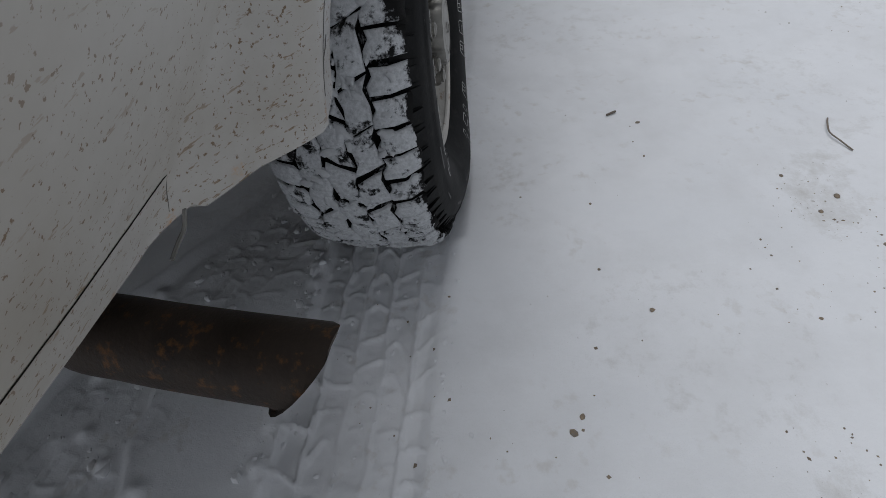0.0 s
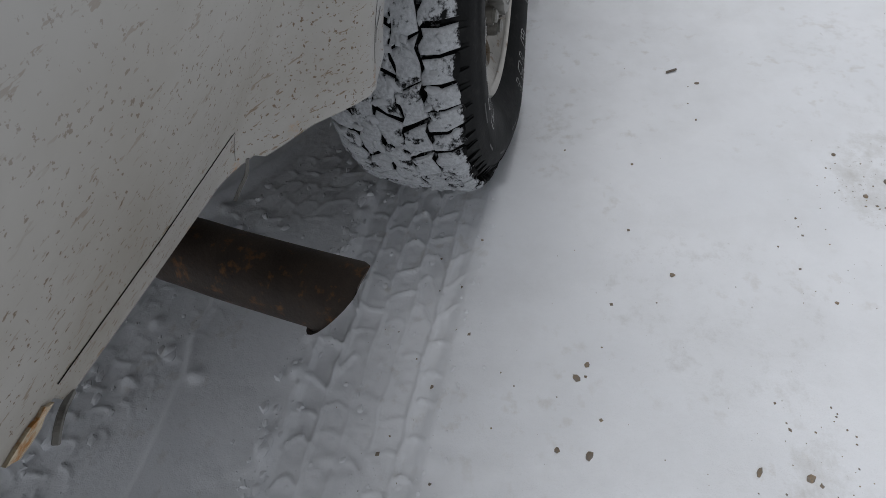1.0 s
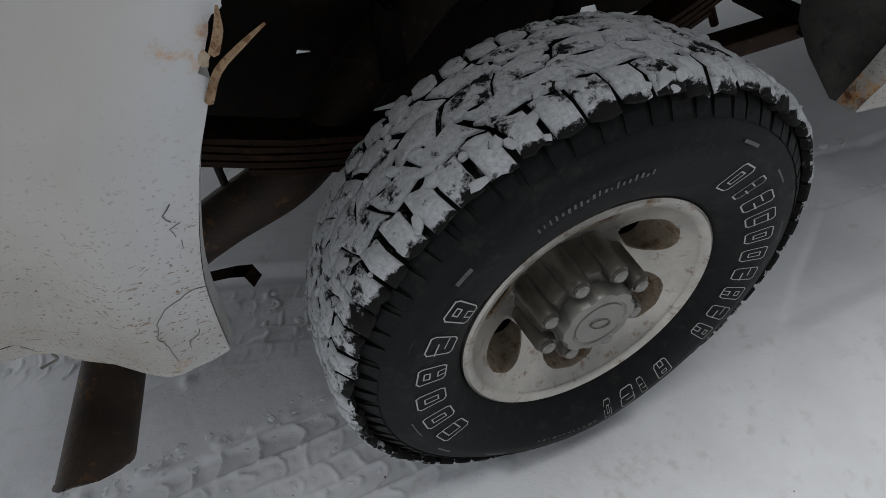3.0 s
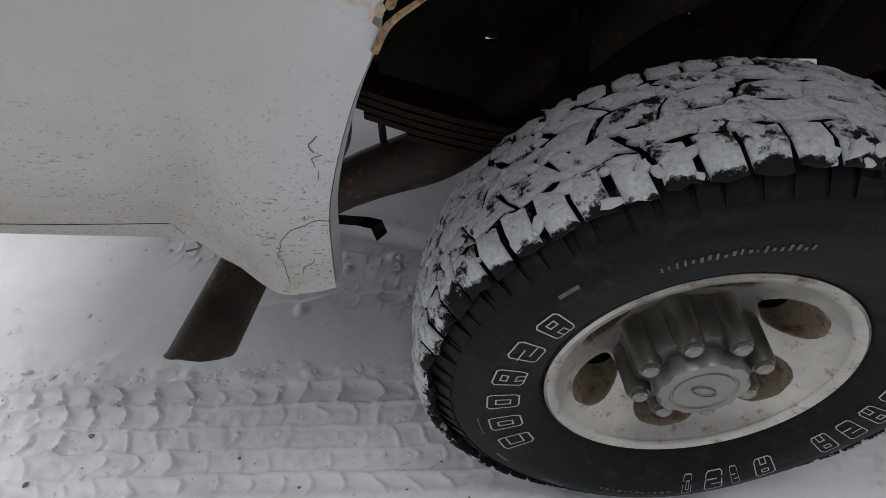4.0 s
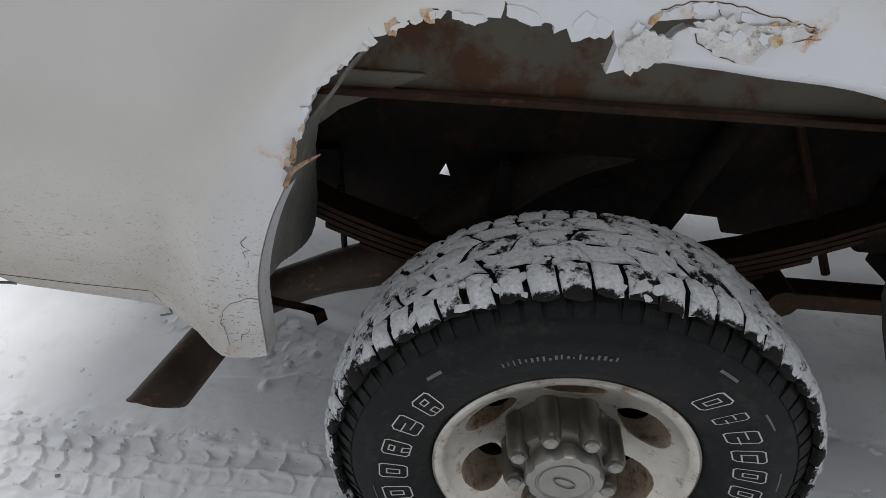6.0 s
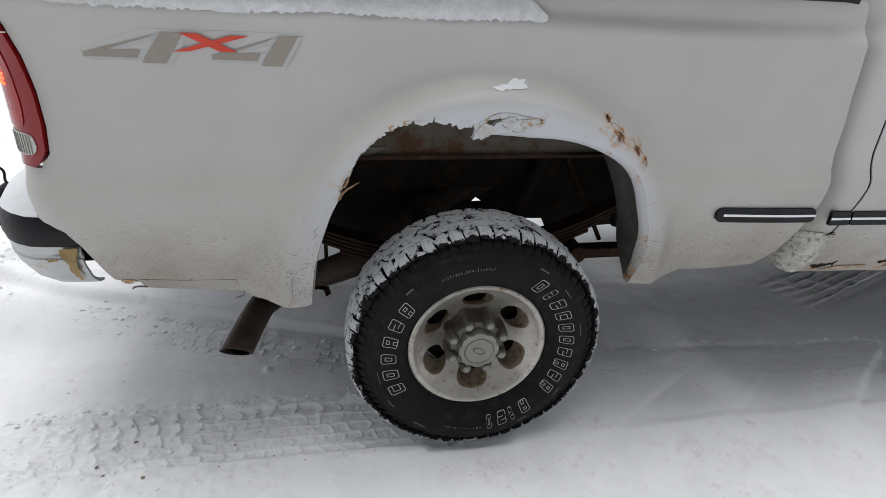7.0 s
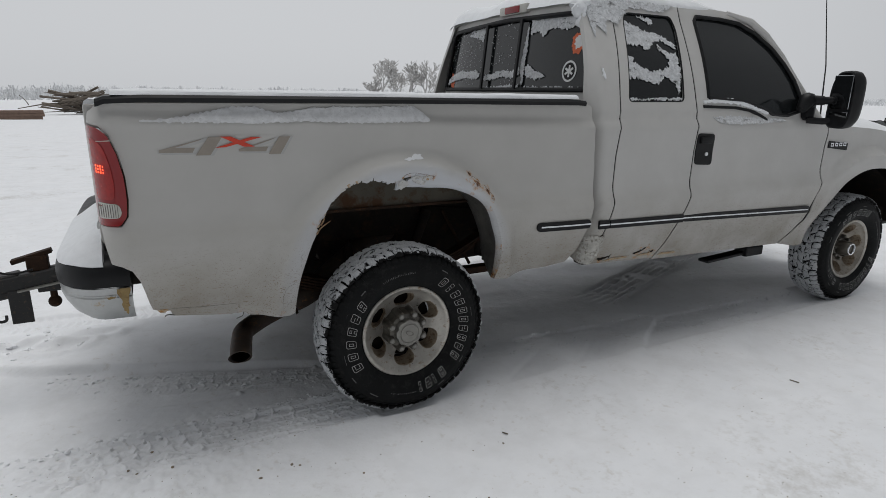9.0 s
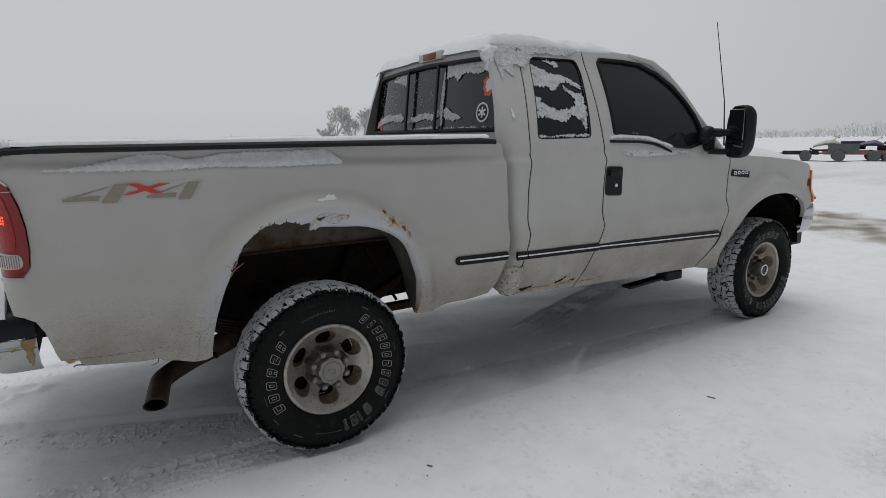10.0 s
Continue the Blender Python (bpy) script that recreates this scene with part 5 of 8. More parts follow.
def door_gap_a(z):
    return 0.61 + z * (1.8918 + z * (-2.349 + z * (1.268 - 0.2375 * z)))


def door_gap_b(z):
    return 1.0753 + z * (1.8517 + z * (-1.8866 + z * (0.8648 - 0.1434 * z)))


def door_gap_c(z):
    return float(np.interp(z, [0.5, 0.58, 0.66, 0.75, 0.9, 1.02, 1.26, 1.34], [2.85, 2.91, 2.97, 3.0, 2.995, 3.0, 3.025, 3.0]))


def run(f, z0, z1, shift=0.0, n=14):
    return [(f(z0 + (z1 - z0) * k / n) + shift, z0 + (z1 - z0) * k / n) for k in range(n + 1)]


ROOFEDGE = 1.985
cab = part("cab_corner", panel([(1.075, 0.60), (1.1, 0.57), (1.14, 0.565), *run(door_gap_a, 0.6, ROOFEDGE, -0.0065), (1.13, ROOFEDGE), (1.105, 1.8), (1.075, 1.5), (1.068, 1.36), (1.078, 1.1), (1.066, 0.93), (1.078, 0.8)], lambda x, z: (x, cab_side(x, z)[1] + 0.10 * max(0, (1.13 - x) / 0.065) ** 2, z), (), 0.022, (0.0, 0.03, 0)), CABPAINT, truck, "white cab corner beside the bed", True)
qwin = rounded([(1.29, 1.452), (1.7, 1.455), (1.785, 1.86), (1.775, 1.925), (1.43, 1.925), (1.395, 1.88)], 0.03, 5)
rear_door = part("rear_door", panel([*run(door_gap_a, 0.565, ROOFEDGE, 0.0025), *reversed(run(door_gap_b, 0.54, ROOFEDGE, -0.0065))], cab_side, [qwin], 0.035, (0, 0.03, 0), 0.02), CABPAINT, truck, "white half door rusting along its sill", True)
paint_rust(rear_door, [(1.22, 0.585, 0.05, 0.75), (1.35, 0.58, 0.07, 0.62), (1.5, 0.58, 0.1, 0.68), (1.56, 0.62, 0.06, 0.62), (1.62, 0.575, 0.08, 0.66)])
dwin = [(1.9, 1.476), (1.905, 1.51), (1.962, 1.915), (1.99, 1.943), (2.2, 1.94), (2.36, 1.925), (2.49, 1.87), (2.597, 1.785), (2.67, 1.69), (2.725, 1.59), (2.755, 1.48), (2.73, 1.405), (2.6, 1.376), (2.45, 1.385), (2.32, 1.43), (2.19, 1.46)]
door_outline = [*run(door_gap_b, 0.53, ROOFEDGE, 0.004), (2.05, 2.0), (2.28, 1.99), (2.43, 1.955), (2.55, 1.885), (2.65, 1.78), (2.74, 1.63), (2.8, 1.46), (2.85, 1.35), (2.95, 1.325), *reversed(run(door_gap_c, 0.5, 1.32, -0.008))]
front_door = part("front_door", panel(door_outline, cab_side, [dwin], 0.035, (0, 0.03, 0), 0.02), CABPAINT, truck, "white front door with a black handle", True)
# black strips just below the surface draw the shade of the door gaps
for gap, z0, z1, owner in ((door_gap_a, 0.6, 1.97, rear_door), (door_gap_b, 0.56, 1.97, front_door), (door_gap_c, 0.56, 1.3, front_door)):
    part("door_seal", panel([*run(gap, z0, z1, -0.009), *reversed(run(gap, z0, z1, 0.006))], lambda x, z: (x, cab_side(x, z)[1] + 0.0035, z), (), 0.03, (0, 0.004, 0)), BLACKPL, owner, "black strip standing for the shade in the door gap", True, Matrix())
paint_rust(front_door, [(1.78, 0.56, 0.05, 0.6)])
fender_arch = [(p.x, p.y) for p in curve_through([(3.02, 0.5, 0), (3.075, 0.64, 0), (3.165, 0.79, 0), (3.31, 0.915, 0), (3.47, 0.99, 0), (3.64, 1.005, 0), (3.84, 0.985, 0), (3.98, 0.92, 0), (4.06, 0.83, 0), (4.08, 0.78, 0)], 5)]
fender = part("front_fender", panel([*run(door_gap_c, 0.5, 1.32, 0.004), (3.2, 1.305), (3.5, 1.285), (3.85, 1.25), (4.08, 1.215), (4.15, 1.185), (4.19, 1.14), (4.205, 0.98), (4.2, 0.89), (4.13, 0.86), *reversed(fender_arch), (2.96, 0.485)], side, (), 0.035, (0, 0.03, 0), 0.02), CABPAINT, truck, "white front fender", True)
part("rocker", box((1.16, 0.165, 0.535), (2.95, 0.25, 0.64), 0.012), UNDER, truck)
part("far_cab_side", mirrored(panel([(1.08, 0.56), (2.9, 0.54), (3.0, 0.9), (2.95, 1.33), (2.78, 1.43), (2.62, 1.73), (2.4, 1.915), (2.0, 1.97), (1.13, ROOFEDGE), (1.07, 1.4)], cab_side, [qwin, dwin], 0.07, (0, 0.03, 0)), MID), CABPAINT, truck, "", True)
part("far_fender", mirrored(panel([(2.98, 0.53), (2.97, 1.32), (3.5, 1.265), (4.2, 1.15), (4.24, 0.89), *reversed(fender_arch)], side, (), 0.07, (0, 0.03, 0)), MID), CABPAINT, truck, "", True)


def pane(poly, name, parent, push=0.012):
    return part(name, panel(poly, lambda x, z: (x, cab_side(x, z)[1] + push, z), (), 0.06, (0, 0.004, 0)), GLASS, parent, "dark tinted glass", True, Matrix())


pane([(x + (x - 1.54) * 0.05, z + (z - 1.69) * 0.04) for x, z in qwin], "window_pane", rear_door)
pane([(x + (x - 2.2) * 0.03, z + (z - 1.66) * 0.05) for x, z in dwin], "window_pane", front_door)


def seal(poly, name, parent, r=0.008, off=0.0):
    pts = [cab_side(x, z) for x, z in dense(poly, 0.03)]
    pts = [(x, y + off, z) for x, y, z in pts]
    return part(name, tube([*pts, pts[0]], r, 6), BLACKPL, parent, "black rubber seal", True, Matrix())


seal(dwin, "window_seal", front_door, 0.011)
seal(qwin, "window_seal", rear_door, 0.005, 0.004)
belt = [(1.845, 1.438), (2.12, 1.431), (2.25, 1.414), (2.34, 1.385), (2.4, 1.358), (2.39, 1.348), (2.32, 1.374), (2.23, 1.4), (2.11, 1.416), (1.845, 1.422)]
part("belt_strip", panel(belt, lambda x, z: (x, cab_side(x, z)[1] - 0.006, z), (), 0.04, (0, 0.008, 0)), BLACKPL, front_door, "", True, Matrix())
handle = part("door_handle", panel(rounded([(1.783, 1.108), (1.922, 1.1), (1.926, 1.277), (1.787, 1.284)], 0.024), lambda x, z: (x, body_y(x, z) - 0.006, z), (), 0.03, (0, 0.012, 0)), BLACKPL, front_door, "black plastic door handle", True, Matrix())
part("handle_grip", box((1.805, body_y(1.85, 1.24) - 0.022, 1.225), (1.9, body_y(1.85, 1.24) - 0.004, 1.265), 0.007), BLACKPL, handle, "", True, Matrix())
part("lock", tube([(1.87, body_y(1.87, 1.165) - 0.012, 1.165), (1.87, body_y(1.87, 1.165) - 0.004, 1.165)], 0.011, 10), SNOWCAKE, handle, "lock packed with snow", False, Matrix())
moulding(1.1, door_gap_a(0.82) - 0.004, 0.816, 0.815, cab, (False, False))
moulding(door_gap_a(0.82) + 0.006, door_gap_b(0.82) - 0.004, 0.814, 0.8, rear_door, (False, False))
moulding(door_gap_b(0.82) + 0.006, 2.96, 0.799, 0.757, front_door, (False, True))
# dark jambs that show through the gaps
part("door_jamb", box((1.14, 0.1, 0.6), (1.22, 0.16, 1.4)), UNDER, truck)
part("door_jamb", box((1.68, 0.1, 0.6), (1.8, 0.16, 1.4)), UNDER, truck)
part("door_jamb", box((2.95, 0.1, 0.6), (3.09, 0.16, 1.3)), UNDER, truck)
# crumbling filler over the cab's lower corner
crust_poly = jagged([(1.08, 0.61), (1.1, 0.566), (1.15, 0.567), (1.172, 0.62), (1.182, 0.7), (1.18, 0.74), (1.15, 0.738), (1.13, 0.75), (1.09, 0.742), (1.082, 0.7), (1.08, 0.61)], 0.004, 61)[:-1]
part("filler_patch", panel(crust_poly, lambda x, z: (x, body_y(x, z) - 0.006 - 0.004 * noise.noise((x * 40, z * 40, 1)) + 0.10 * max(0, (1.13 - x) / 0.065) ** 2, z), (), 0.012, (0, 0.012, 0)), OLDFILLER, cab, "cracked grey filler patch", True, Matrix())
for poly in ([(1.19, 0.595), (1.25, 0.6), (1.29, 0.612), (1.28, 0.59), (1.21, 0.578)], [(1.46, 0.597), (1.52, 0.613), (1.55, 0.632), (1.53, 0.603), (1.48, 0.588)], [(1.585, 0.592), (1.63, 0.602), (1.62, 0.586)], [(1.15, 0.748), (1.172, 0.75), (1.165, 0.732)]):
    sheet(jagged([*poly, poly[0]], 0.004, int(poly[0][0] * 100))[:-1], "rust_hole", UNDER, 0.0015, rear_door, "hole rusted through the sill")
flap([(1.24, 0.57), (1.42, 0.572), (1.42, 0.584), (1.3, 0.586)], "rust_scale", FLAKE, 0.003, truck)
flap([(1.5, 0.57), (1.62, 0.57), (1.6, 0.585), (1.52, 0.583)], "rust_scale", FLAKE, 0.003, truck)
flap([(1.68, 0.556), (1.83, 0.55), (1.82, 0.567), (1.7, 0.57)], "rust_scale", FLAKE, 0.003, truck)

# badge on the fender: a black plate with plain light bars
badge = part("fender_badge", panel(rounded([(3.045, 1.165), (3.262, 1.142), (3.265, 1.19), (3.048, 1.212)], 0.006), lambda x, z: (x, body_y(x, z) - 0.006, z), (), 0.04, (0, 0.008, 0)), BLACKPL, fender, "black badge with light bars", True, Matrix())
for k in range(4):
    x = 3.065 + 0.047 * k
    part("badge_bar", panel([(x, 1.174), (x + 0.034, 1.172), (x + 0.034, 1.196), (x, 1.198)], lambda a, b: (a, body_y(a, b) - 0.009, b), [[(x + 0.008, 1.18), (x + 0.026, 1.179), (x + 0.026, 1.189), (x + 0.008, 1.19)]], 0.03, (0, 0.003, 0)), CHROME, badge, "", False, Matrix())

# roof, pillars, windscreen and bonnet
roof = bmesh.new()
secs = []
for x, zc, inset in ((1.12, 1.965, 0.02), (1.14, 2.0, 0.0), (1.22, 2.028, 0.0), (1.4, 2.043, 0.0), (1.75, 2.045, 0.0), (2.05, 2.04, 0.0), (2.32, 2.015, 0.01), (2.48, 1.965, 0.02), (2.6, 1.89, 0.03)):
    row = []
    edge = min(ROOFEDGE, zc - 0.03)
    for k in range(21):
        u = -1 + 2 * k / 20
        y0 = cab_side(x, edge)[1] + inset
        s = math.copysign(1 - (1 - abs(u)) ** 1.6, u)
        y = MID + s * (MID - y0)
        z = edge + (zc - edge) * (1 - abs(u) ** 3.2)
        row.append(roof.verts.new((x, y, z)))
    secs.append(row)
for a, b in zip(secs, secs[1:]):
    for k in range(20):
        roof.faces.new((a[k], a[k + 1], b[k + 1], b[k]))
bmesh.ops.recalc_face_normals(roof, faces=roof.faces)
part("roof", roof, CABPAINT, truck, "white cab roof", True)
REARX = lambda y, z: 1.065 + 0.11 * max(0.0, (z - 1.42)) + 0.05 * abs((y - MID) / 0.8) ** 4


def back(y, z):
    return (REARX(y, z), y, z)


wy0, wy1 = 0.235, 2 * MID - 0.235
rwin = rounded([(wy0 - 0.055, 1.51), (wy0 + 0.05, 1.855), (wy0 + 0.1, 1.91), (MID, 1.93), (wy1 - 0.1, 1.91), (wy1 - 0.05, 1.855), (wy1 + 0.055, 1.51)], 0.04, 4)
backwall = [(0.1, 0.62), (0.09, 1.36), (0.11, 1.44), (0.27, 1.83), (0.3, 1.95), (0.45, 1.985), (MID, 2.005), (2 * MID - 0.45, 1.985), (2 * MID - 0.3, 1.95), (2 * MID - 0.27, 1.83), (2 * MID - 0.11, 1.44), (2 * MID - 0.09, 1.36), (2 * MID - 0.1, 0.62)]
cab_back = part("cab_back", panel(backwall, back, [rwin], 0.05, (0.03, 0, 0)), CABPAINT, truck, "white back wall of the cab", True)
post = bmesh.new()
rows_ = []
for k in range(24):
    z = 1.36 + 0.61 * k / 23
    xe = float(np.interp(z, [1.36, 1.5, 1.8, 1.955], [1.068, 1.075, 1.105, 1.13])) + 0.004
    ya = cab_side(xe, z)[1] + 0.10 * max(0, (1.13 - xe) / 0.065) ** 2
    yb = float(np.interp(z, [1.36, 1.44, 1.83, 1.93, 1.965], [0.09, 0.11, 0.27, 0.3, 0.45])) + 0.02
    pa, pb = Vector((xe, ya + 0.002, z)), Vector((REARX(yb, z) - 0.001, yb, z))
    mid_ = (pa + pb) / 2 + Vector((-0.008, -0.006, 0))
    rows_.append([post.verts.new(p) for p in (pa, pa * 0.4 + mid_ * 0.6, mid_, mid_ * 0.6 + pb * 0.4, pb)])
for a, b in zip(rows_, rows_[1:]):
    for j in range(4):
        post.faces.new((a[j], a[j + 1], b[j + 1], b[j]))
part("cab_post", post, CABPAINT, truck, "", True)
rear_window = part("rear_window", panel([(y + (y - MID) * 0.02, z + (z - 1.68) * 0.03) for y, z in rwin], lambda y, z: (REARX(y, z) + 0.012, y, z), (), 0.08, (0.004, 0, 0)), GLASS, truck, "dark sliding rear window dusted with snow", True)
part("window_gasket", tube([(REARX(y, z) - 0.004, y, z) for y, z in dense(rwin + rwin[:1], 0.03)], 0.014, 8), BLACKPL, rear_window, "black rubber gasket", True, Matrix())
for y in (0.80, 1.2):
    part("window_divider", box((REARX(y, 1.48) - 0.002, y - 0.012, 1.515), (REARX(y, 1.48) + 0.012, y + 0.012, 1.92), 0.003, None, Matrix.Rotation(radians(6.3), 4, "Y")), BLACKPL, rear_window, "", False, Matrix())
brake_lamp = part("brake_lamp", box((1.095, 0.76, 1.955), (1.16, 1.06, 2.01), 0.014), CLEARLENS, truck, "high brake lamp with red and clear lenses", True)
part("red_lens", box((1.088, 0.83, 1.962), (1.13, 0.99, 2.003), 0.008), REDLENS, brake_lamp, "", True, Matrix())


def on_back(poly, name, material, lift, parent, label="", step=0.06):
    return part(name, panel(poly, lambda y, z: (REARX(y, z) + 0.012 - lift, y, z), (), step, (0.001, 0, 0)), material, parent, label, False, Matrix())


def ring(cy, cz, r, n=20, sq=1.0):
    return [(cy + r * math.cos(2 * math.pi * k / n), cz + r * sq * math.sin(2 * math.pi * k / n)) for k in range(n)]


sy, sz = 0.352, 1.61
on_back(ring(sy, sz, 0.052, 24, 1.1), "wheel_sticker", BLACKPL, 0.002, rear_window, "round black and white wheel sticker")
part("sticker_ring", panel(ring(sy, sz, 0.052, 24, 1.1), lambda y, z: (REARX(y, z) + 0.009, y, z), [ring(sy, sz, 0.042, 24, 1.1)], 0.03, (0.001, 0, 0)), WHITEST, rear_window, "", False, Matrix())
for k in range(3):
    a = radians(90 + 60 * k)
    c, s = math.cos(a), math.sin(a)
    on_back([(sy + 0.032 * c - 0.006 * s, sz + 0.032 * s + 0.006 * c), (sy - 0.032 * c - 0.006 * s, sz - 0.032 * s + 0.006 * c), (sy - 0.032 * c + 0.006 * s, sz - 0.032 * s - 0.006 * c), (sy + 0.032 * c + 0.006 * s, sz + 0.032 * s - 0.006 * c)], "sticker_spoke", WHITEST, 0.0035 + 0.0006 * k, rear_window)
on_back(jagged([(0.275, 1.745), (0.275, 1.80), (0.34, 1.81), (0.36, 1.79), (0.36, 1.74), (0.34, 1.70), (0.3, 1.70), (0.275, 1.745)], 0.005, 71)[:-1], "orange_sticker", ORANGE, 0.002, rear_window, "weathered orange sticker")
on_back(jagged([(0.285, 1.755), (0.29, 1.795), (0.335, 1.79), (0.342, 1.745), (0.32, 1.72), (0.285, 1.755)], 0.006, 72)[:-1], "sticker_centre", WHITEST, 0.003, rear_window)
on_back(jagged([(1.7, 1.52), (1.68, 1.61), (1.76, 1.63), (1.78, 1.54), (1.7, 1.52)], 0.008, 73)[:-1], "orange_sticker", ORANGE, 0.002, rear_window)

screen = bmesh.new()
q = [screen.verts.new(p) for p in ((2.58, 0.3, 1.9), (2.58, 1.74, 1.9), (3.05, 1.88, 1.36), (3.05, 0.14, 1.36))]
screen.faces.new(q)
bmesh.ops.solidify(screen, geom=screen.faces[:], thickness=0.006)
part("windscreen", screen, GLASS, truck, "dark windscreen")
for s in (0, 1):
    f = (lambda y: 2 * MID - y) if s else (lambda y: y)
    part("pillar", tube([(2.25, f(0.29), 1.98), (2.46, f(0.275), 1.94), (2.58, f(0.245), 1.86), (2.69, f(0.195), 1.735), (2.79, f(0.145), 1.59), (3.0, f(0.07), 1.34)], [0.01, 0.02, 0.024, 0.024, 0.025, 0.028], 10), CABPAINT, truck, "", True)
hood = bmesh.new()
secs = []
for x, zc in ((2.98, 1.385), (3.2, 1.41), (3.5, 1.4), (3.85, 1.365), (4.08, 1.315), (4.17, 1.26), (4.23, 1.175)):
    row = []
    zs = float(np.interp(x, [2.98, 3.2, 3.5, 3.85, 4.08, 4.17, 4.23], [1.322, 1.305, 1.285, 1.25, 1.215, 1.185, 1.14]))
    for k in range(17):
        u = -1 + 2 * k / 16
        y0 = body_y(x, zs) + 0.004
        row.append(hood.verts.new((x, MID + u * (MID - y0), zs + (zc - zs) * (1 - abs(u) ** 4) - 0.012 * math.exp(-((abs(u) - 0.55) / 0.08) ** 2))))
    secs.append(row)
for a, b in zip(secs, secs[1:]):
    for k in range(16):
        hood.faces.new((a[k], a[k + 1], b[k + 1], b[k]))
bmesh.ops.recalc_face_normals(hood, faces=hood.faces)
part("hood", hood, CABPAINT, truck, "white hood dusted with snow", True)
part("cab_floor", box((1.1, 0.25, 0.6), (2.95, 1.81, 0.66)), UNDER, truck)
part("firewall", box((3.03, 0.15, 0.66), (3.07, 1.88, 1.32)), UNDER, truck)
part("front_seat", box((1.75, 0.45, 0.75), (1.95, 1.6, 1.62), 0.06), BLACKPL, truck, "", True)
part("grille", box((4.19, 0.3, 0.88), (4.27, 1.74, 1.17), 0.02), BLACKPL, truck, "", True)
signal = part("turn_signal", panel(rounded([(4.14, 0.9), (4.235, 0.9), (4.21, 1.15), (4.165, 1.16)], 0.012), lambda x, z: (x, body_y(x, z) - 0.014, z), (), 0.03, (0, 0.03, 0)), AMBER, truck, "amber turn signal lens", True)
part("signal_bulb", tube([(4.22, body_y(4.22, 0.935) - 0.018, 0.92), (4.22, body_y(4.22, 0.935) - 0.018, 0.94)], 0.006, 8), AMBER, signal, "", False, Matrix())
part("fender_plate", panel(rounded([(4.1, 1.03), (4.16, 1.03), (4.16, 1.09), (4.1, 1.09)], 0.006), lambda x, z: (x, body_y(x, z) - 0.004, z), (), 0.03, (0, 0.006, 0)), BLACKPL, fender, "small dark badge", True, Matrix())
fb = bmesh.new()
secs = []
for k in range(9):
    a = radians(k * 90 / 8)
    secs.append((4.27 + 0.15 * math.sin(a), 0.05 + 0.2 * (1 - math.cos(a)), math.sin(a), -math.cos(a)))
secs = [(4.13, 0.05, 0, -1)] + secs + [(4.42, MID, 1, 0)]
secs = secs + [(x, 2 * MID - y, p, -q_) for x, y, p, q_ in secs[-2::-1]]
rings_ = [[fb.verts.new((x + p * d, y + q_ * d, z)) for d, z in ((-0.03, 0.885), (0.0, 0.875), (0.012, 0.84), (0.012, 0.74), (0.0, 0.67), (-0.04, 0.63))] for x, y, p, q_ in secs]
for a, b in zip(rings_, rings_[1:]):
    for i in range(5):
        fb.faces.new((a[i], a[i + 1], b[i + 1], b[i]))
bmesh.ops.recalc_face_normals(fb, faces=fb.faces)
bmesh.ops.solidify(fb, geom=fb.faces[:], thickness=0.006)
front_bumper = part("front_bumper", fb, BUMPCHROME, truck, "chrome front bumper", True)
# added dark panel covers the bright gap between front well and bumper
part("radiator_support", box((4.09, 0.1, 0.5), (4.12, 1.9, 0.97)), UNDER, truck)
part("air_dam", box((4.14, 0.11, 0.52), (4.3, 1.92, 0.66), 0.02), BLACKPL, truck, "", True)
well = bmesh.new()
rows_ = []
for k in range(15):
    a = radians(180 - k * 180 / 14)
    rows_.append([well.verts.new((3.56 + 0.545 * math.cos(a), 0.05 + 0.45 * j / 3, 0.56 + 0.46 * math.sin(a))) for j in range(4)])
for a, b in zip(rows_, rows_[1:]):
    for j in range(3):
        well.faces.new((a[j], b[j], b[j + 1], a[j + 1]))
bmesh.ops.solidify(well, geom=well.faces[:], thickness=0.006)
part("front_wheel_well", well, UNDER, truck, "", True)
part("step_bracket", box((2.3, 0.22, 0.405), (2.82, 0.3, 0.425), 0.006, None, Matrix.Rotation(radians(-3), 4, "Y")), BLACKPL, truck, "black bracket under the sill")
part("step_bracket", box((2.66, 0.2, 0.4), (2.84, 0.3, 0.47), 0.012), BLACKPL, truck)

# door mirror and aerial
mirror = empty("door_mirror", pose(2.75, 0.05, 1.4), "", "")
mirror.parent = truck
mirror.matrix_parent_inverse = truck.matrix_basis.inverted()
part("mirror_foot", tube(curve_through([(2.68, 0.0, 1.41), (2.73, 0.0, 1.47), (2.77, 0.02, 1.43), (2.75, -0.01, 1.36)]), [0.03 + 0.022 * math.sin(k * 0.17) for k in range(19)], 10), BLACKPL, mirror, "", True)
part("mirror_arm", tube(curve_through([(2.74, 0.0, 1.475), (2.8, -0.07, 1.47), (2.85, -0.13, 1.48)]), [0.03] * 6 + [0.024] * 6 + [0.022], 10), BLACKPL, mirror, "", True)
part("mirror_arm", tube(curve_through([(2.74, -0.01, 1.35), (2.8, -0.08, 1.345), (2.85, -0.13, 1.355)]), 0.021, 10), BLACKPL, mirror, "", True)
shell = bmesh.new()
mt = pose(2.85, -0.17, 1.475, 0, 0, -14)
rows_ = []
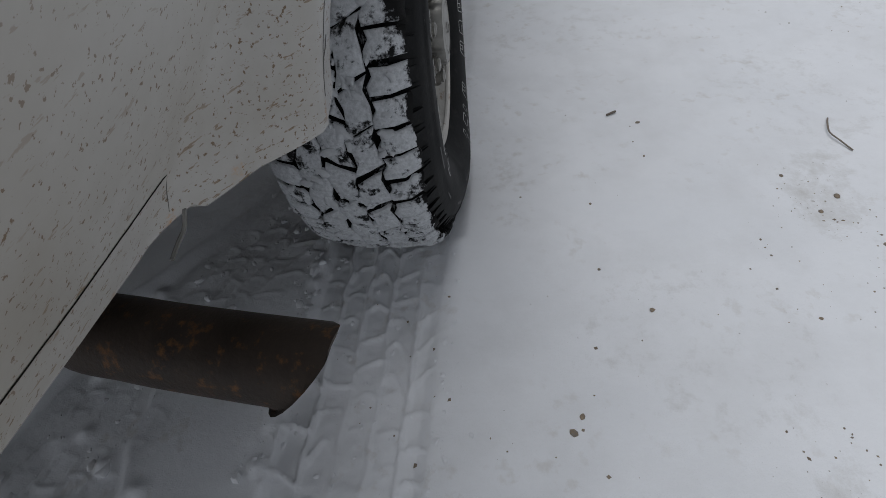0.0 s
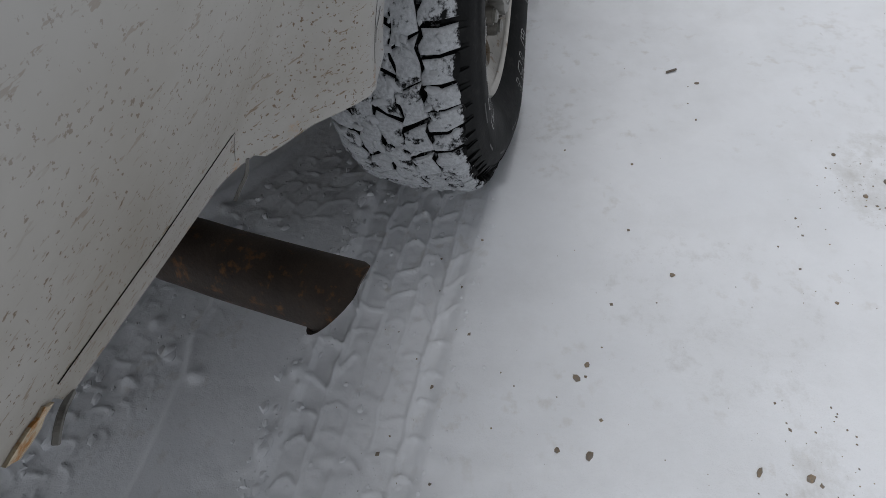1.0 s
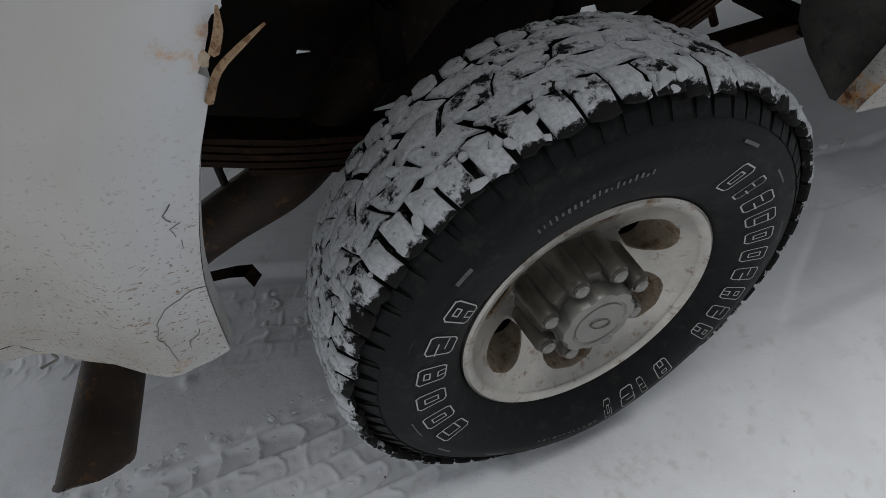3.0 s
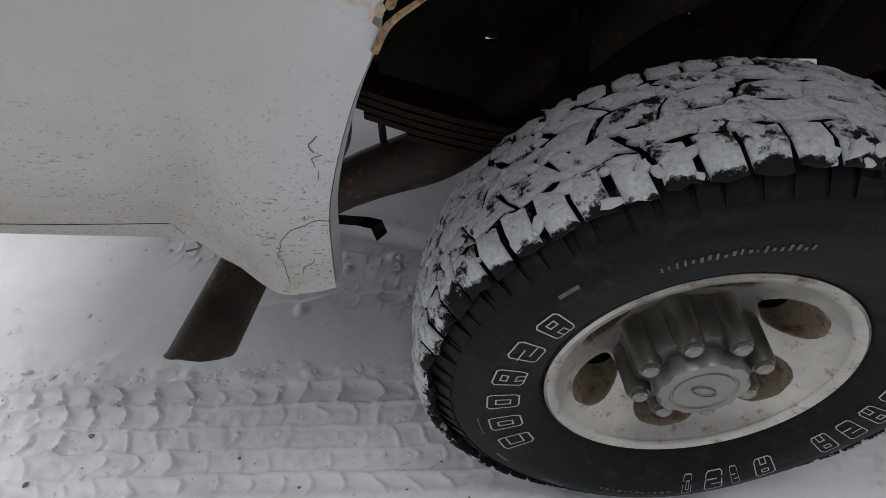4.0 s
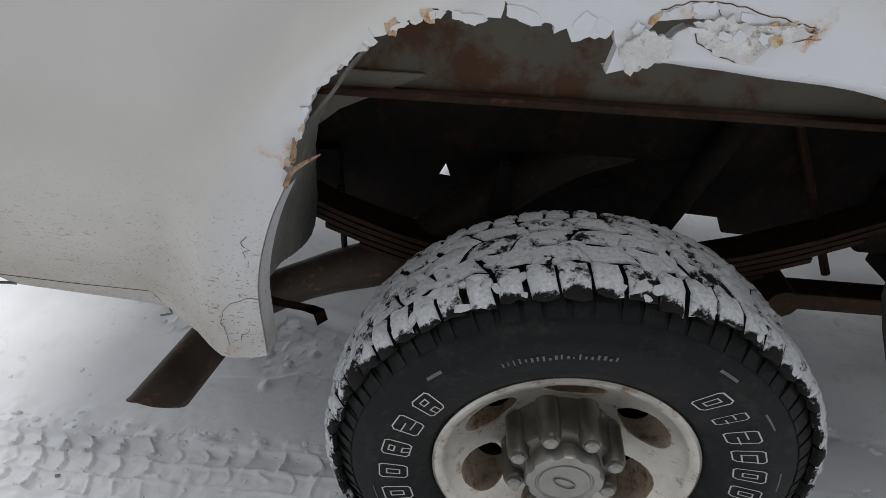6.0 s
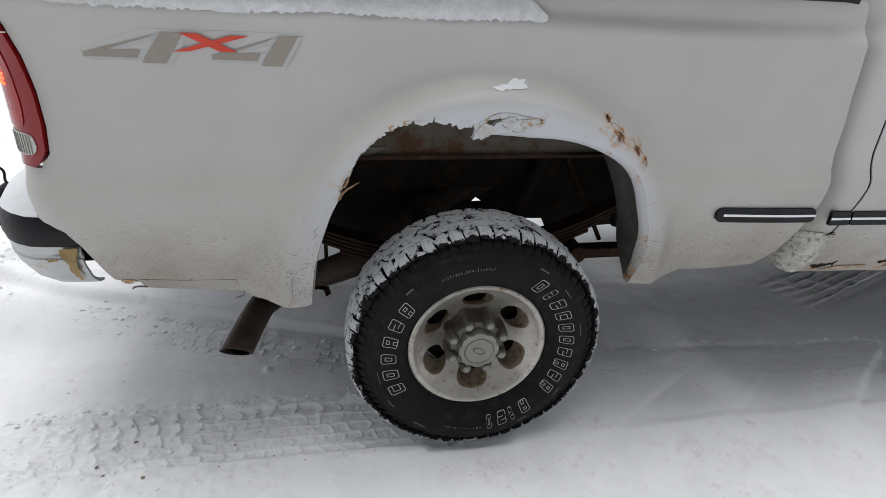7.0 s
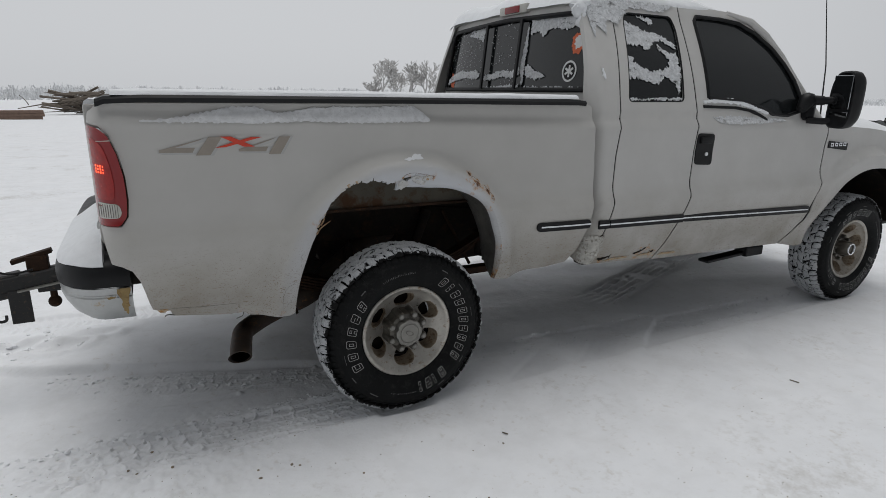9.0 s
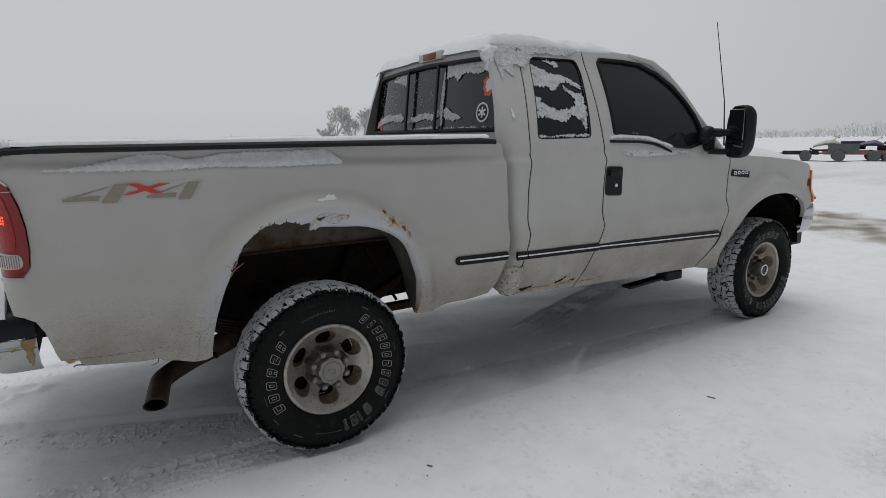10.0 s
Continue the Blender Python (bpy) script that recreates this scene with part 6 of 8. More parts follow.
for dx, f in ((-0.046, 0.86), (-0.052, 0.93), (-0.048, 0.98), (-0.02, 1.0), (0.015, 0.97), (0.04, 0.86), (0.056, 0.66), (0.062, 0.35)):
    row = []
    for k in range(40):
        a = 2 * math.pi * k / 40
        c, s_ = math.cos(a), math.sin(a)
        row.append(shell.verts.new(mt @ Vector((dx + 0.012 * s_, math.copysign(abs(c) ** 0.55, c) * (0.088 - 0.006 * s_) * f, math.copysign(abs(s_) ** 0.62, s_) * 0.172 * f))))
    rows_.append(row)
for a, b in zip(rows_, rows_[1:]):
    for k in range(40):
        shell.faces.new((a[k], a[(k + 1) % 40], b[(k + 1) % 40], b[k]))
shell.faces.new(rows_[0][::-1])
shell.faces.new(rows_[-1])
bmesh.ops.recalc_face_normals(shell, faces=shell.faces)
part("mirror_shell", shell, BLACKPL, mirror, "black towing mirror", True)
for z0, z1 in ((1.42, 1.62), (1.335, 1.405)):
    g = bmesh.new()
    bmesh.ops.create_cube(g, size=1, matrix=mt @ Matrix.Translation((-0.05, 0, (z0 + z1) / 2 - 1.475)) @ Matrix.Diagonal((0.006, 0.13, z1 - z0, 1)))
    bmesh.ops.bevel(g, geom=g.edges[:], offset=0.0028, segments=1, affect="EDGES")
    part("mirror_glass", g, shader("mirror", (0.3, 0.31, 0.32), 0.04, 1.0)[0], mirror, "mirror glass")
part("aerial", tube([(3.26, 0.22, 1.3), (3.26, 0.22, 1.38), (3.225, 0.22, 1.7), (3.1, 0.24, 2.25)], [0.012, 0.006, 0.004, 0.0025], 8), BLACKIRON, truck, "thin whip aerial")
part("far_mirror", box((2.76, 2 * MID + 0.1, 1.3), (2.86, 2 * MID + 0.3, 1.62), 0.04), BLACKPL, truck, "", True)


# ---- wheels ----
def tread_surface(a, t, lift=0.0):
    """A point of the tread at angle a and distance t across it from the outer shoulder."""
    t2 = min(t, 0.267 - t)
    r = float(np.interp(t2, [-0.02, 0.0, 0.012, 0.03, 0.045, 0.1335], [0.362, 0.379, 0.387, 0.391, 0.392, 0.394]))
    y = float(np.interp(t2, [-0.02, 0.0, 0.012, 0.03, 0.1335], [0.004, 0.01, 0.017, 0.034, 0.1375]))
    r -= 0.015 * max(0.0, (t - 0.1) / 0.167) ** 2
    nr = float(np.interp(t2, [0.0, 0.035], [0.45, 1.0]))
    ny = -math.sqrt(max(0.0, 1 - nr * nr))
    r, y = r + lift * nr, y + lift * ny
    if t > 0.1335:
        y = 0.275 - y
    y = y * 0.85 + 0.001
    return Vector((r * math.cos(a), y, r * math.sin(a)))


ROWS_T = (0.0, 0.06, 0.108, 0.158, 0.206, 0.267)
PITCHES = (58, 36, 34, 36, 58)


def row_edge(row, u):
    """The zigzag groove between two rows of blocks."""
    if row in (0, 5):
        return ROWS_T[row]
    w = (u + 0.21 * row) % 1.0
    return ROWS_T[row] + 0.0075 * (abs(w - 0.5) * 4 - 1)


def tread_block(row, k, rnd2):
    """One tread block with bevelled, uneven edges and a hollowed top."""
    off = (0.0, 0.42, 0.1, 0.55, 0.2)[row]
    lean = (0.1, 0.35, -0.3, 0.35, -0.1)[row]
    u0, u1 = k + off + rnd2.uniform(-0.06, 0.06), k + 1 + off + rnd2.uniform(-0.06, 0.06)
    gap_u, gap_t = (0.04, 0.0019) if 0 < row < 4 else (0.075, 0.0022)
    outer = rnd2.uniform(-0.01, 0.002) if row == 0 else 0.0
    pts = []
    for f in (0.0, 0.3, 0.62, 1.0):
        u = u0 + gap_u + (u1 - u0 - 2 * gap_u) * f
        t = row_edge(row, u) + gap_t + (outer + rnd2.uniform(-0.004, 0.004) if row == 0 else rnd2.uniform(-0.001, 0.001))
        pts.append((u - lean * 0.5, t))
    pts.append((u1 - gap_u + rnd2.uniform(-0.05, 0.05), 0.5 * (ROWS_T[row] + ROWS_T[row + 1])))
    for f in (1.0, 0.66, 0.3, 0.0):
        u = u0 + gap_u + (u1 - u0 - 2 * gap_u) * f
        t = row_edge(row + 1, u + lean * 0.5) - gap_t - (0.002 if row == 4 else 0) + rnd2.uniform(-0.001, 0.001)
        pts.append((u + lean * 0.5, t))
    pts.append((u0 + gap_u + rnd2.uniform(-0.05, 0.05), 0.5 * (ROWS_T[row] + ROWS_T[row + 1])))
    n = len(pts)
    cu, ct = sum(p[0] for p in pts) / n, sum(p[1] for p in pts) / n
    ang = lambda u: 2 * math.pi * u / PITCHES[row]
    h = 0.0115 + rnd2.uniform(-0.0012, 0.0012)
    vs = [tread_surface(ang(u), t, -0.003) for u, t in pts]
    vs += [tread_surface(ang(u), t, h * 0.7) for u, t in pts]
    vs += [tread_surface(ang(cu + (u - cu) * 0.9), ct + (t - ct) * 0.9, h) for u, t in pts]
    vs += [tread_surface(ang(cu + (u - cu) * 0.4), ct + (t - ct) * 0.4, h + rnd2.uniform(-0.001, 0.002)) for u, t in pts]
    vs.append(tread_surface(ang(cu), ct, h + rnd2.uniform(-0.001, 0.0025)))
    fs = []
    for q3 in range(3):
        fs += [(q3 * n + i, q3 * n + (i + 1) % n, (q3 + 1) * n + (i + 1) % n, (q3 + 1) * n + i) for i in range(n)]
    fs += [(3 * n + i, 3 * n + (i + 1) % n, 4 * n) for i in range(n)]
    return vs, fs


TREAD_MESHES = []
_r = random.Random(77)
for _row in range(5):
    for _k in range(PITCHES[_row]):
        _bm = bmesh.new()
        _v, _f = tread_block(_row, _k, _r)
        _vs = [_bm.verts.new(q) for q in _v]
        for _i in _f:
            _bm.faces.new([_vs[j] for j in _i])
        bmesh.ops.recalc_face_normals(_bm, faces=_bm.faces)
        _me = bpy.data.meshes.new("tread_block")
        _bm.to_mesh(_me)
        _bm.free()
        _me.polygons.foreach_set("use_smooth", [True] * len(_me.polygons))
        _me.set_sharp_from_angle(angle=radians(55))
        _me.materials.append(TREAD)
        _me.materials.append(GROOVE)
        for _p in list(_me.polygons)[:10]:
            _p.material_index = 1
        TREAD_MESHES.append(_me)
TYRE_R, TYRE_W = 0.389, 0.236
TYRE = [(0.214, 0.024), (0.222, 0.014), (0.235, 0.003), (0.255, -0.009), (0.28, -0.016), (0.305, -0.018), (0.322, -0.0165), (0.326, -0.0135), (0.338, -0.012), (0.352, -0.004), (0.364, 0.006), (0.375, 0.02), (TYRE_R - 0.003, 0.036), (TYRE_R, 0.07), (TYRE_R + 0.002, TYRE_W / 2)]
TYRE = TYRE + [(r - (0.012 if r > 0.36 else 0), TYRE_W - y) for r, y in TYRE[-2::-1]]


def arc_plate(r0, r1, a0, a1, y, name, material, parent, n=4, lift=0.002, holes=None):
    """A small raised mark on the tyre's wall between two radii and two angles (degrees)."""
    bm = bmesh.new()
    rows2 = []
    for k in range(n + 1):
        a = radians(a0 + (a1 - a0) * k / n)
        rows2.append([bm.verts.new((r * math.cos(a), np.interp(r, [p[0] for p in TYRE[:13]], [p[1] for p in TYRE[:13]]) - lift, r * math.sin(a))) for r in (r0, r1)])
    for a, b in zip(rows2, rows2[1:]):
        bm.faces.new((a[0], a[1], b[1], b[0]))
    return part(name, bm, material, parent, "", False, Matrix())


def letter_frame(parent, ang, width, kind):
    """A raised outlined character slot, drawn as a plain slanting ring with a bar."""
    bm = bmesh.new()

    def pt(u, v):
        a = radians(ang - (u + 0.22 * (v - 0.5)) * width)
        r = 0.262 + 0.046 * v
        return bm.verts.new((r * math.cos(a), np.interp(r, [p[0] for p in TYRE[:13]], [p[1] for p in TYRE[:13]]) - 0.0022, r * math.sin(a)))

    def stroke(line, w=0.025):
        for (u0, v0), (u1, v1) in zip(line, line[1:]):
            d = math.hypot(u1 - u0, v1 - v0)
            ox, oz = -(v1 - v0) / d * w, (u1 - u0) / d * w
            ex, ez = (u1 - u0) / d * w * 0.8, (v1 - v0) / d * w * 0.8
            bm.faces.new([pt(u0 - ex + ox, v0 - ez + oz), pt(u1 + ex + ox, v1 + ez + oz), pt(u1 + ex - ox, v1 + ez - oz), pt(u0 - ex - ox, v0 - ez - oz)])

    outer = [(-0.4, 0.1), (-0.3, 0), (0.3, 0), (0.4, 0.12), (0.4, 0.88), (0.3, 1), (-0.3, 1), (-0.4, 0.9), (-0.4, 0.1)]
    stroke(outer)
    if kind == 0:
        stroke([(-0.13, 0.27), (0.13, 0.27), (0.13, 0.73), (-0.13, 0.73), (-0.13, 0.27)])
    elif kind == 1:
        stroke([(-0.13, 0.27), (0.4, 0.27)])
        stroke([(-0.13, 0.27), (-0.13, 0.73), (0.4, 0.73)])
    elif kind == 2:
        stroke([(-0.14, 0.58), (0.14, 0.58), (0.14, 0.78), (-0.14, 0.78), (-0.14, 0.58)])
        stroke([(-0.12, 0.0), (-0.12, 0.3), (0.14, 0.3), (0.14, 0.0)])
    else:
        stroke([(-0.1, 0.36), (0.4, 0.36)])
        stroke([(-0.4, 0.64), (0.1, 0.64)])
    bmesh.ops.recalc_face_normals(bm, faces=bm.faces)
    return part("wall_mark", bm, LETTER, parent, "", False, Matrix())


def alloy_face(r0=0.098, r1=0.205):
    """The wheel's disc with six openings between its spokes."""
    def dish(x, z):
        r = math.hypot(x, z)
        return (x, float(np.interp(r, [0.0, 0.098, 0.12, 0.15, 0.18, 0.2, 0.206], [0.09, 0.088, 0.08, 0.06, 0.038, 0.022, 0.014])), z)
    holes = []
    for k in range(6):
        mid = radians(90 + 60 * k)
        pts = []
        for r, da in ((0.114, -14), (0.135, -19.5), (0.162, -20), (0.181, -13), (0.187, 0), (0.181, 13), (0.162, 20), (0.135, 19.5), (0.114, 14)):
            a = mid + radians(da)
            pts.append((r * math.cos(a), r * math.sin(a)))
        holes.append(rounded(pts, 0.012, 2))
    return panel(ring(0, 0, r1, 60), dish, holes, 0.012, (0, 0.004, 0), None, False), holes, dish


ALLOYMESH, HOLES, DISH = alloy_face()


def slump(ob, down):
    """The tyre's wall bulges where the load flattens it; down is the direction of the ground in degrees."""
    for v in ob.data.vertices:
        rr = math.hypot(v.co.x, v.co.z)
        diff = (math.degrees(math.atan2(v.co.z, v.co.x)) - down + 180) % 360 - 180
        if abs(v.co.y - 0.11) > 0.01:
            v.co.y -= math.copysign(0.014, 0.11 - v.co.y) * math.exp(-((diff / 34) ** 2)) * smoothstep(0.225, 0.3, rr) * (1 - smoothstep(0.36, 0.386, rr))


def packed_snow(parent, count, seed):
    """Lumps of snow bridging the grooves of the tread."""
    r = random.Random(seed)
    vs, fs = [], []
    for _ in range(count):
        a, t = r.uniform(0, 2 * math.pi), r.uniform(0.004, 0.262)
        size, tall, n = r.uniform(0.003, 0.0105), r.uniform(0.0015, 0.0045), 8
        long, turn_ = r.uniform(1.0, 2.2), r.uniform(0, math.pi)
        lift = r.uniform(0.0085, 0.0115)
        k0 = len(vs)
        wob = [r.uniform(0.65, 1.25) for _ in range(n)]
        for f, h in ((1.0, -0.003), (0.85, tall * 0.5), (0.45, tall)):
            for k in range(n):
                q = 2 * math.pi * k / n
                u, w = size * long * f * wob[k] * math.cos(q), size * f * wob[k] * math.sin(q)
                du, dw = u * math.cos(turn_) - w * math.sin(turn_), u * math.sin(turn_) + w * math.cos(turn_)
                vs.append(tread_surface(a + du / 0.395, min(0.267, max(0.0, t + dw)), lift + h))
        vs.append(tread_surface(a, t, lift + tall * 1.1))
        for ring_ in range(2):
            fs += [(k0 + ring_ * n + k, k0 + ring_ * n + (k + 1) % n, k0 + (ring_ + 1) * n + (k + 1) % n, k0 + (ring_ + 1) * n + k) for k in range(n)]
        fs += [(k0 + 2 * n + k, k0 + 2 * n + (k + 1) % n, k0 + 3 * n) for k in range(n)]
    ob = part("packed_snow", (vs, fs), TREADSNOW, parent, "snow packed into the tread", True, Matrix())
    return tagged(ob, "snow packed into the tread", kind="stuff")


def build_wheel(at, full=True, covered=True, down=-90):
    """Wheel with its tyre; the outer face looks towards -y."""
    rim = part("wheel", ALLOYMESH, ALLOY if covered else FRONTALLOY, truck, "stained six-spoke alloy wheel with a white-lettered snow-packed tyre", True, truck.matrix_basis.inverted() @ at)
    lip = revolve([(0.203, 0.016), (0.208, 0.011), (0.218, 0.008), (0.2225, 0.011), (0.2225, 0.02), (0.214, 0.03)], 96)
    part("rim_lip", lip, ALLOY, rim, "chipped bright rim lip", True, Matrix())
    if full:
        for hpoly in HOLES:
            bm = bmesh.new()
            mx, mz = sum(p[0] for p in hpoly) / len(hpoly), sum(p[1] for p in hpoly) / len(hpoly)
            mid = math.atan2(mz, mx)
            rings3 = [[bm.verts.new(DISH(x, z)) for x, z in hpoly], [bm.verts.new((mx + (x - mx) * 0.955, DISH(x, z)[1] + 0.003, mz + (z - mz) * 0.955)) for x, z in hpoly]]
            for pull, turn_, deep in ((0.95, 0.95, 0.35), (0.87, 0.91, 0.75), (0.8, 0.88, 1.0)):
                row = []
                for x, z in hpoly:
                    rr, aa = math.hypot(x, z), (math.atan2(z, x) - mid + math.pi) % (2 * math.pi) - math.pi
                    r2, a2, y0 = 0.104 + (rr - 0.104) * pull, mid + aa * turn_, DISH(x, z)[1]
                    row.append(bm.verts.new((r2 * math.cos(a2), y0 + (0.112 - y0) * deep, r2 * math.sin(a2))))
                rings3.append(row)
            for p, q2 in zip(rings3, rings3[1:]):
                for i in range(len(p)):
                    j = (i + 1) % len(p)
                    bm.faces.new((p[i], q2[i], q2[j], p[j]))
            part("window_wall", bm, ALLOYDIRT, rim, "brake-dust brown spoke sides", True, Matrix())
    barrel = revolve([(0.2, 0.03), (0.195, 0.09), (0.19, 0.17), (0.205, 0.21)], 48)
    part("barrel", barrel, UNDER, rim, "", True, Matrix())
    drum = revolve([(0.17, 0.2), (0.17, 0.145), (0.06, 0.14), (0.001, 0.14)], 40)
    part("brake_disc", drum, UNDER, rim, "dark brake behind the spokes", True, Matrix())
    if covered:
        hub = revolve([(0.1, 0.095), (0.092, 0.08), (0.088, 0.03), (0.084, 0.022), (0.06, 0.016), (0.05, 0.016)], 64)
        part("hub_drum", hub, LUGGREY, rim, "dull metal hub", True, Matrix())
        for k in range(8):
            a = radians(22.5 + 45 * k)
            c, s = 0.086 * math.cos(a), 0.086 * math.sin(a)
            lug = tube([(c, 0.095, s), (c, 0.012, s), (c, 0.006, s)], [0.0225, 0.0185, 0.0155], 16)
            nut = part("lug_cover", lug, LUGGREY, rim, "", True, Matrix())
            part_n = tube([(c, 0.008, s), (c, 0.001, s), (c, -0.002, s)], [0.0125, 0.0125, 0.008], 12)
            part("lug_nut", part_n, CAPGREY, rim, "", False, Matrix())
        cap = bmesh.new()
        prof = [(1.0, 0.02), (1.0, -0.004), (0.96, -0.010), (0.74, -0.012), (0.70, -0.009), (0.66, -0.009), (0.64, -0.0115), (0.0, -0.0125)]
        rings2 = []
        for f, y in prof[:-1]:
            rings2.append([cap.verts.new((f * rr * math.cos(a), y, f * rr * math.sin(a))) for a, rr in ((2 * math.pi * k / 64, 0.066 - (0.005 * max(0, math.cos(8 * 2 * math.pi * k / 64 - math.pi)) if f > 0.9 else 0)) for k in range(64))])
        for a, b in zip(rings2, rings2[1:]):
            for k in range(64):
                cap.faces.new((a[k], a[(k + 1) % 64], b[(k + 1) % 64], b[k]))
        cap.faces.new(rings2[-1])
        bmesh.ops.recalc_face_normals(cap, faces=cap.faces)
        part("centre_cap", cap, CAPGREY, rim, "scalloped grey centre cap", True, Matrix())
        oval = [bm_ for bm_ in ring(0, 0, 0.021, 24, 0.5)]
        cr, sr = math.cos(radians(25)), math.sin(radians(25))
        oo = [(x * cr + z * sr, -x * sr + z * cr) for x, z in oval]
        part("cap_oval", panel(oo, lambda x, z: (x, -0.0136, z), [[(x * 0.86, z * 0.86) for x, z in oo]], 0.02, (0, 0.001, 0)), LUGGREY, rim, "", False, Matrix())
    else:
        hub = revolve([(0.1, 0.095), (0.075, 0.085), (0.055, 0.08), (0.052, 0.01), (0.046, 0.002), (0.032, 0.0), (0.03, 0.006), (0.001, 0.006)], 40)
        part("locking_hub", hub, LUGGREY, rim, "bare metal locking hub", True, Matrix())
        part("hub_ring", revolve([(0.046, 0.0), (0.044, -0.006), (0.036, -0.006), (0.034, 0.0)], 40), CHROME, rim, "", True, Matrix())
        for k in range(8):
            a = radians(22.5 + 45 * k)
            c, s = 0.085 * math.cos(a), 0.085 * math.sin(a)
            part("lug_nut", tube([(c, 0.095, s), (c, 0.062, s), (c, 0.056, s)], [0.014, 0.013, 0.009], 6), LUGGREY, rim, "", False, Matrix())
    tyre = revolve(TYRE, 120)
    tyre_ob = part("tyre", tyre, RUBBER, rim, "black tyre with white outlined lettering", True, Matrix())
    tyre_ob.data.materials.append(GROOVE)
    for p in tyre_ob.data.polygons:
        if math.hypot(p.center.x, p.center.z) > 0.376:
            p.material_index = 1
    if not full:
        return rim
    r = random.Random(int(at.translation.x * 10) + 3)
    kinds = {"a": (1, 0, 0, 2, 3, 2), "b": (0, 3, 3, 1, 0, 0, 3, 2, 3, 2), "c": (2,)}
    for k, kd in enumerate(kinds["a"]):
        letter_frame(rim, 205 - k * 12.2, 8.6, kd)
    for k, kd in enumerate(kinds["b"]):
        letter_frame(rim, 53 - k * 9.6, 7.0 if k != 1 else 4.0, kd)
    for ang, kd, wd in ((-54, 2, 7.5), (-64, 3, 3.0), (-71, 3, 7.0), (-80, 0, 3.6)):
        letter_frame(rim, ang, wd, kd)
    for ang, ln, rad in ((158, 7, 0.327), (193, 9, 0.325), (213, 6, 0.33), (134, 5, 0.322), (57, 6, 0.332), (36, 7, 0.328), (10, 8, 0.33), (-12, 6, 0.328), (-34, 6, 0.332), (236, 8, 0.33), (300, 6, 0.33)):
        arc_plate(rad - 0.0024, rad + 0.0024, ang - ln / 2, ang + ln / 2, 0, "scuff", DIMMARK, rim, 3)
    for k in range(20):
        a = 116 - k * 1.6
        arc_plate(0.292 + r.uniform(-0.003, 0.0), 0.295 + r.uniform(0.0, 0.006), a - r.uniform(0.3, 0.8), a, 0, "small_mark", DIMMARK, rim, 1)
    for k in range(12):
        a = 250 + k * 2.1
        arc_plate(0.296, 0.298 + r.uniform(0, 0.004), a, a + r.uniform(0.5, 1.4), 0, "small_mark", DIMMARK, rim, 1)
    # shoulder ribs on the wall
    ribs = bmesh.new()
    for k in range(72):
        a = 2 * math.pi * (k + r.uniform(-0.08, 0.08)) / 72
        w = 0.011 if k % 2 else 0.014
        tang = Vector((-math.sin(a), 0, math.cos(a)))
        rad = Vector((math.cos(a), 0, math.sin(a)))
        vs = [ribs.verts.new(rad * rr + tang * t * w + Vector((0, y, 0))) for rr, y, t in ((0.352, -0.006, -1), (0.352, -0.006, 1), (0.37, 0.007, 1), (0.386, 0.026, 1), (0.386, 0.026, -1), (0.37, 0.007, -1))]
        ribs.faces.new(vs)
        vb = [ribs.verts.new(v.co + Vector((0, 0.02, 0)) - rad * 0.004) for v in vs]
        for i in range(6):
            j = (i + 1) % 6
            ribs.faces.new((vs[j], vs[i], vb[i], vb[j]))
    tagged(part("shoulder_ribs", ribs, RUBBER, rim, "", False, Matrix()), kind="stuff")
    # tread: five rows of blocks
    for me in TREAD_MESHES:
        new("tread_block", me).parent = rim
    packed_snow(rim, 620, 5)
    for ob in rim.children:
        if ob.name.split(".")[0] in ("tyre", "wall_mark", "scuff", "small_mark", "shoulder_ribs"):
            slump(ob, down)
    # under load the tyre spreads fore and aft
    lean = Matrix.Rotation(radians(down + 90), 4, "Y")
    squash = lean.inverted() @ Matrix.Diagonal((1.02, 1, 1, 1)) @ lean
    for ob in rim.children:
        if ob.name.split(".")[0] in ("tyre", "tread_block", "packed_snow", "shoulder_ribs"):
            ob.matrix_basis = squash @ ob.matrix_basis
    return rim


build_wheel(pose(0, 0, 0.398))
build_wheel(pose(3.602, 0.02, 0.398, 0, 75, 0), True, False, -15)
build_wheel(pose(0, 2 * MID, 0.398, 0, 0, 180), False)
build_wheel(pose(3.602, 2 * MID - 0.02, 0.398, 0, 0, 180), False)


# ---- snow lying on the truck ----
def snow_slab(poly, place, name, label, step=0.02, depth=(0, 0.006, 0), material=None):
    return tagged(part(name, panel(poly, place, (), step, depth), material or SNOWCAKE, None, "", True), label, "snow", "", "stuff")


shelf = [(x, z - 0.014 * (x + 0.62)) for x, z in jagged([(-1.02, 1.372), (-0.92, 1.38), (-0.85, 1.392), (-0.8, 1.403), (-0.7, 1.424), (-0.62, 1.426), (-0.55, 1.404), (-0.47, 1.41), (-0.4, 1.426), (-0.2, 1.43), (0.05, 1.437)], 0.0035, 81) + [(0.09, 1.411), (0.12, 1.385)] + jagged([(0.12, 1.372), (-0.2, 1.366), (-0.42, 1.372), (-0.6, 1.364), (-0.85, 1.366), (-1.02, 1.368)], 0.003, 82)]


def shelf_place(x, z):
    """Snow heaped on the crease, fattest at its foot and lumpy."""
    fat = 0.004 + 0.011 * smoothstep(1.435, 1.38, z) * smoothstep(1.362, 1.38, z) * smoothstep(-1.02, -0.7, x)
    return (x, body_y(x, z) - fat - 0.005 * noise.noise((x * 11, z * 22, 3)) - 0.003 * noise.noise((x * 38, z * 60, 7)), z)


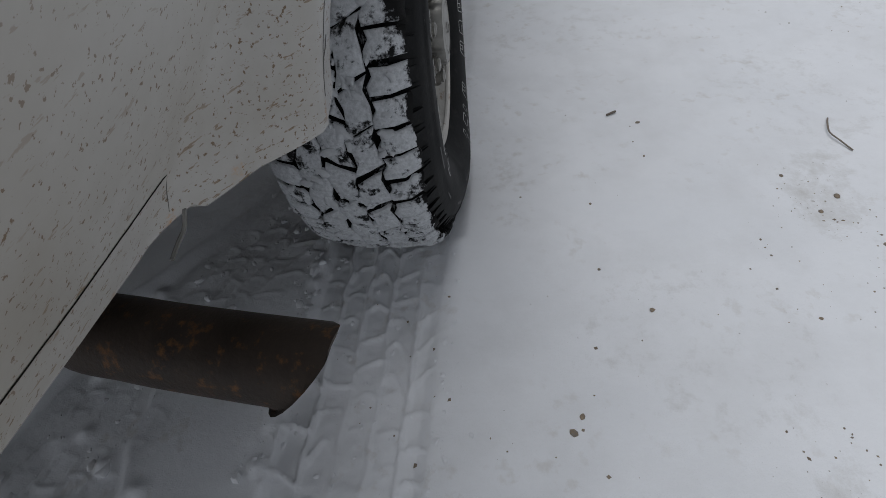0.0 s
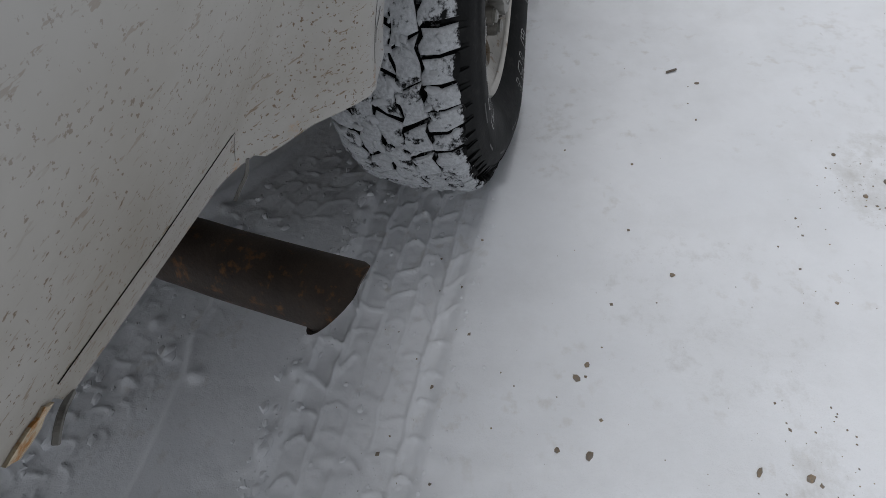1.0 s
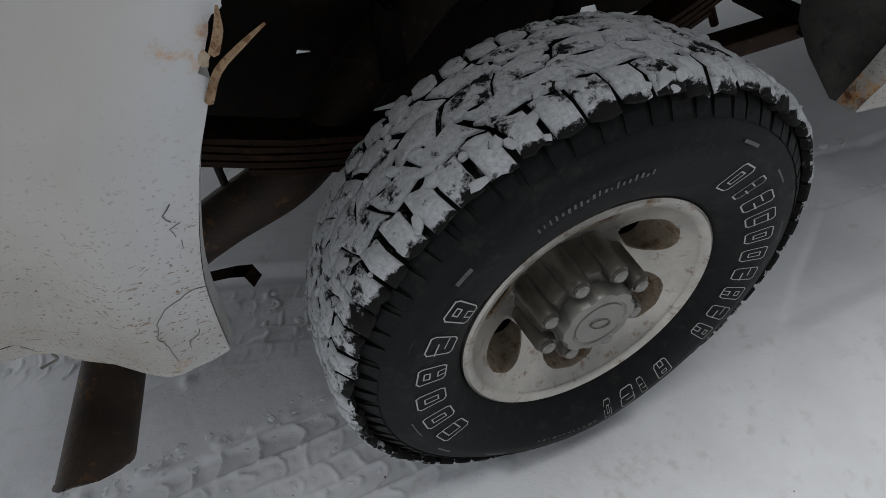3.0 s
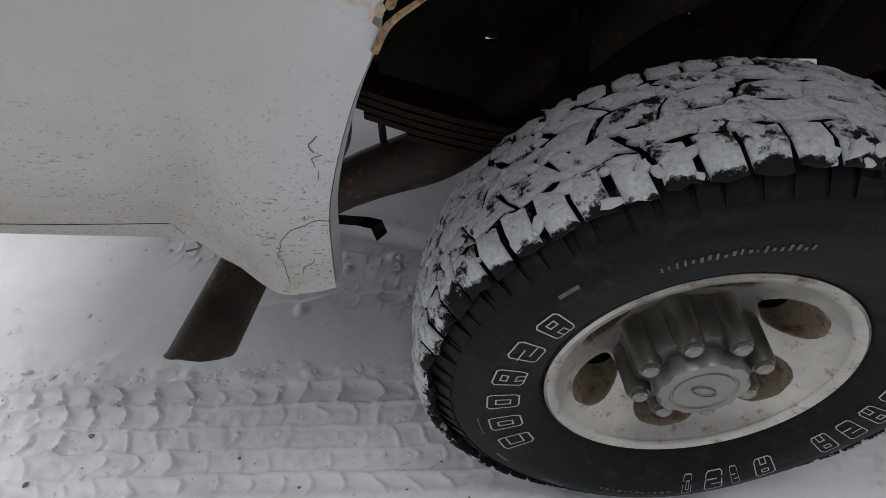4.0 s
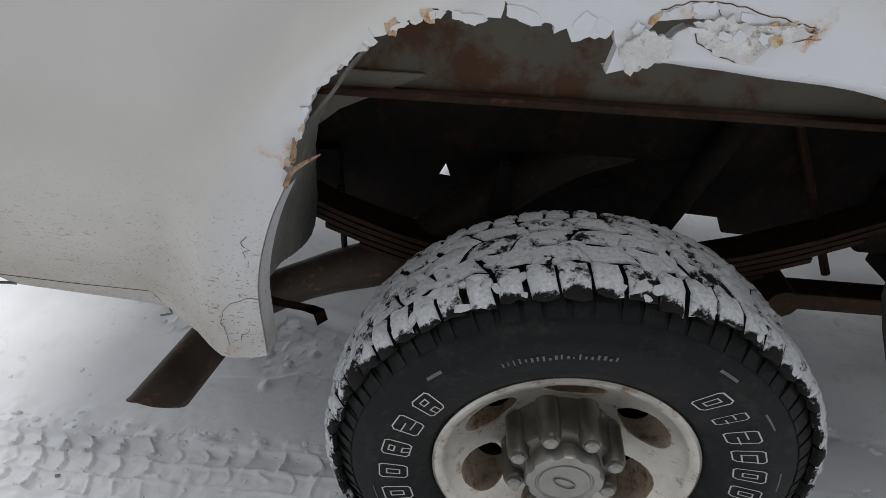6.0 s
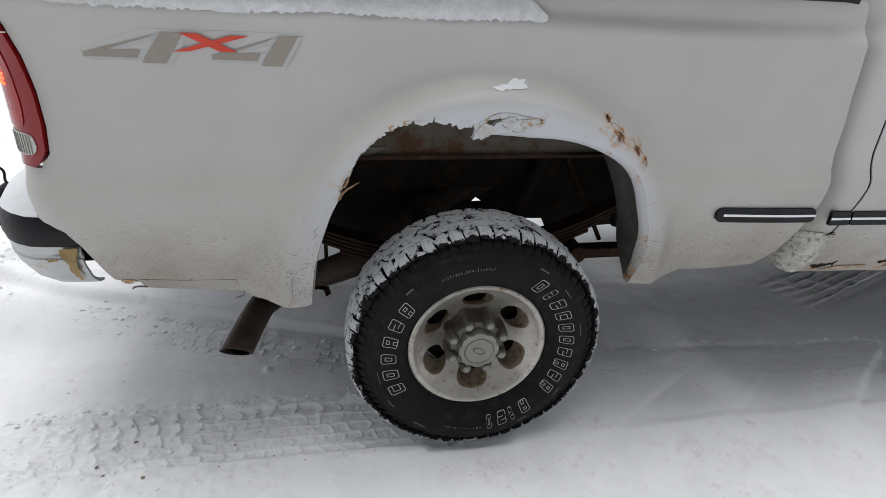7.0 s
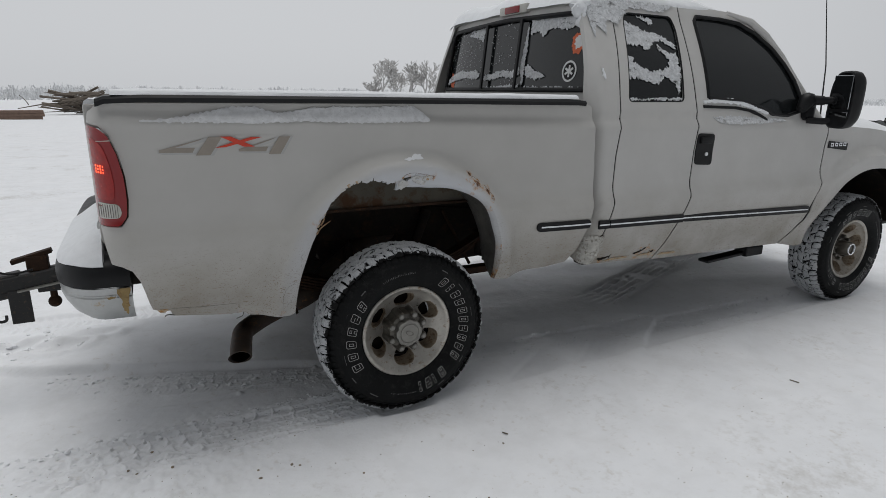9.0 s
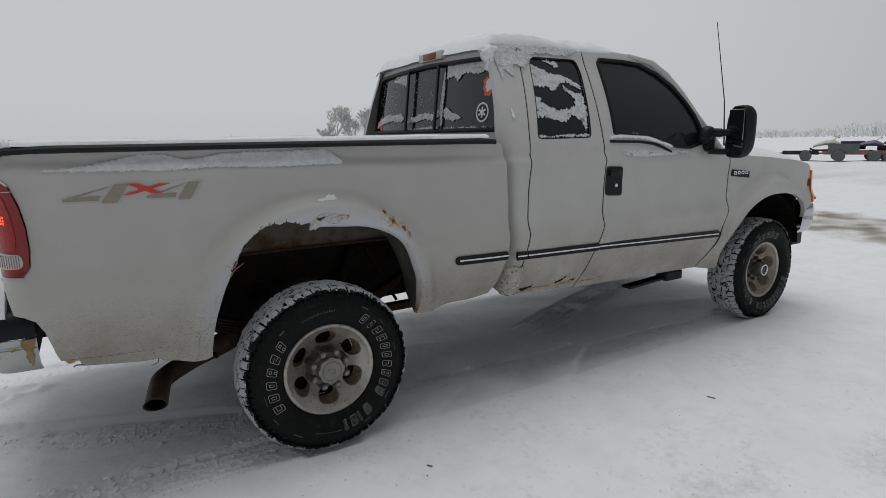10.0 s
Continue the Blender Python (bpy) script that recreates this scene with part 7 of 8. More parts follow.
snow_slab(shelf, shelf_place, "ledge_snow", "thin snow lying along the bed's crease", 0.011, (0, 0.006, 0), LEDGESNOW)
snow_slab(jagged([(-0.02, 1.207), (0.0, 1.202), (0.03, 1.204), (0.075, 1.206), (0.068, 1.216), (0.074, 1.224), (0.04, 1.226), (0.02, 1.214), (-0.02, 1.207)], 0.0018, 83)[:-1], lambda x, z: (x, body_y(x, z) - 0.004, z), "snow_dab", "small dab of snow above the wheel arch")


def snow_strip(points, width, height, name, label, across=(0, 1, 0)):
    """A rounded ridge of snow lying along a line."""
    bm = bmesh.new()
    rows_s = []
    for i, p in enumerate(points):
        p = Vector(p)
        f = 0.75 + 0.5 * (noise.noise(p * 5) * 0.5 + 0.5)
        w = Vector(across)
        rows_s.append([bm.verts.new(p + w * width * u + Vector((0, 0, height * f * v))) for u, v in ((-0.5, 0), (-0.42, 0.6), (-0.15, 1), (0.2, 0.95), (0.45, 0.5), (0.5, 0))])
    for a, b in zip(rows_s, rows_s[1:]):
        for k in range(5):
            bm.faces.new((a[k], a[k + 1], b[k + 1], b[k]))
    bm.faces.new(rows_s[0])
    bm.faces.new(rows_s[-1][::-1])
    bmesh.ops.recalc_face_normals(bm, faces=bm.faces)
    return tagged(part(name, bm, SNOWCAKE, None, "", True), label, "snow", "", "stuff")


snow_strip([(-1.1 + 0.05 * k, 0.085, 1.464) for k in range(42)], 0.08, 0.022, "rail_snow", "thin snow along the bed rail")
snow_strip([(-1.1 + 0.1 * k, 2 * MID - 0.085, 1.464) for k in range(21)], 0.08, 0.024, "rail_snow", "thin snow along the bed rail")
snow_strip([(-1.172, 0.22 + 0.08 * k, 1.428) for k in range(21)], 0.05, 0.02, "tailgate_snow", "snow along the top of the tailgate", (1, 0, 0))

# snow heaped on the bumper's step
bs = bmesh.new()
rows_s = []
for x, y, nx_, ny_ in bumper_line()[2:]:
    rows_s.append([bs.verts.new((x - nx_ * d, y - ny_ * d, z + 0.008 * noise.noise((x * 9, y * 9, d * 9)))) for d, z in ((-0.004, 0.838), (0.012, 0.862), (0.05, 0.89), (0.1, 0.925), (0.15, 0.95))])
for a, b in zip(rows_s, rows_s[1:]):
    for k in range(4):
        bs.faces.new((a[k], a[k + 1], b[k + 1], b[k]))
bmesh.ops.recalc_face_normals(bs, faces=bs.faces)
bmesh.ops.solidify(bs, geom=bs.faces[:], thickness=0.02)
tagged(part("bumper_snow", bs, SNOWCAKE, None, "", True), "snow heaped on the rear bumper step", "snow", "", "stuff")

# roof snow
rs = bmesh.new()
rows_s = []
for i in range(40):
    x = 1.11 + 1.25 * i / 39
    zc = float(np.interp(x, [1.11, 1.14, 1.22, 1.4, 1.75, 2.05, 2.32], [1.96, 2.0, 2.028, 2.043, 2.045, 2.04, 2.015]))
    row = []
    for k in range(49):
        u = -1 + 2 * k / 48
        edge = min(ROOFEDGE, zc - 0.03)
        y0 = cab_side(x, edge)[1]
        s = math.copysign(1 - (1 - abs(u)) ** 1.6, u)
        z = edge + (zc - edge) * (1 - abs(u) ** 3.2)
        thick = 0.034 + 0.022 * smoothstep(1.75, 1.2, x) + 0.026 * noise.noise((x * 3, u * 4, 2)) + 0.012 * noise.noise((x * 14, u * 22, 5))
        thick *= min(1, 0.12 + 6 * (1 - abs(u))) * min(1, 0.25 + 8 * max(0, x - 1.11)) * smoothstep(2.36, 2.0, x)
        row.append(rs.verts.new((x - 0.01, MID + s * (MID - y0), z + thick - 0.004)))
    rows_s.append(row)
for a, b in zip(rows_s, rows_s[1:]):
    for k in range(48):
        rs.faces.new((a[k], a[k + 1], b[k + 1], b[k]))
bmesh.ops.recalc_face_normals(rs, faces=rs.faces)
tagged(part("roof_snow", rs, SNOWCAKE, None, "", True), "uneven snow lying on the cab roof", "snow", "", "stuff")


cs = bmesh.new()
for cx, cy, cz, rx, ry, rz in ((1.13, 0.315, 1.925, 0.035, 0.05, 0.05), (1.135, 0.3, 1.88, 0.022, 0.035, 0.05), (1.15, 0.34, 1.955, 0.05, 0.07, 0.03)):
    bmesh.ops.create_icosphere(cs, subdivisions=3, radius=1, matrix=Matrix.Translation((cx, cy, cz)) @ Matrix.Diagonal((rx, ry, rz, 1)))
for v in cs.verts:
    v.co += Vector((noise.noise(v.co * 30), noise.noise(v.co * 30 + Vector((5, 0, 0))), noise.noise(v.co * 30 + Vector((0, 5, 0))))) * 0.012
tagged(part("corner_snow", cs, SNOWCAKE, None, "", True), "snow packed on the cab's rear corner", "snow", "", "stuff")


def patchy(poly_pts, place, name, label, thick, seed, grow=1.0, step=0.02, material=None):
    return snow_slab(jagged([*poly_pts, poly_pts[0]], 0.0028 * grow, seed)[:-1], place, name, label, step, thick, material)


pillar_place = lambda x, z: (x, cab_side(x, z)[1] - 0.008 - 0.01 * max(0, noise.noise((x * 20, z * 20, 4))) + 0.10 * max(0, (1.13 - x) / 0.065) ** 2, z)
patchy([(1.140, 1.990), (1.15, 1.78), (1.185, 1.85), (1.241, 1.8), (1.263, 1.88), (1.34, 1.86), (1.465, 1.955), (1.633, 1.945), (1.711, 1.95), (1.81, 1.99)], pillar_place, "pillar_snow", "snow clinging below the roof edge", (0, 0.004, 0), 91, 2.0, 0.02, FROST)
patchy([(1.14, 1.62), (1.155, 1.62), (1.155, 1.57), (1.142, 1.57)], pillar_place, "pillar_snow", "small snow patches on the cab corner", (0, 0.006, 0), 93)
glass_place = lambda x, z: (x, cab_side(x, z)[1] + 0.006, z)


def on_quarter(u, v):
    """Across and down the small side window, from 0 to 1."""
    return (1.4 + 0.375 * u) * (1 - v) + (1.29 + 0.41 * u) * v, 1.915 - 0.455 * v


for i, pp in enumerate((
    [(0.02, 0.07), (0.15, 0.1), (0.33, 0.15), (0.36, 0.19), (0.6, 0.2), (0.78, 0.24), (0.9, 0.3), (0.99, 0.33), (0.97, 0.39), (0.82, 0.33), (0.7, 0.28), (0.55, 0.32), (0.44, 0.4), (0.36, 0.41), (0.3, 0.37), (0.12, 0.35), (0.01, 0.36)],
    [(0.6, 0.34), (0.7, 0.37), (0.85, 0.44), (0.98, 0.42), (0.99, 0.6), (0.98, 0.8), (0.93, 0.92), (0.88, 0.82), (0.78, 0.75), (0.7, 0.72), (0.62, 0.75), (0.55, 0.81), (0.38, 0.79), (0.25, 0.76), (0.08, 0.74), (0.01, 0.76), (0.01, 0.52), (0.08, 0.5), (0.14, 0.56), (0.26, 0.62), (0.45, 0.66), (0.66, 0.65), (0.78, 0.6), (0.8, 0.52), (0.7, 0.43), (0.62, 0.4)],
    [(0.04, 0.96), (0.2, 0.985), (0.5, 0.975), (0.75, 0.965), (0.97, 0.96), (0.97, 0.995), (0.03, 0.995)],
    [(0.3, 0.01), (0.55, 0.01), (0.62, 0.05), (0.56, 0.11), (0.5, 0.06), (0.38, 0.04)],
)):
    patchy([on_quarter(u, v) for u, v in pp], glass_place, "glass_snow", "wind-blown snow stuck to the side window", (0, 0.003, 0), 100 + i, 2.6, 0.012, FROST)
patchy([(1.854, 1.461), (1.947, 1.471), (2.102, 1.476), (2.215, 1.458), (2.308, 1.421), (2.411, 1.401), (2.400, 1.381), (2.308, 1.406), (2.153, 1.442), (1.999, 1.451), (1.854, 1.448)], lambda x, z: (x, cab_side(x, z)[1] - 0.008, z), "sill_snow", "snow along the window sill", (0, 0.012, 0), 110, 1.5)
patchy([(1.916, 1.370), (2.060, 1.376), (2.266, 1.370), (2.524, 1.360), (2.575, 1.345), (2.369, 1.335), (2.163, 1.330), (1.978, 1.335)], lambda x, z: (x, cab_side(x, z)[1] - 0.004, z), "sill_snow", "thin snow below the window", (0, 0.003, 0), 111, 2.0, 0.02, FROST)
rear_place = lambda y, z: (REARX(y, z) + 0.004, y, z)
for i, pp in enumerate((
    [(0.270, 1.890), (0.426, 1.908), (0.729, 1.912), (0.729, 1.830), (0.650, 1.840), (0.606, 1.810), (0.538, 1.850), (0.449, 1.840), (0.404, 1.830), (0.337, 1.850), (0.292, 1.830)],
    [(0.751, 1.900), (0.774, 1.790), (0.796, 1.640), (0.762, 1.540), (0.751, 1.540), (0.746, 1.740)],
    [(0.561, 1.600), (0.650, 1.620), (0.718, 1.660), (0.740, 1.640), (0.729, 1.590), (0.628, 1.570), (0.538, 1.585)],
    [(0.796, 1.640), (0.897, 1.620), (0.986, 1.630), (1.098, 1.615), (1.210, 1.600), (1.233, 1.570), (1.098, 1.575), (0.986, 1.590), (0.874, 1.580), (0.796, 1.600)],
    [(0.796, 1.540), (0.986, 1.535), (1.233, 1.522), (1.233, 1.510), (0.986, 1.514), (0.796, 1.518)],
    [(1.278, 1.610), (1.345, 1.640), (1.434, 1.630), (1.546, 1.640), (1.681, 1.620), (1.815, 1.580), (1.838, 1.540), (1.681, 1.570), (1.490, 1.590), (1.322, 1.580)],
    [(1.266, 1.910), (1.434, 1.905), (1.490, 1.870), (1.412, 1.860), (1.322, 1.840), (1.278, 1.820)],
    [(0.253, 1.518), (0.426, 1.528), (0.729, 1.527), (0.729, 1.516), (0.426, 1.514)],
)):
    patchy(pp, rear_place, "glass_snow", "snow stuck to the rear window", (0.002, 0, 0), 120 + i, 2.0, 0.04, FROST)
rnd = random.Random(12)
specks = bmesh.new()
for k in range(420):
    y, z = rnd.uniform(0.84, 1.78), rnd.uniform(1.54, 1.91)
    if abs(y - 1.2) < 0.03 or rnd.random() < 0.3 * (y < 1.1):
        continue
    bmesh.ops.create_icosphere(specks, subdivisions=1, radius=rnd.uniform(0.001, 0.0035), matrix=Matrix.Translation((REARX(y, z) + 0.008, y, z)))
tagged(part("glass_specks", specks, SNOWCAKE, None), "snow flecks frozen to the rear window", "snow", "", "stuff")
# thin snow on the hood
hs = bmesh.new()
rows_s = []
for i in range(16):
    x = 3.06 + 1.12 * i / 15
    zs = float(np.interp(x, [2.98, 3.2, 3.5, 3.85, 4.08, 4.17, 4.23], [1.322, 1.305, 1.285, 1.25, 1.215, 1.185, 1.14]))
    zc = float(np.interp(x, [2.98, 3.2, 3.5, 3.85, 4.08, 4.17, 4.23], [1.385, 1.41, 1.4, 1.365, 1.315, 1.26, 1.175]))
    row = []
    for k in range(25):
        u = -1.0 + 2.0 * k / 24
        y0 = body_y(x, zs) + 0.004
        base = zs + (zc - zs) * (1 - abs(u) ** 4) - 0.012 * math.exp(-(((abs(u) - 0.55) / 0.08) ** 2))
        row.append(hs.verts.new((x, MID + u * (MID - y0), base + (0.008 + 0.014 * max(-0.4, noise.noise((x * 4, u * 5, 9)))) * min(1.0, 0.15 + 6 * (1 - abs(u))))))
    rows_s.append(row)
for a, b in zip(rows_s, rows_s[1:]):
    for k in range(24):
        hs.faces.new((a[k], a[k + 1], b[k + 1], b[k]))
bmesh.ops.recalc_face_normals(hs, faces=hs.faces)
tagged(part("hood_snow", hs, SNOWCAKE, None, "", True), "thin snow blown over the hood", "snow", "", "stuff")


# ---- hitch and trailer tongue ----
part("hitch_receiver", box((-1.4, MID - 0.035, 0.6), (-1.0, MID + 0.035, 0.67), 0.006), BLACKIRON, truck, "black hitch receiver")
part("ball_mount", box((-1.56, MID - 0.03, 0.505), (-1.36, MID + 0.03, 0.545), 0.006), BLACKIRON, truck)
part("ball_mount_drop", box((-1.42, MID - 0.03, 0.505), (-1.37, MID + 0.03, 0.65), 0.006), BLACKIRON, truck)
ball = bmesh.new()
bmesh.ops.create_uvsphere(ball, u_segments=16, v_segments=10, radius=0.03, matrix=Matrix.Translation((-1.5, MID, 0.445)))
tube([(-1.5, MID, 0.445), (-1.5, MID, 0.515)], 0.016, 10, ball)
part("spare_hitch_ball", ball, RUSTIRON, truck, "rusty hitch ball hung under the mount", True)

trailer = empty("trailer_tongue", pose(-2.3, MID, 0.4), "black steel trailer tongue with coupler, cable and safety hook", "trailer")
slope = Matrix.Rotation(radians(-8), 4, "Y")


def beam(a, b, w, h, bm=None):
    """A square steel tube between two points."""
    bm = bm or bmesh.new()
    a, b = Vector(a), Vector(b)
    d = (b - a).normalized()
    s = d.cross(Vector((0, 0, 1))).normalized() * w / 2
    u = s.cross(d).normalized() * h / 2
    r = [[bm.verts.new(p + x * s + y * u) for x, y in ((-1, -1), (1, -1), (1, 1), (-1, 1))] for p in (a, b)]
    for i in range(4):
        j = (i + 1) % 4
        bm.faces.new((r[0][i], r[0][j], r[1][j], r[1][i]))
    bm.faces.new(r[0][::-1])
    bm.faces.new(r[1])
    bmesh.ops.recalc_face_normals(bm, faces=bm.faces)
    bmesh.ops.bevel(bm, geom=bm.edges[:], offset=min(w, h) * 0.08, segments=1, affect="EDGES")
    return bm


part("tongue_beam", beam((-3.1, MID, 0.27), (-1.66, MID, 0.475), 0.08, 0.115), BLACKIRON, trailer, "black steel beam")
part("coupler", beam((-1.76, MID, 0.47), (-1.5, MID, 0.505), 0.09, 0.075), BLACKIRON, trailer, "black ball coupler")
nose = bmesh.new()
bmesh.ops.create_uvsphere(nose, u_segments=16, v_segments=10, radius=0.055, matrix=Matrix.Translation((-1.51, MID, 0.505)) @ Matrix.Diagonal((1, 1, 0.75, 1)))
part("coupler_nose", nose, BLACKIRON, trailer, "", True)
part("coupler_rim", box((-1.68, MID - 0.06, 0.452), (-1.47, MID + 0.06, 0.464), 0.005, None, slope), CAPGREY, trailer)
part("latch_lever", beam((-1.69, MID, 0.58), (-1.52, MID, 0.625), 0.045, 0.022), RUSTIRON, trailer)
part("latch_block", box((-1.63, MID - 0.03, 0.53), (-1.54, MID + 0.03, 0.605), 0.006), RUSTIRON, trailer)
part("jack_plate", box((-1.72, MID - 0.05, 0.28), (-1.63, MID - 0.04, 0.45), 0.004), BLACKIRON, trailer)
part("brake_cable", tube(curve_through([(-1.6, MID - 0.06, 0.55), (-1.68, MID - 0.07, 0.54), (-1.73, MID - 0.08, 0.56), (-1.73, MID - 0.08, 0.61), (-1.765, MID - 0.08, 0.63), (-1.8, MID - 0.08, 0.59), (-1.825, MID - 0.07, 0.52), (-1.805, MID - 0.06, 0.44)]), 0.005, 8), BLACKPL, trailer, "looped black cable", True)
part("hook_chain", tube(curve_through([(-1.79, MID - 0.06, 0.43), (-1.80, MID - 0.065, 0.36), (-1.77, MID - 0.065, 0.31), (-1.74, MID - 0.065, 0.31), (-1.735, MID - 0.065, 0.335)]), 0.007, 8), BLACKIRON, trailer, "safety hook", True)
for k in range(4):
    z = 0.45 - 0.022 * k
    part("chain_link", tube([(-1.80 + 0.008 * math.cos(a), MID - 0.058 + 0.008 * (k % 2) * math.cos(a), z + 0.015 * math.sin(a)) for a in [2 * math.pi * j / 10 for j in range(11)]], 0.003, 6), RUSTIRON, trailer)
part("strap_wrap", tube([(-1.78, MID + 0.052 * math.cos(a), 0.455 + 0.068 * math.sin(a)) for a in [2 * math.pi * j / 14 for j in range(15)]], 0.012, 8), BLACKPL, trailer, "black strap round the beam", True)
part("wiring_cord", tube(curve_through([(-1.94, MID - 0.05, 0.5), (-1.95, MID - 0.06, 0.42), (-1.96, MID - 0.06, 0.3), (-1.955, MID - 0.06, 0.2), (-1.945, MID - 0.06, 0.14), (-1.94, MID - 0.06, 0.1)]), [0.016] * 12 + [0.013] * 6 + [0.004] * 13, 8), BLACKPL, trailer, "hanging wiring cord", True)
part("wiring_plug", box((-1.955, MID - 0.075, 0.07), (-1.925, MID - 0.045, 0.105), 0.005), BLACKPL, trailer, "plug at the cord's end")
part("perforated_bracket", box((-2.07, MID - 0.058, 0.29), (-2.03, MID - 0.05, 0.49), 0.003), CAPGREY, trailer, "perforated steel bracket")
for k in range(5):
    part("bracket_hole", tube([(-2.05, MID - 0.0595, 0.31 + 0.035 * k), (-2.05, MID - 0.0575, 0.31 + 0.035 * k)], 0.006, 8), BLACKIRON, trailer)
tagged(part("tongue_snow", beam((-3.06, MID, 0.419), (-1.81, MID, 0.595), 0.06, 0.012), SNOWCAKE, None), "thin snow on the trailer tongue", "snow", "", "stuff")


trailer.matrix_basis = pose(-2.26, MID, 0.485)


# ---- loose things on the snow ----
def pebble(x, y, s, seed):
    r = random.Random(seed)
    bm = bmesh.new()
    bmesh.ops.create_icosphere(bm, subdivisions=1, radius=s, matrix=Matrix.Diagonal((r.uniform(0.7, 1.3), r.uniform(0.6, 1.0), r.uniform(0.4, 0.7), 1)))
    for v in bm.verts:
        v.co *= r.uniform(0.75, 1.2)
    return part("pebble", bm, STONE, None, "", False, pose(x, y, gz(x, y) + s * 0.15, 0, 0, r.uniform(0, 360)))


for k, (x, y, s) in enumerate(((0.258, -0.448, 0.008), (0.111, -0.439, 0.006), (-0.066, -0.293, 0.005), (-0.36, -0.373, 0.01), (-0.583, -0.225, 0.012), (-0.612, -0.209, 0.011), (-0.257, -0.29, 0.005), (-0.384, -0.655, 0.008), (-1.124, 0.164, 0.013), (-1.211, 0.059, 0.012), (-1.18, 0.02, 0.01), (-1.05, -0.02, 0.012), (-1.3, -0.1, 0.012), (-1.2, -0.2, 0.013), (-0.95, -0.3, 0.011), (-1.45, -0.05, 0.014), (0.02, -0.72, 0.009), (-0.05, -0.81, 0.012), (-0.1, -0.76, 0.01), (-0.3, -0.95, 0.012), (-0.742, -0.237, 0.011), (-0.742, -0.187, 0.01), (-0.725, -0.484, 0.01), (-0.721, -0.555, 0.011), (-0.281, -0.86, 0.011), (-0.21, -0.833, 0.008))):
    tagged(pebble(x, y, s * 0.68, k), "small dark pebble lying on the snow", "pebble", "pebbles on the snow")
grit = bmesh.new()
rnd = random.Random(44)
for cx, cy, rx, ry, count in ((-1.35, -0.25, 0.65, 0.4, 260), (-0.09, -0.735, 0.09, 0.065, 42), (-0.27, -0.87, 0.14, 0.09, 120), (-0.72, -0.57, 0.11, 0.08, 60), (-0.205, -0.617, 0.03, 0.02, 9), (-0.3, -0.7, 0.3, 0.12, 40), (-0.35, -1.05, 0.34, 0.16, 90), (1.25, -1.15, 0.7, 0.25, 90), (2.25, -1.4, 0.6, 0.35, 90), (-0.4, -0.35, 0.6, 0.25, 30), (0.9, -0.7, 1.5, 0.6, 40), (-0.8, 0.12, 0.5, 0.15, 45)):
    for k in range(count):
        a, q = rnd.uniform(0, 2 * math.pi), rnd.random() ** 0.7 * 1.25
        x, y = cx + rx * q * math.cos(a), cy + ry * q * math.sin(a)
        s = rnd.choice((0.0012, 0.0016, 0.0022, 0.003, 0.0045))
        r0 = Vector((rnd.uniform(-1, 1), rnd.uniform(-1, 1), 0)).normalized() * s * rnd.uniform(0.7, 1.4)
        c = Vector((x, y, gz(x, y)))
        r1 = Vector((-r0.y, r0.x, 0)) * rnd.uniform(0.6, 1.0)
        top, vs = grit.verts.new(c + Vector((0, 0, s * 0.5))), [grit.verts.new(c + d + Vector((0, 0, -0.001))) for d in (r0, r1, -r0, -r1)]
        for i in range(4):
            grit.faces.new((vs[i], vs[(i + 1) % 4], top))
tagged(part("grit", grit, STONE, None), "dark grit scattered over the snow", "grit", "", "stuff")


def crumbs(runs, seed):
    """Small broken lumps of snow; each run is (x0, x1, line, spread, count, largest)."""
    r = np.random.RandomState(seed)
    vs, fs = [], []
    for x0, x1, line, spread, count, big in runs:
        xs = r.uniform(x0, x1, count)
        ys = np.array([line(x) for x in xs]) + r.normal(0, spread, count)
        zs = ground_height(xs, ys)
        for x, y, z in zip(xs, ys, zs):
            size = 0.0018 + big * r.rand() ** 3
            k0 = len(vs)
            wob = r.uniform(0.6, 1.3, 6)
            flat, turn_ = r.uniform(0.45, 0.9), r.uniform(0, 6.28)
            for h, f in ((-0.3, 0.8), (0.35, 1.0), (0.8, 0.55)):
                for k in range(6):
                    a = turn_ + k * math.pi / 3
                    vs.append((x + size * f * wob[k] * math.cos(a) * 1.25, y + size * f * wob[k] * math.sin(a), z + size * h * flat * (0.8 + 0.4 * wob[(k + 2) % 6])))
            fs += [(k0 + j * 6 + k, k0 + j * 6 + (k + 1) % 6, k0 + j * 6 + 6 + (k + 1) % 6, k0 + j * 6 + 6 + k) for j in range(2) for k in range(6)]
            fs.append(tuple(k0 + 12 + k for k in range(6)))
    return tagged(part("snow_crumbs", (vs, fs), SNOW, None, "", True), "loose crumbs of snow along the tyre tracks", "snow crumbs", "", "stuff")


ahead_line = lambda x: float(np.interp(x, [0.3, 0.7, 1.5, 2.5, 3.6], [0.44, 0.42, 0.325, 0.235, 0.15]))
crumbs([
    (-1.7, -0.12, lambda x: 0.295, 0.018, 260, 0.009),
    (-1.7, -0.12, lambda x: 0.15, 0.08, 240, 0.005),
    (-1.6, -0.2, lambda x: 0.005, 0.012, 90, 0.005),
    (-1.75, -0.95, lambda x: -0.1, 0.2, 300, 0.008),
    (-1.6, 0.1, lambda x: 0.9 - 0.4 * (x + 1.37), 0.07, 260, 0.011),
    (0.35, 3.4, lambda x: ahead_line(x) + 0.1, 0.018, 200, 0.011),
    (0.35, 3.4, lambda x: ahead_line(x) - 0.1, 0.02, 160, 0.009),
    (0.35, 3.4, lambda x: ahead_line(x), 0.05, 90, 0.007),
    (-2.4, -1.4, lambda x: 1.5, 0.12, 160, 0.016),
], 17)


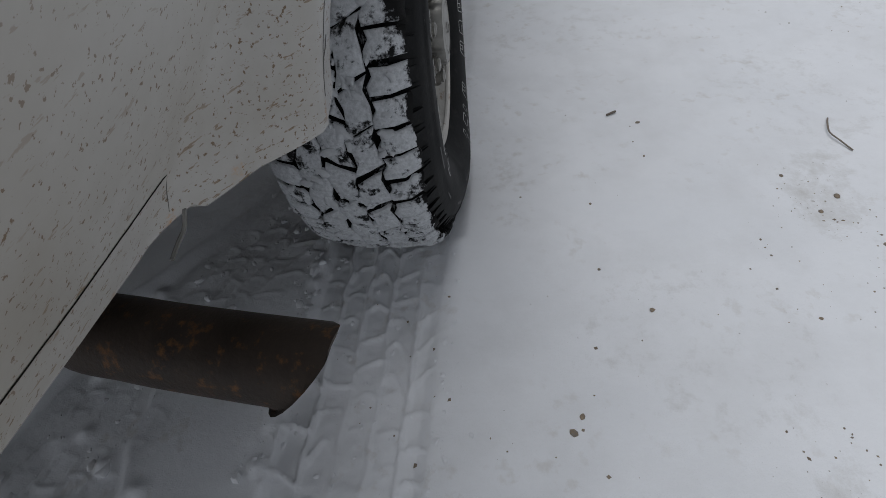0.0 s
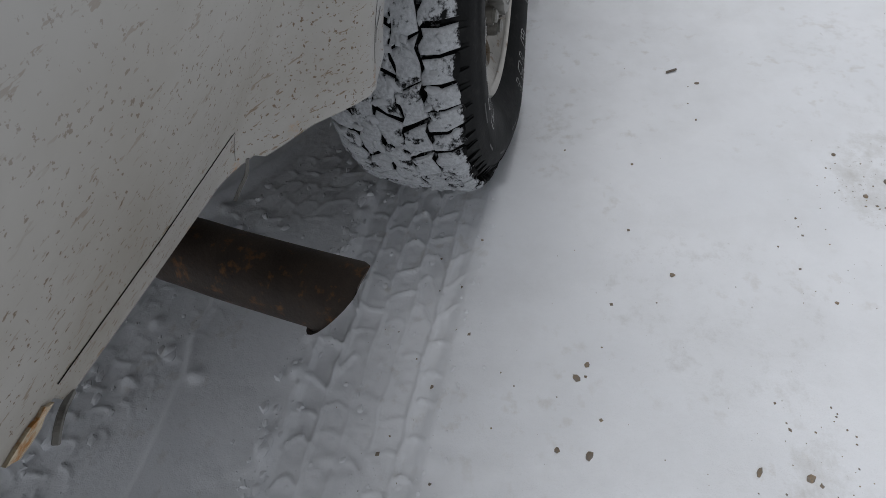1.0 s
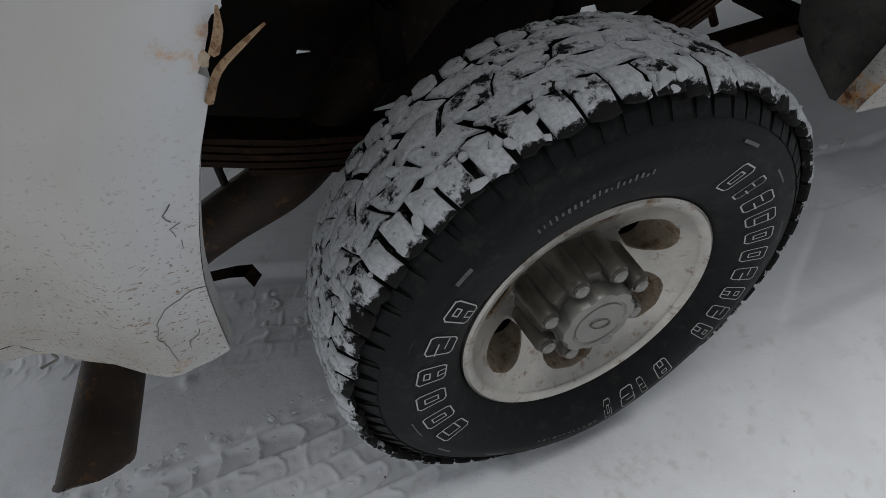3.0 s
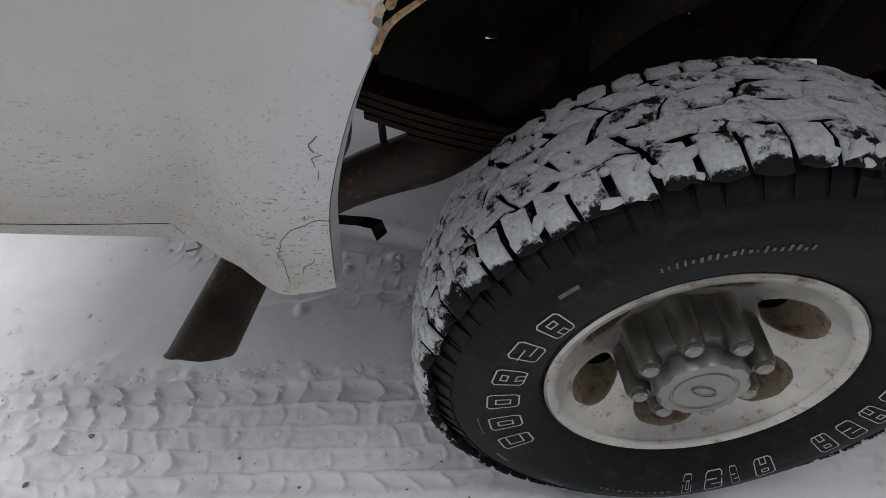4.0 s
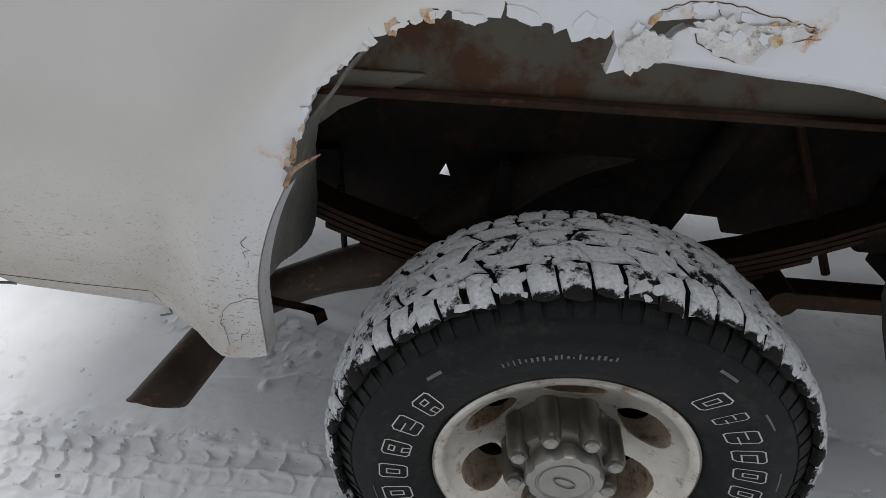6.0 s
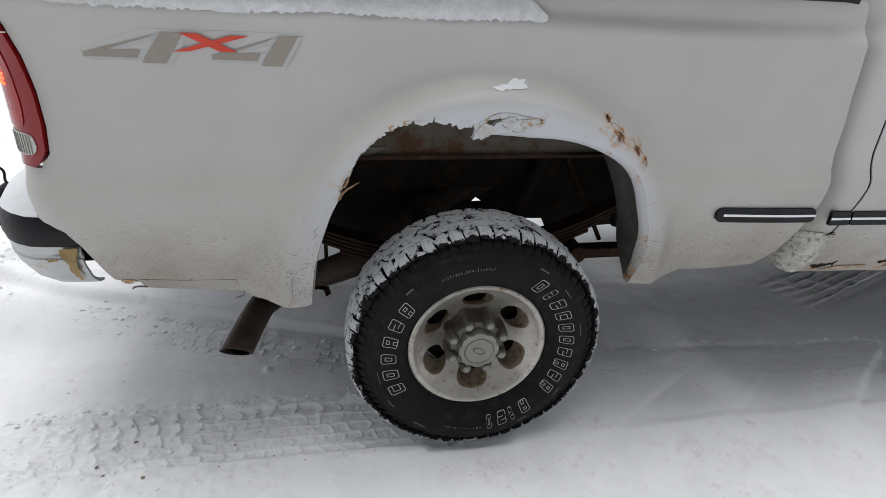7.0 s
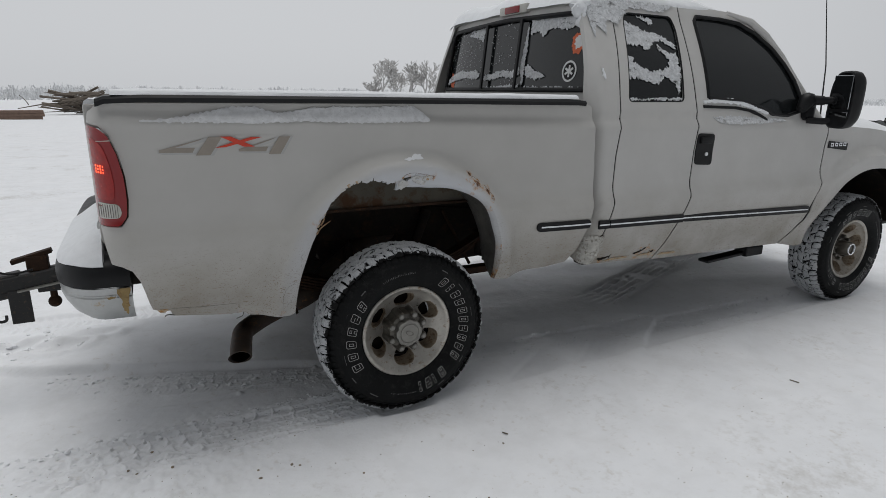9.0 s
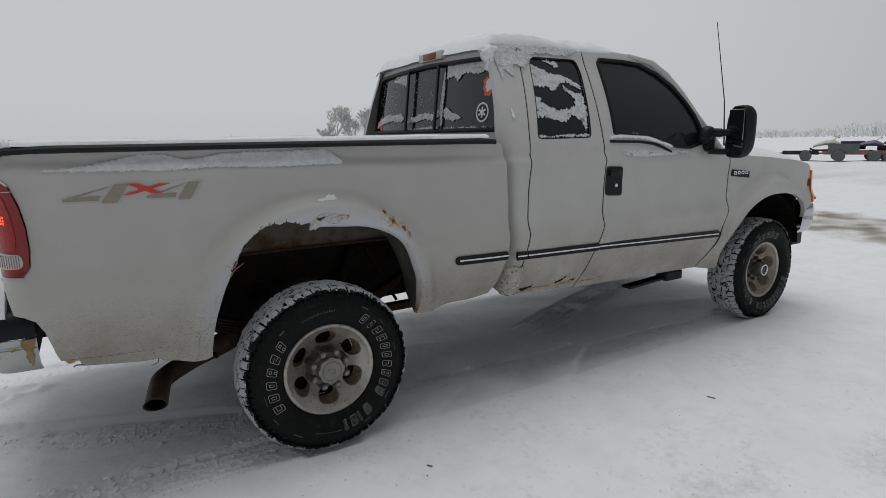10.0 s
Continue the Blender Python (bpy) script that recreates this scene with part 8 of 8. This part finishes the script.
def twig(points, r, label):
    pts = [(x, y, gz(x, y) + h) for x, y, h in points]
    tagged(part("twig", tube(curve_through(pts, 3), r, 6), BRANCH, None), label, "twig", "twigs on the snow")


twig([(0.3, -0.375, 0.004), (0.312, -0.4, 0.006)], 0.003, "short dark twig lying on the snow")
twig([(0.245, -0.902, 0.004), (0.215, -0.888, 0.012), (0.18, -0.881, 0.01), (0.15, -0.892, 0.008), (0.11, -0.906, 0.003)], 0.002, "crooked brown twig lying on the snow")
twig([(2.0, -0.62, 0.003), (2.01, -0.665, 0.004)], 0.003, "short dark twig lying on the snow")


# ---- distance ----
def polar(az, d):
    a = radians(az)
    return -0.95 + d * math.cos(a), -2.38 + d * math.sin(a)


def bare_tree(x, y, h, seed, material):
    """A leafless tree: tapered trunk, limbs and a crown of fine twigs."""
    r = random.Random(seed)
    z0 = gz(x, y) - 0.1
    tree = empty("tree", pose(x, y, z0), "leafless tree, its grey colour paled for haze", "tree", "bare trees")
    bm, tw = bmesh.new(), bmesh.new()

    def limb(p, d, ln, rad, level, target):
        q = p + d * ln
        mid = p + d * ln * 0.5 + Vector((r.uniform(-1, 1), r.uniform(-1, 1), 0)) * ln * 0.05
        tube([p, mid, q], [max(0.06, rad * f) for f in (1, 0.85, 0.68)], 6 if level < 2 else 3, target if level < 3 else tw, False)
        if level >= 6:
            return
        for _ in range(3):
            nd = (d + Vector((r.gauss(0, 0.5), r.gauss(0, 0.5), r.uniform(-0.1, 0.45)))).normalized()
            limb(q if r.random() < 0.6 else mid, nd, ln * r.uniform(0.6, 0.85), rad * 0.6, level + 1, target)

    limb(Vector((0, 0, 0)), Vector((0, 0, 1)), h * 0.22, h * 0.022, 0, bm)
    part("trunk", bm, material, tree, "", False, Matrix())
    part("crown", tw, material, tree, "", False, Matrix())
    return tree


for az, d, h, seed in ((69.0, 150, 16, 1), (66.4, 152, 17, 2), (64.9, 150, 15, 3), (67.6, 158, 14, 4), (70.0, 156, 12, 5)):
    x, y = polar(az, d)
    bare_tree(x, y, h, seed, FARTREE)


def far_woods(az0, az1, d, h0, h1, seed, name="far_woods"):
    """A distant belt of woods: many ragged crowns of twig fans side by side."""
    r = random.Random(seed)
    vs, fs = [], []
    az = az0
    while az < az1:
        x, y = polar(az, d * r.uniform(0.95, 1.1))
        z = -0.015 * max(0, y - 10) - 0.4
        h = (h0 + (h1 - h0) * (0.5 + 0.5 * noise.noise((az * 0.35, seed, 0)))) * r.uniform(0.75, 1.1)
        w = h * r.uniform(0.25, 0.45)
        for k in range(24):
            b = r.uniform(0.0, 0.6) * h
            dx, dy = r.gauss(0, w * 0.5), r.gauss(0, w * 0.5)
            top = Vector((x + dx, y + dy, z + min(h, b + h * r.uniform(0.25, 0.6))))
            n = len(vs)
            t = r.uniform(0.02, 0.07) * h
            a = r.uniform(0, 6.28)
            ux, uy = t * math.cos(a), t * math.sin(a)
            vs.extend([(x + dx * 0.4 - ux, y + dy * 0.4 - uy, z + b), (x + dx * 0.4 + ux, y + dy * 0.4 + uy, z + b), (top.x + ux * 0.5, top.y + uy * 0.5, top.z), (top.x - ux * 0.6, top.y - uy * 0.6, top.z - h * 0.06)])
            fs.append((n, n + 1, n + 2, n + 3))
        az += r.uniform(0.12, 0.3) * 300 / d
    return tagged(part(name, (vs, fs), FARWOOD, None), "far belt of woods, haze put into its pale colour", "woods", "", "stuff")


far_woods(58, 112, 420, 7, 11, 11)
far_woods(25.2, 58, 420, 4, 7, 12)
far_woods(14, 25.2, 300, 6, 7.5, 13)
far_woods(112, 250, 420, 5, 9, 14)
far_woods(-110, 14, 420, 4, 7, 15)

# stack of old planks and a brush pile out in the field
x0, y0 = polar(101.6, 44)
x1, y1 = polar(97.3, 44)
planks = empty("timber_stack", pose((x0 + x1) / 2, (y0 + y1) / 2, gz((x0 + x1) / 2, (y0 + y1) / 2)), "long low stack of weathered timbers half buried in snow", "timber stack")
dirv = Vector((x1 - x0, y1 - y0, 0)).normalized()
for row in range(3):
    for depth_ in range(2):
        o = Vector((-dirv.y, dirv.x, 0)) * 0.3 * depth_
        za = gz(x0, y0) + 0.03 + 0.19 * row
        bm = beam(Vector((x0, y0, za)) - dirv * (0.05 * row) + o, Vector((x1, y1, za)) + dirv * (0.04 * ((row * 3) % 4)) + o, 0.28, 0.185)
        bm.transform(Matrix.Translation(-planks.matrix_basis.translation))
        part("timber", bm, LOGWALL, planks, "", False, Matrix())
bx, by = polar(94.3, 58)
pile = empty("brush_pile", Matrix.Translation((bx, by, gz(bx, by))) @ Matrix.Scale(2.2, 4), "tangled pile of cut branches and logs on the snow", "brush pile")
r = random.Random(31)
for k in range(70):
    a = r.gauss(0, 0.35) + (math.pi if r.random() < 0.35 else 0)
    ln = r.uniform(0.6, 1.6)
    c = Vector((r.gauss(0, 0.42), r.gauss(0, 0.35), r.uniform(0.05, 0.78)))
    c.x *= 1.25 - c.z * 0.3
    d = Vector((math.cos(a), math.sin(a), r.gauss(0, 0.16)))
    rad = r.choice((0.02, 0.03, 0.045, 0.07))
    p, q = c - d * ln / 2, c + d * ln / 2
    p.z, q.z = max(0.02, p.z), max(0.02, q.z)
    m_ = (p + q) / 2 + Vector((0, 0, r.uniform(-0.05, 0.08)))
    part("branch", tube([p, m_, q], [rad, rad * 0.8, rad * 0.4], 6), BRANCH, pile, "", False, Matrix())
for pts, rad in (([(-0.4, 0, 0.45), (-1.3, 0, 0.38), (-2.1, 0, 0.22)], 0.03), ([(-0.3, 0.1, 0.7), (-0.8, 0.1, 0.74), (-1.1, 0.1, 0.78)], 0.045), ([(-1.75, 0, 0.35), (-1.85, 0, 0.55), (-2.0, 0, 0.7)], 0.02)):
    part("branch", tube(pts, [rad, rad * 0.8, rad * 0.5], 6), BRANCH, pile, "", False, Matrix())


# ---- two trailers with snowmobiles, across the drive ----
def wheel_small(x, y, z, rad, parent, turn):
    bm = revolve([(rad * 0.5, -0.08), (rad * 0.9, -0.09), (rad, -0.06), (rad, 0.06), (rad * 0.9, 0.09), (rad * 0.5, 0.08)], 20)
    disc(rad * 0.52, -0.07, 16, bm)
    # greyer than rubber: haze is put into the wheel's colour
    return part("trailer_wheel", bm, SLATE, parent, "", True, pose(x, y, z))


def sled(at, cowl, body, label):
    """A snowmobile: track tunnel, cowl with screen, seat, skis and handlebar."""
    s = empty("snowmobile", at, label, "snowmobile", "snowmobiles on the trailers")
    tun = box((-1.4, -0.22, 0.1), (0.2, 0.22, 0.4), 0.08)
    part("track", tun, BLACKPL, s, "", True, Matrix())
    secs = [(-0.1, 0.42, 0.3, 0.5), (0.3, 0.45, 0.36, 0.72), (0.7, 0.4, 0.36, 0.66), (1.1, 0.32, 0.3, 0.5), (1.35, 0.2, 0.2, 0.36)]
    bm = bmesh.new()
    rr = [[bm.verts.new((x, w * math.cos(a), lo + (hi - lo) * (0.5 + 0.5 * math.sin(a)))) for a in [2 * math.pi * k / 12 for k in range(12)]] for x, w, lo, hi in secs]
    for a, b in zip(rr, rr[1:]):
        for k in range(12):
            bm.faces.new((a[k], a[(k + 1) % 12], b[(k + 1) % 12], b[k]))
    bm.faces.new(rr[0][::-1])
    bm.faces.new(rr[-1])
    part("cowl", bm, cowl, s, "", True, Matrix())
    part("seat", box((-1.35, -0.2, 0.45), (-0.1, 0.2, 0.62), 0.07), body, s, "", True, Matrix())
    part("windscreen", beam((0.25, 0, 0.7), (0.0, 0, 1.0), 0.4, 0.02), GLASS, s, "", False, Matrix())
    part("handlebar", tube([(0.0, -0.35, 0.85), (0.05, 0, 0.8), (0.0, 0.35, 0.85)], 0.02, 6), BLACKIRON, s, "", False, Matrix())
    for yy in (-0.38, 0.38):
        part("ski", tube(curve_through([(0.4, yy, 0.06), (1.2, yy, 0.05), (1.5, yy, 0.16)]), 0.05, 6), BLACKIRON, s, "", True, Matrix())
    return s


def flat_trailer(at, length, material, label, wheels):
    t = empty("utility_trailer", at, label, "trailer", "utility trailers")
    part("deck", box((-length / 2, -0.9, 0.42), (length / 2, 0.9, 0.52), 0.02), material, t, "", False, Matrix())
    for yy in (-0.88, 0.88):
        part("side_rail", box((-length / 2, yy - 0.03, 0.52), (length / 2, yy + 0.03, 0.62), 0.01), material, t, "", False, Matrix())
    part("draw_bar", beam((-length / 2, 0, 0.47), (-length / 2 - 1.3, 0, 0.45), 0.1, 0.1), material, t, "", False, Matrix())
    part("jack", tube([(-length / 2 - 0.7, 0, 0.02), (-length / 2 - 0.7, 0, 0.7)], 0.035, 8), BLACKIRON, t, "", False, Matrix())
    for x in wheels:
        for yy in (-1.0, 1.0):
            wheel_small(x, yy, 0.33, 0.33, t, 0)
    return t


px, py = polar(23.4, 33.5)
head = -62
tr1 = flat_trailer(pose(px, py, gz(px, py), 0, 0, head) @ Matrix.Scale(0.76, 4), 3.4, REDIRON, "faded red flat trailer carrying two snowmobiles", (-0.9, 0.85, 1.6))
m1 = tr1.matrix_basis
sled(m1 @ pose(-0.9, 0.35, 0.6, 0, 0, 182), GREEN, PURPLE, "pale green snowmobile strapped on a trailer")
sled(m1 @ pose(1.2, -0.35, 0.56, 0, 0, 176), PURPLE, SLATE, "purple snowmobile strapped on a trailer")
part("side_board", box((-1.5, -0.96, 0.5), (0.1, -0.92, 1.08), 0.01), SLATE, tr1, "dark grey side board", False, Matrix())
px2, py2 = polar(27.2, 34)
flat_trailer(pose(px2, py2, gz(px2, py2), 0, 0, head) @ Matrix.Scale(0.76, 4), 2.0, BLACKIRON, "small dark flat trailer parked on snow", (0.3,))
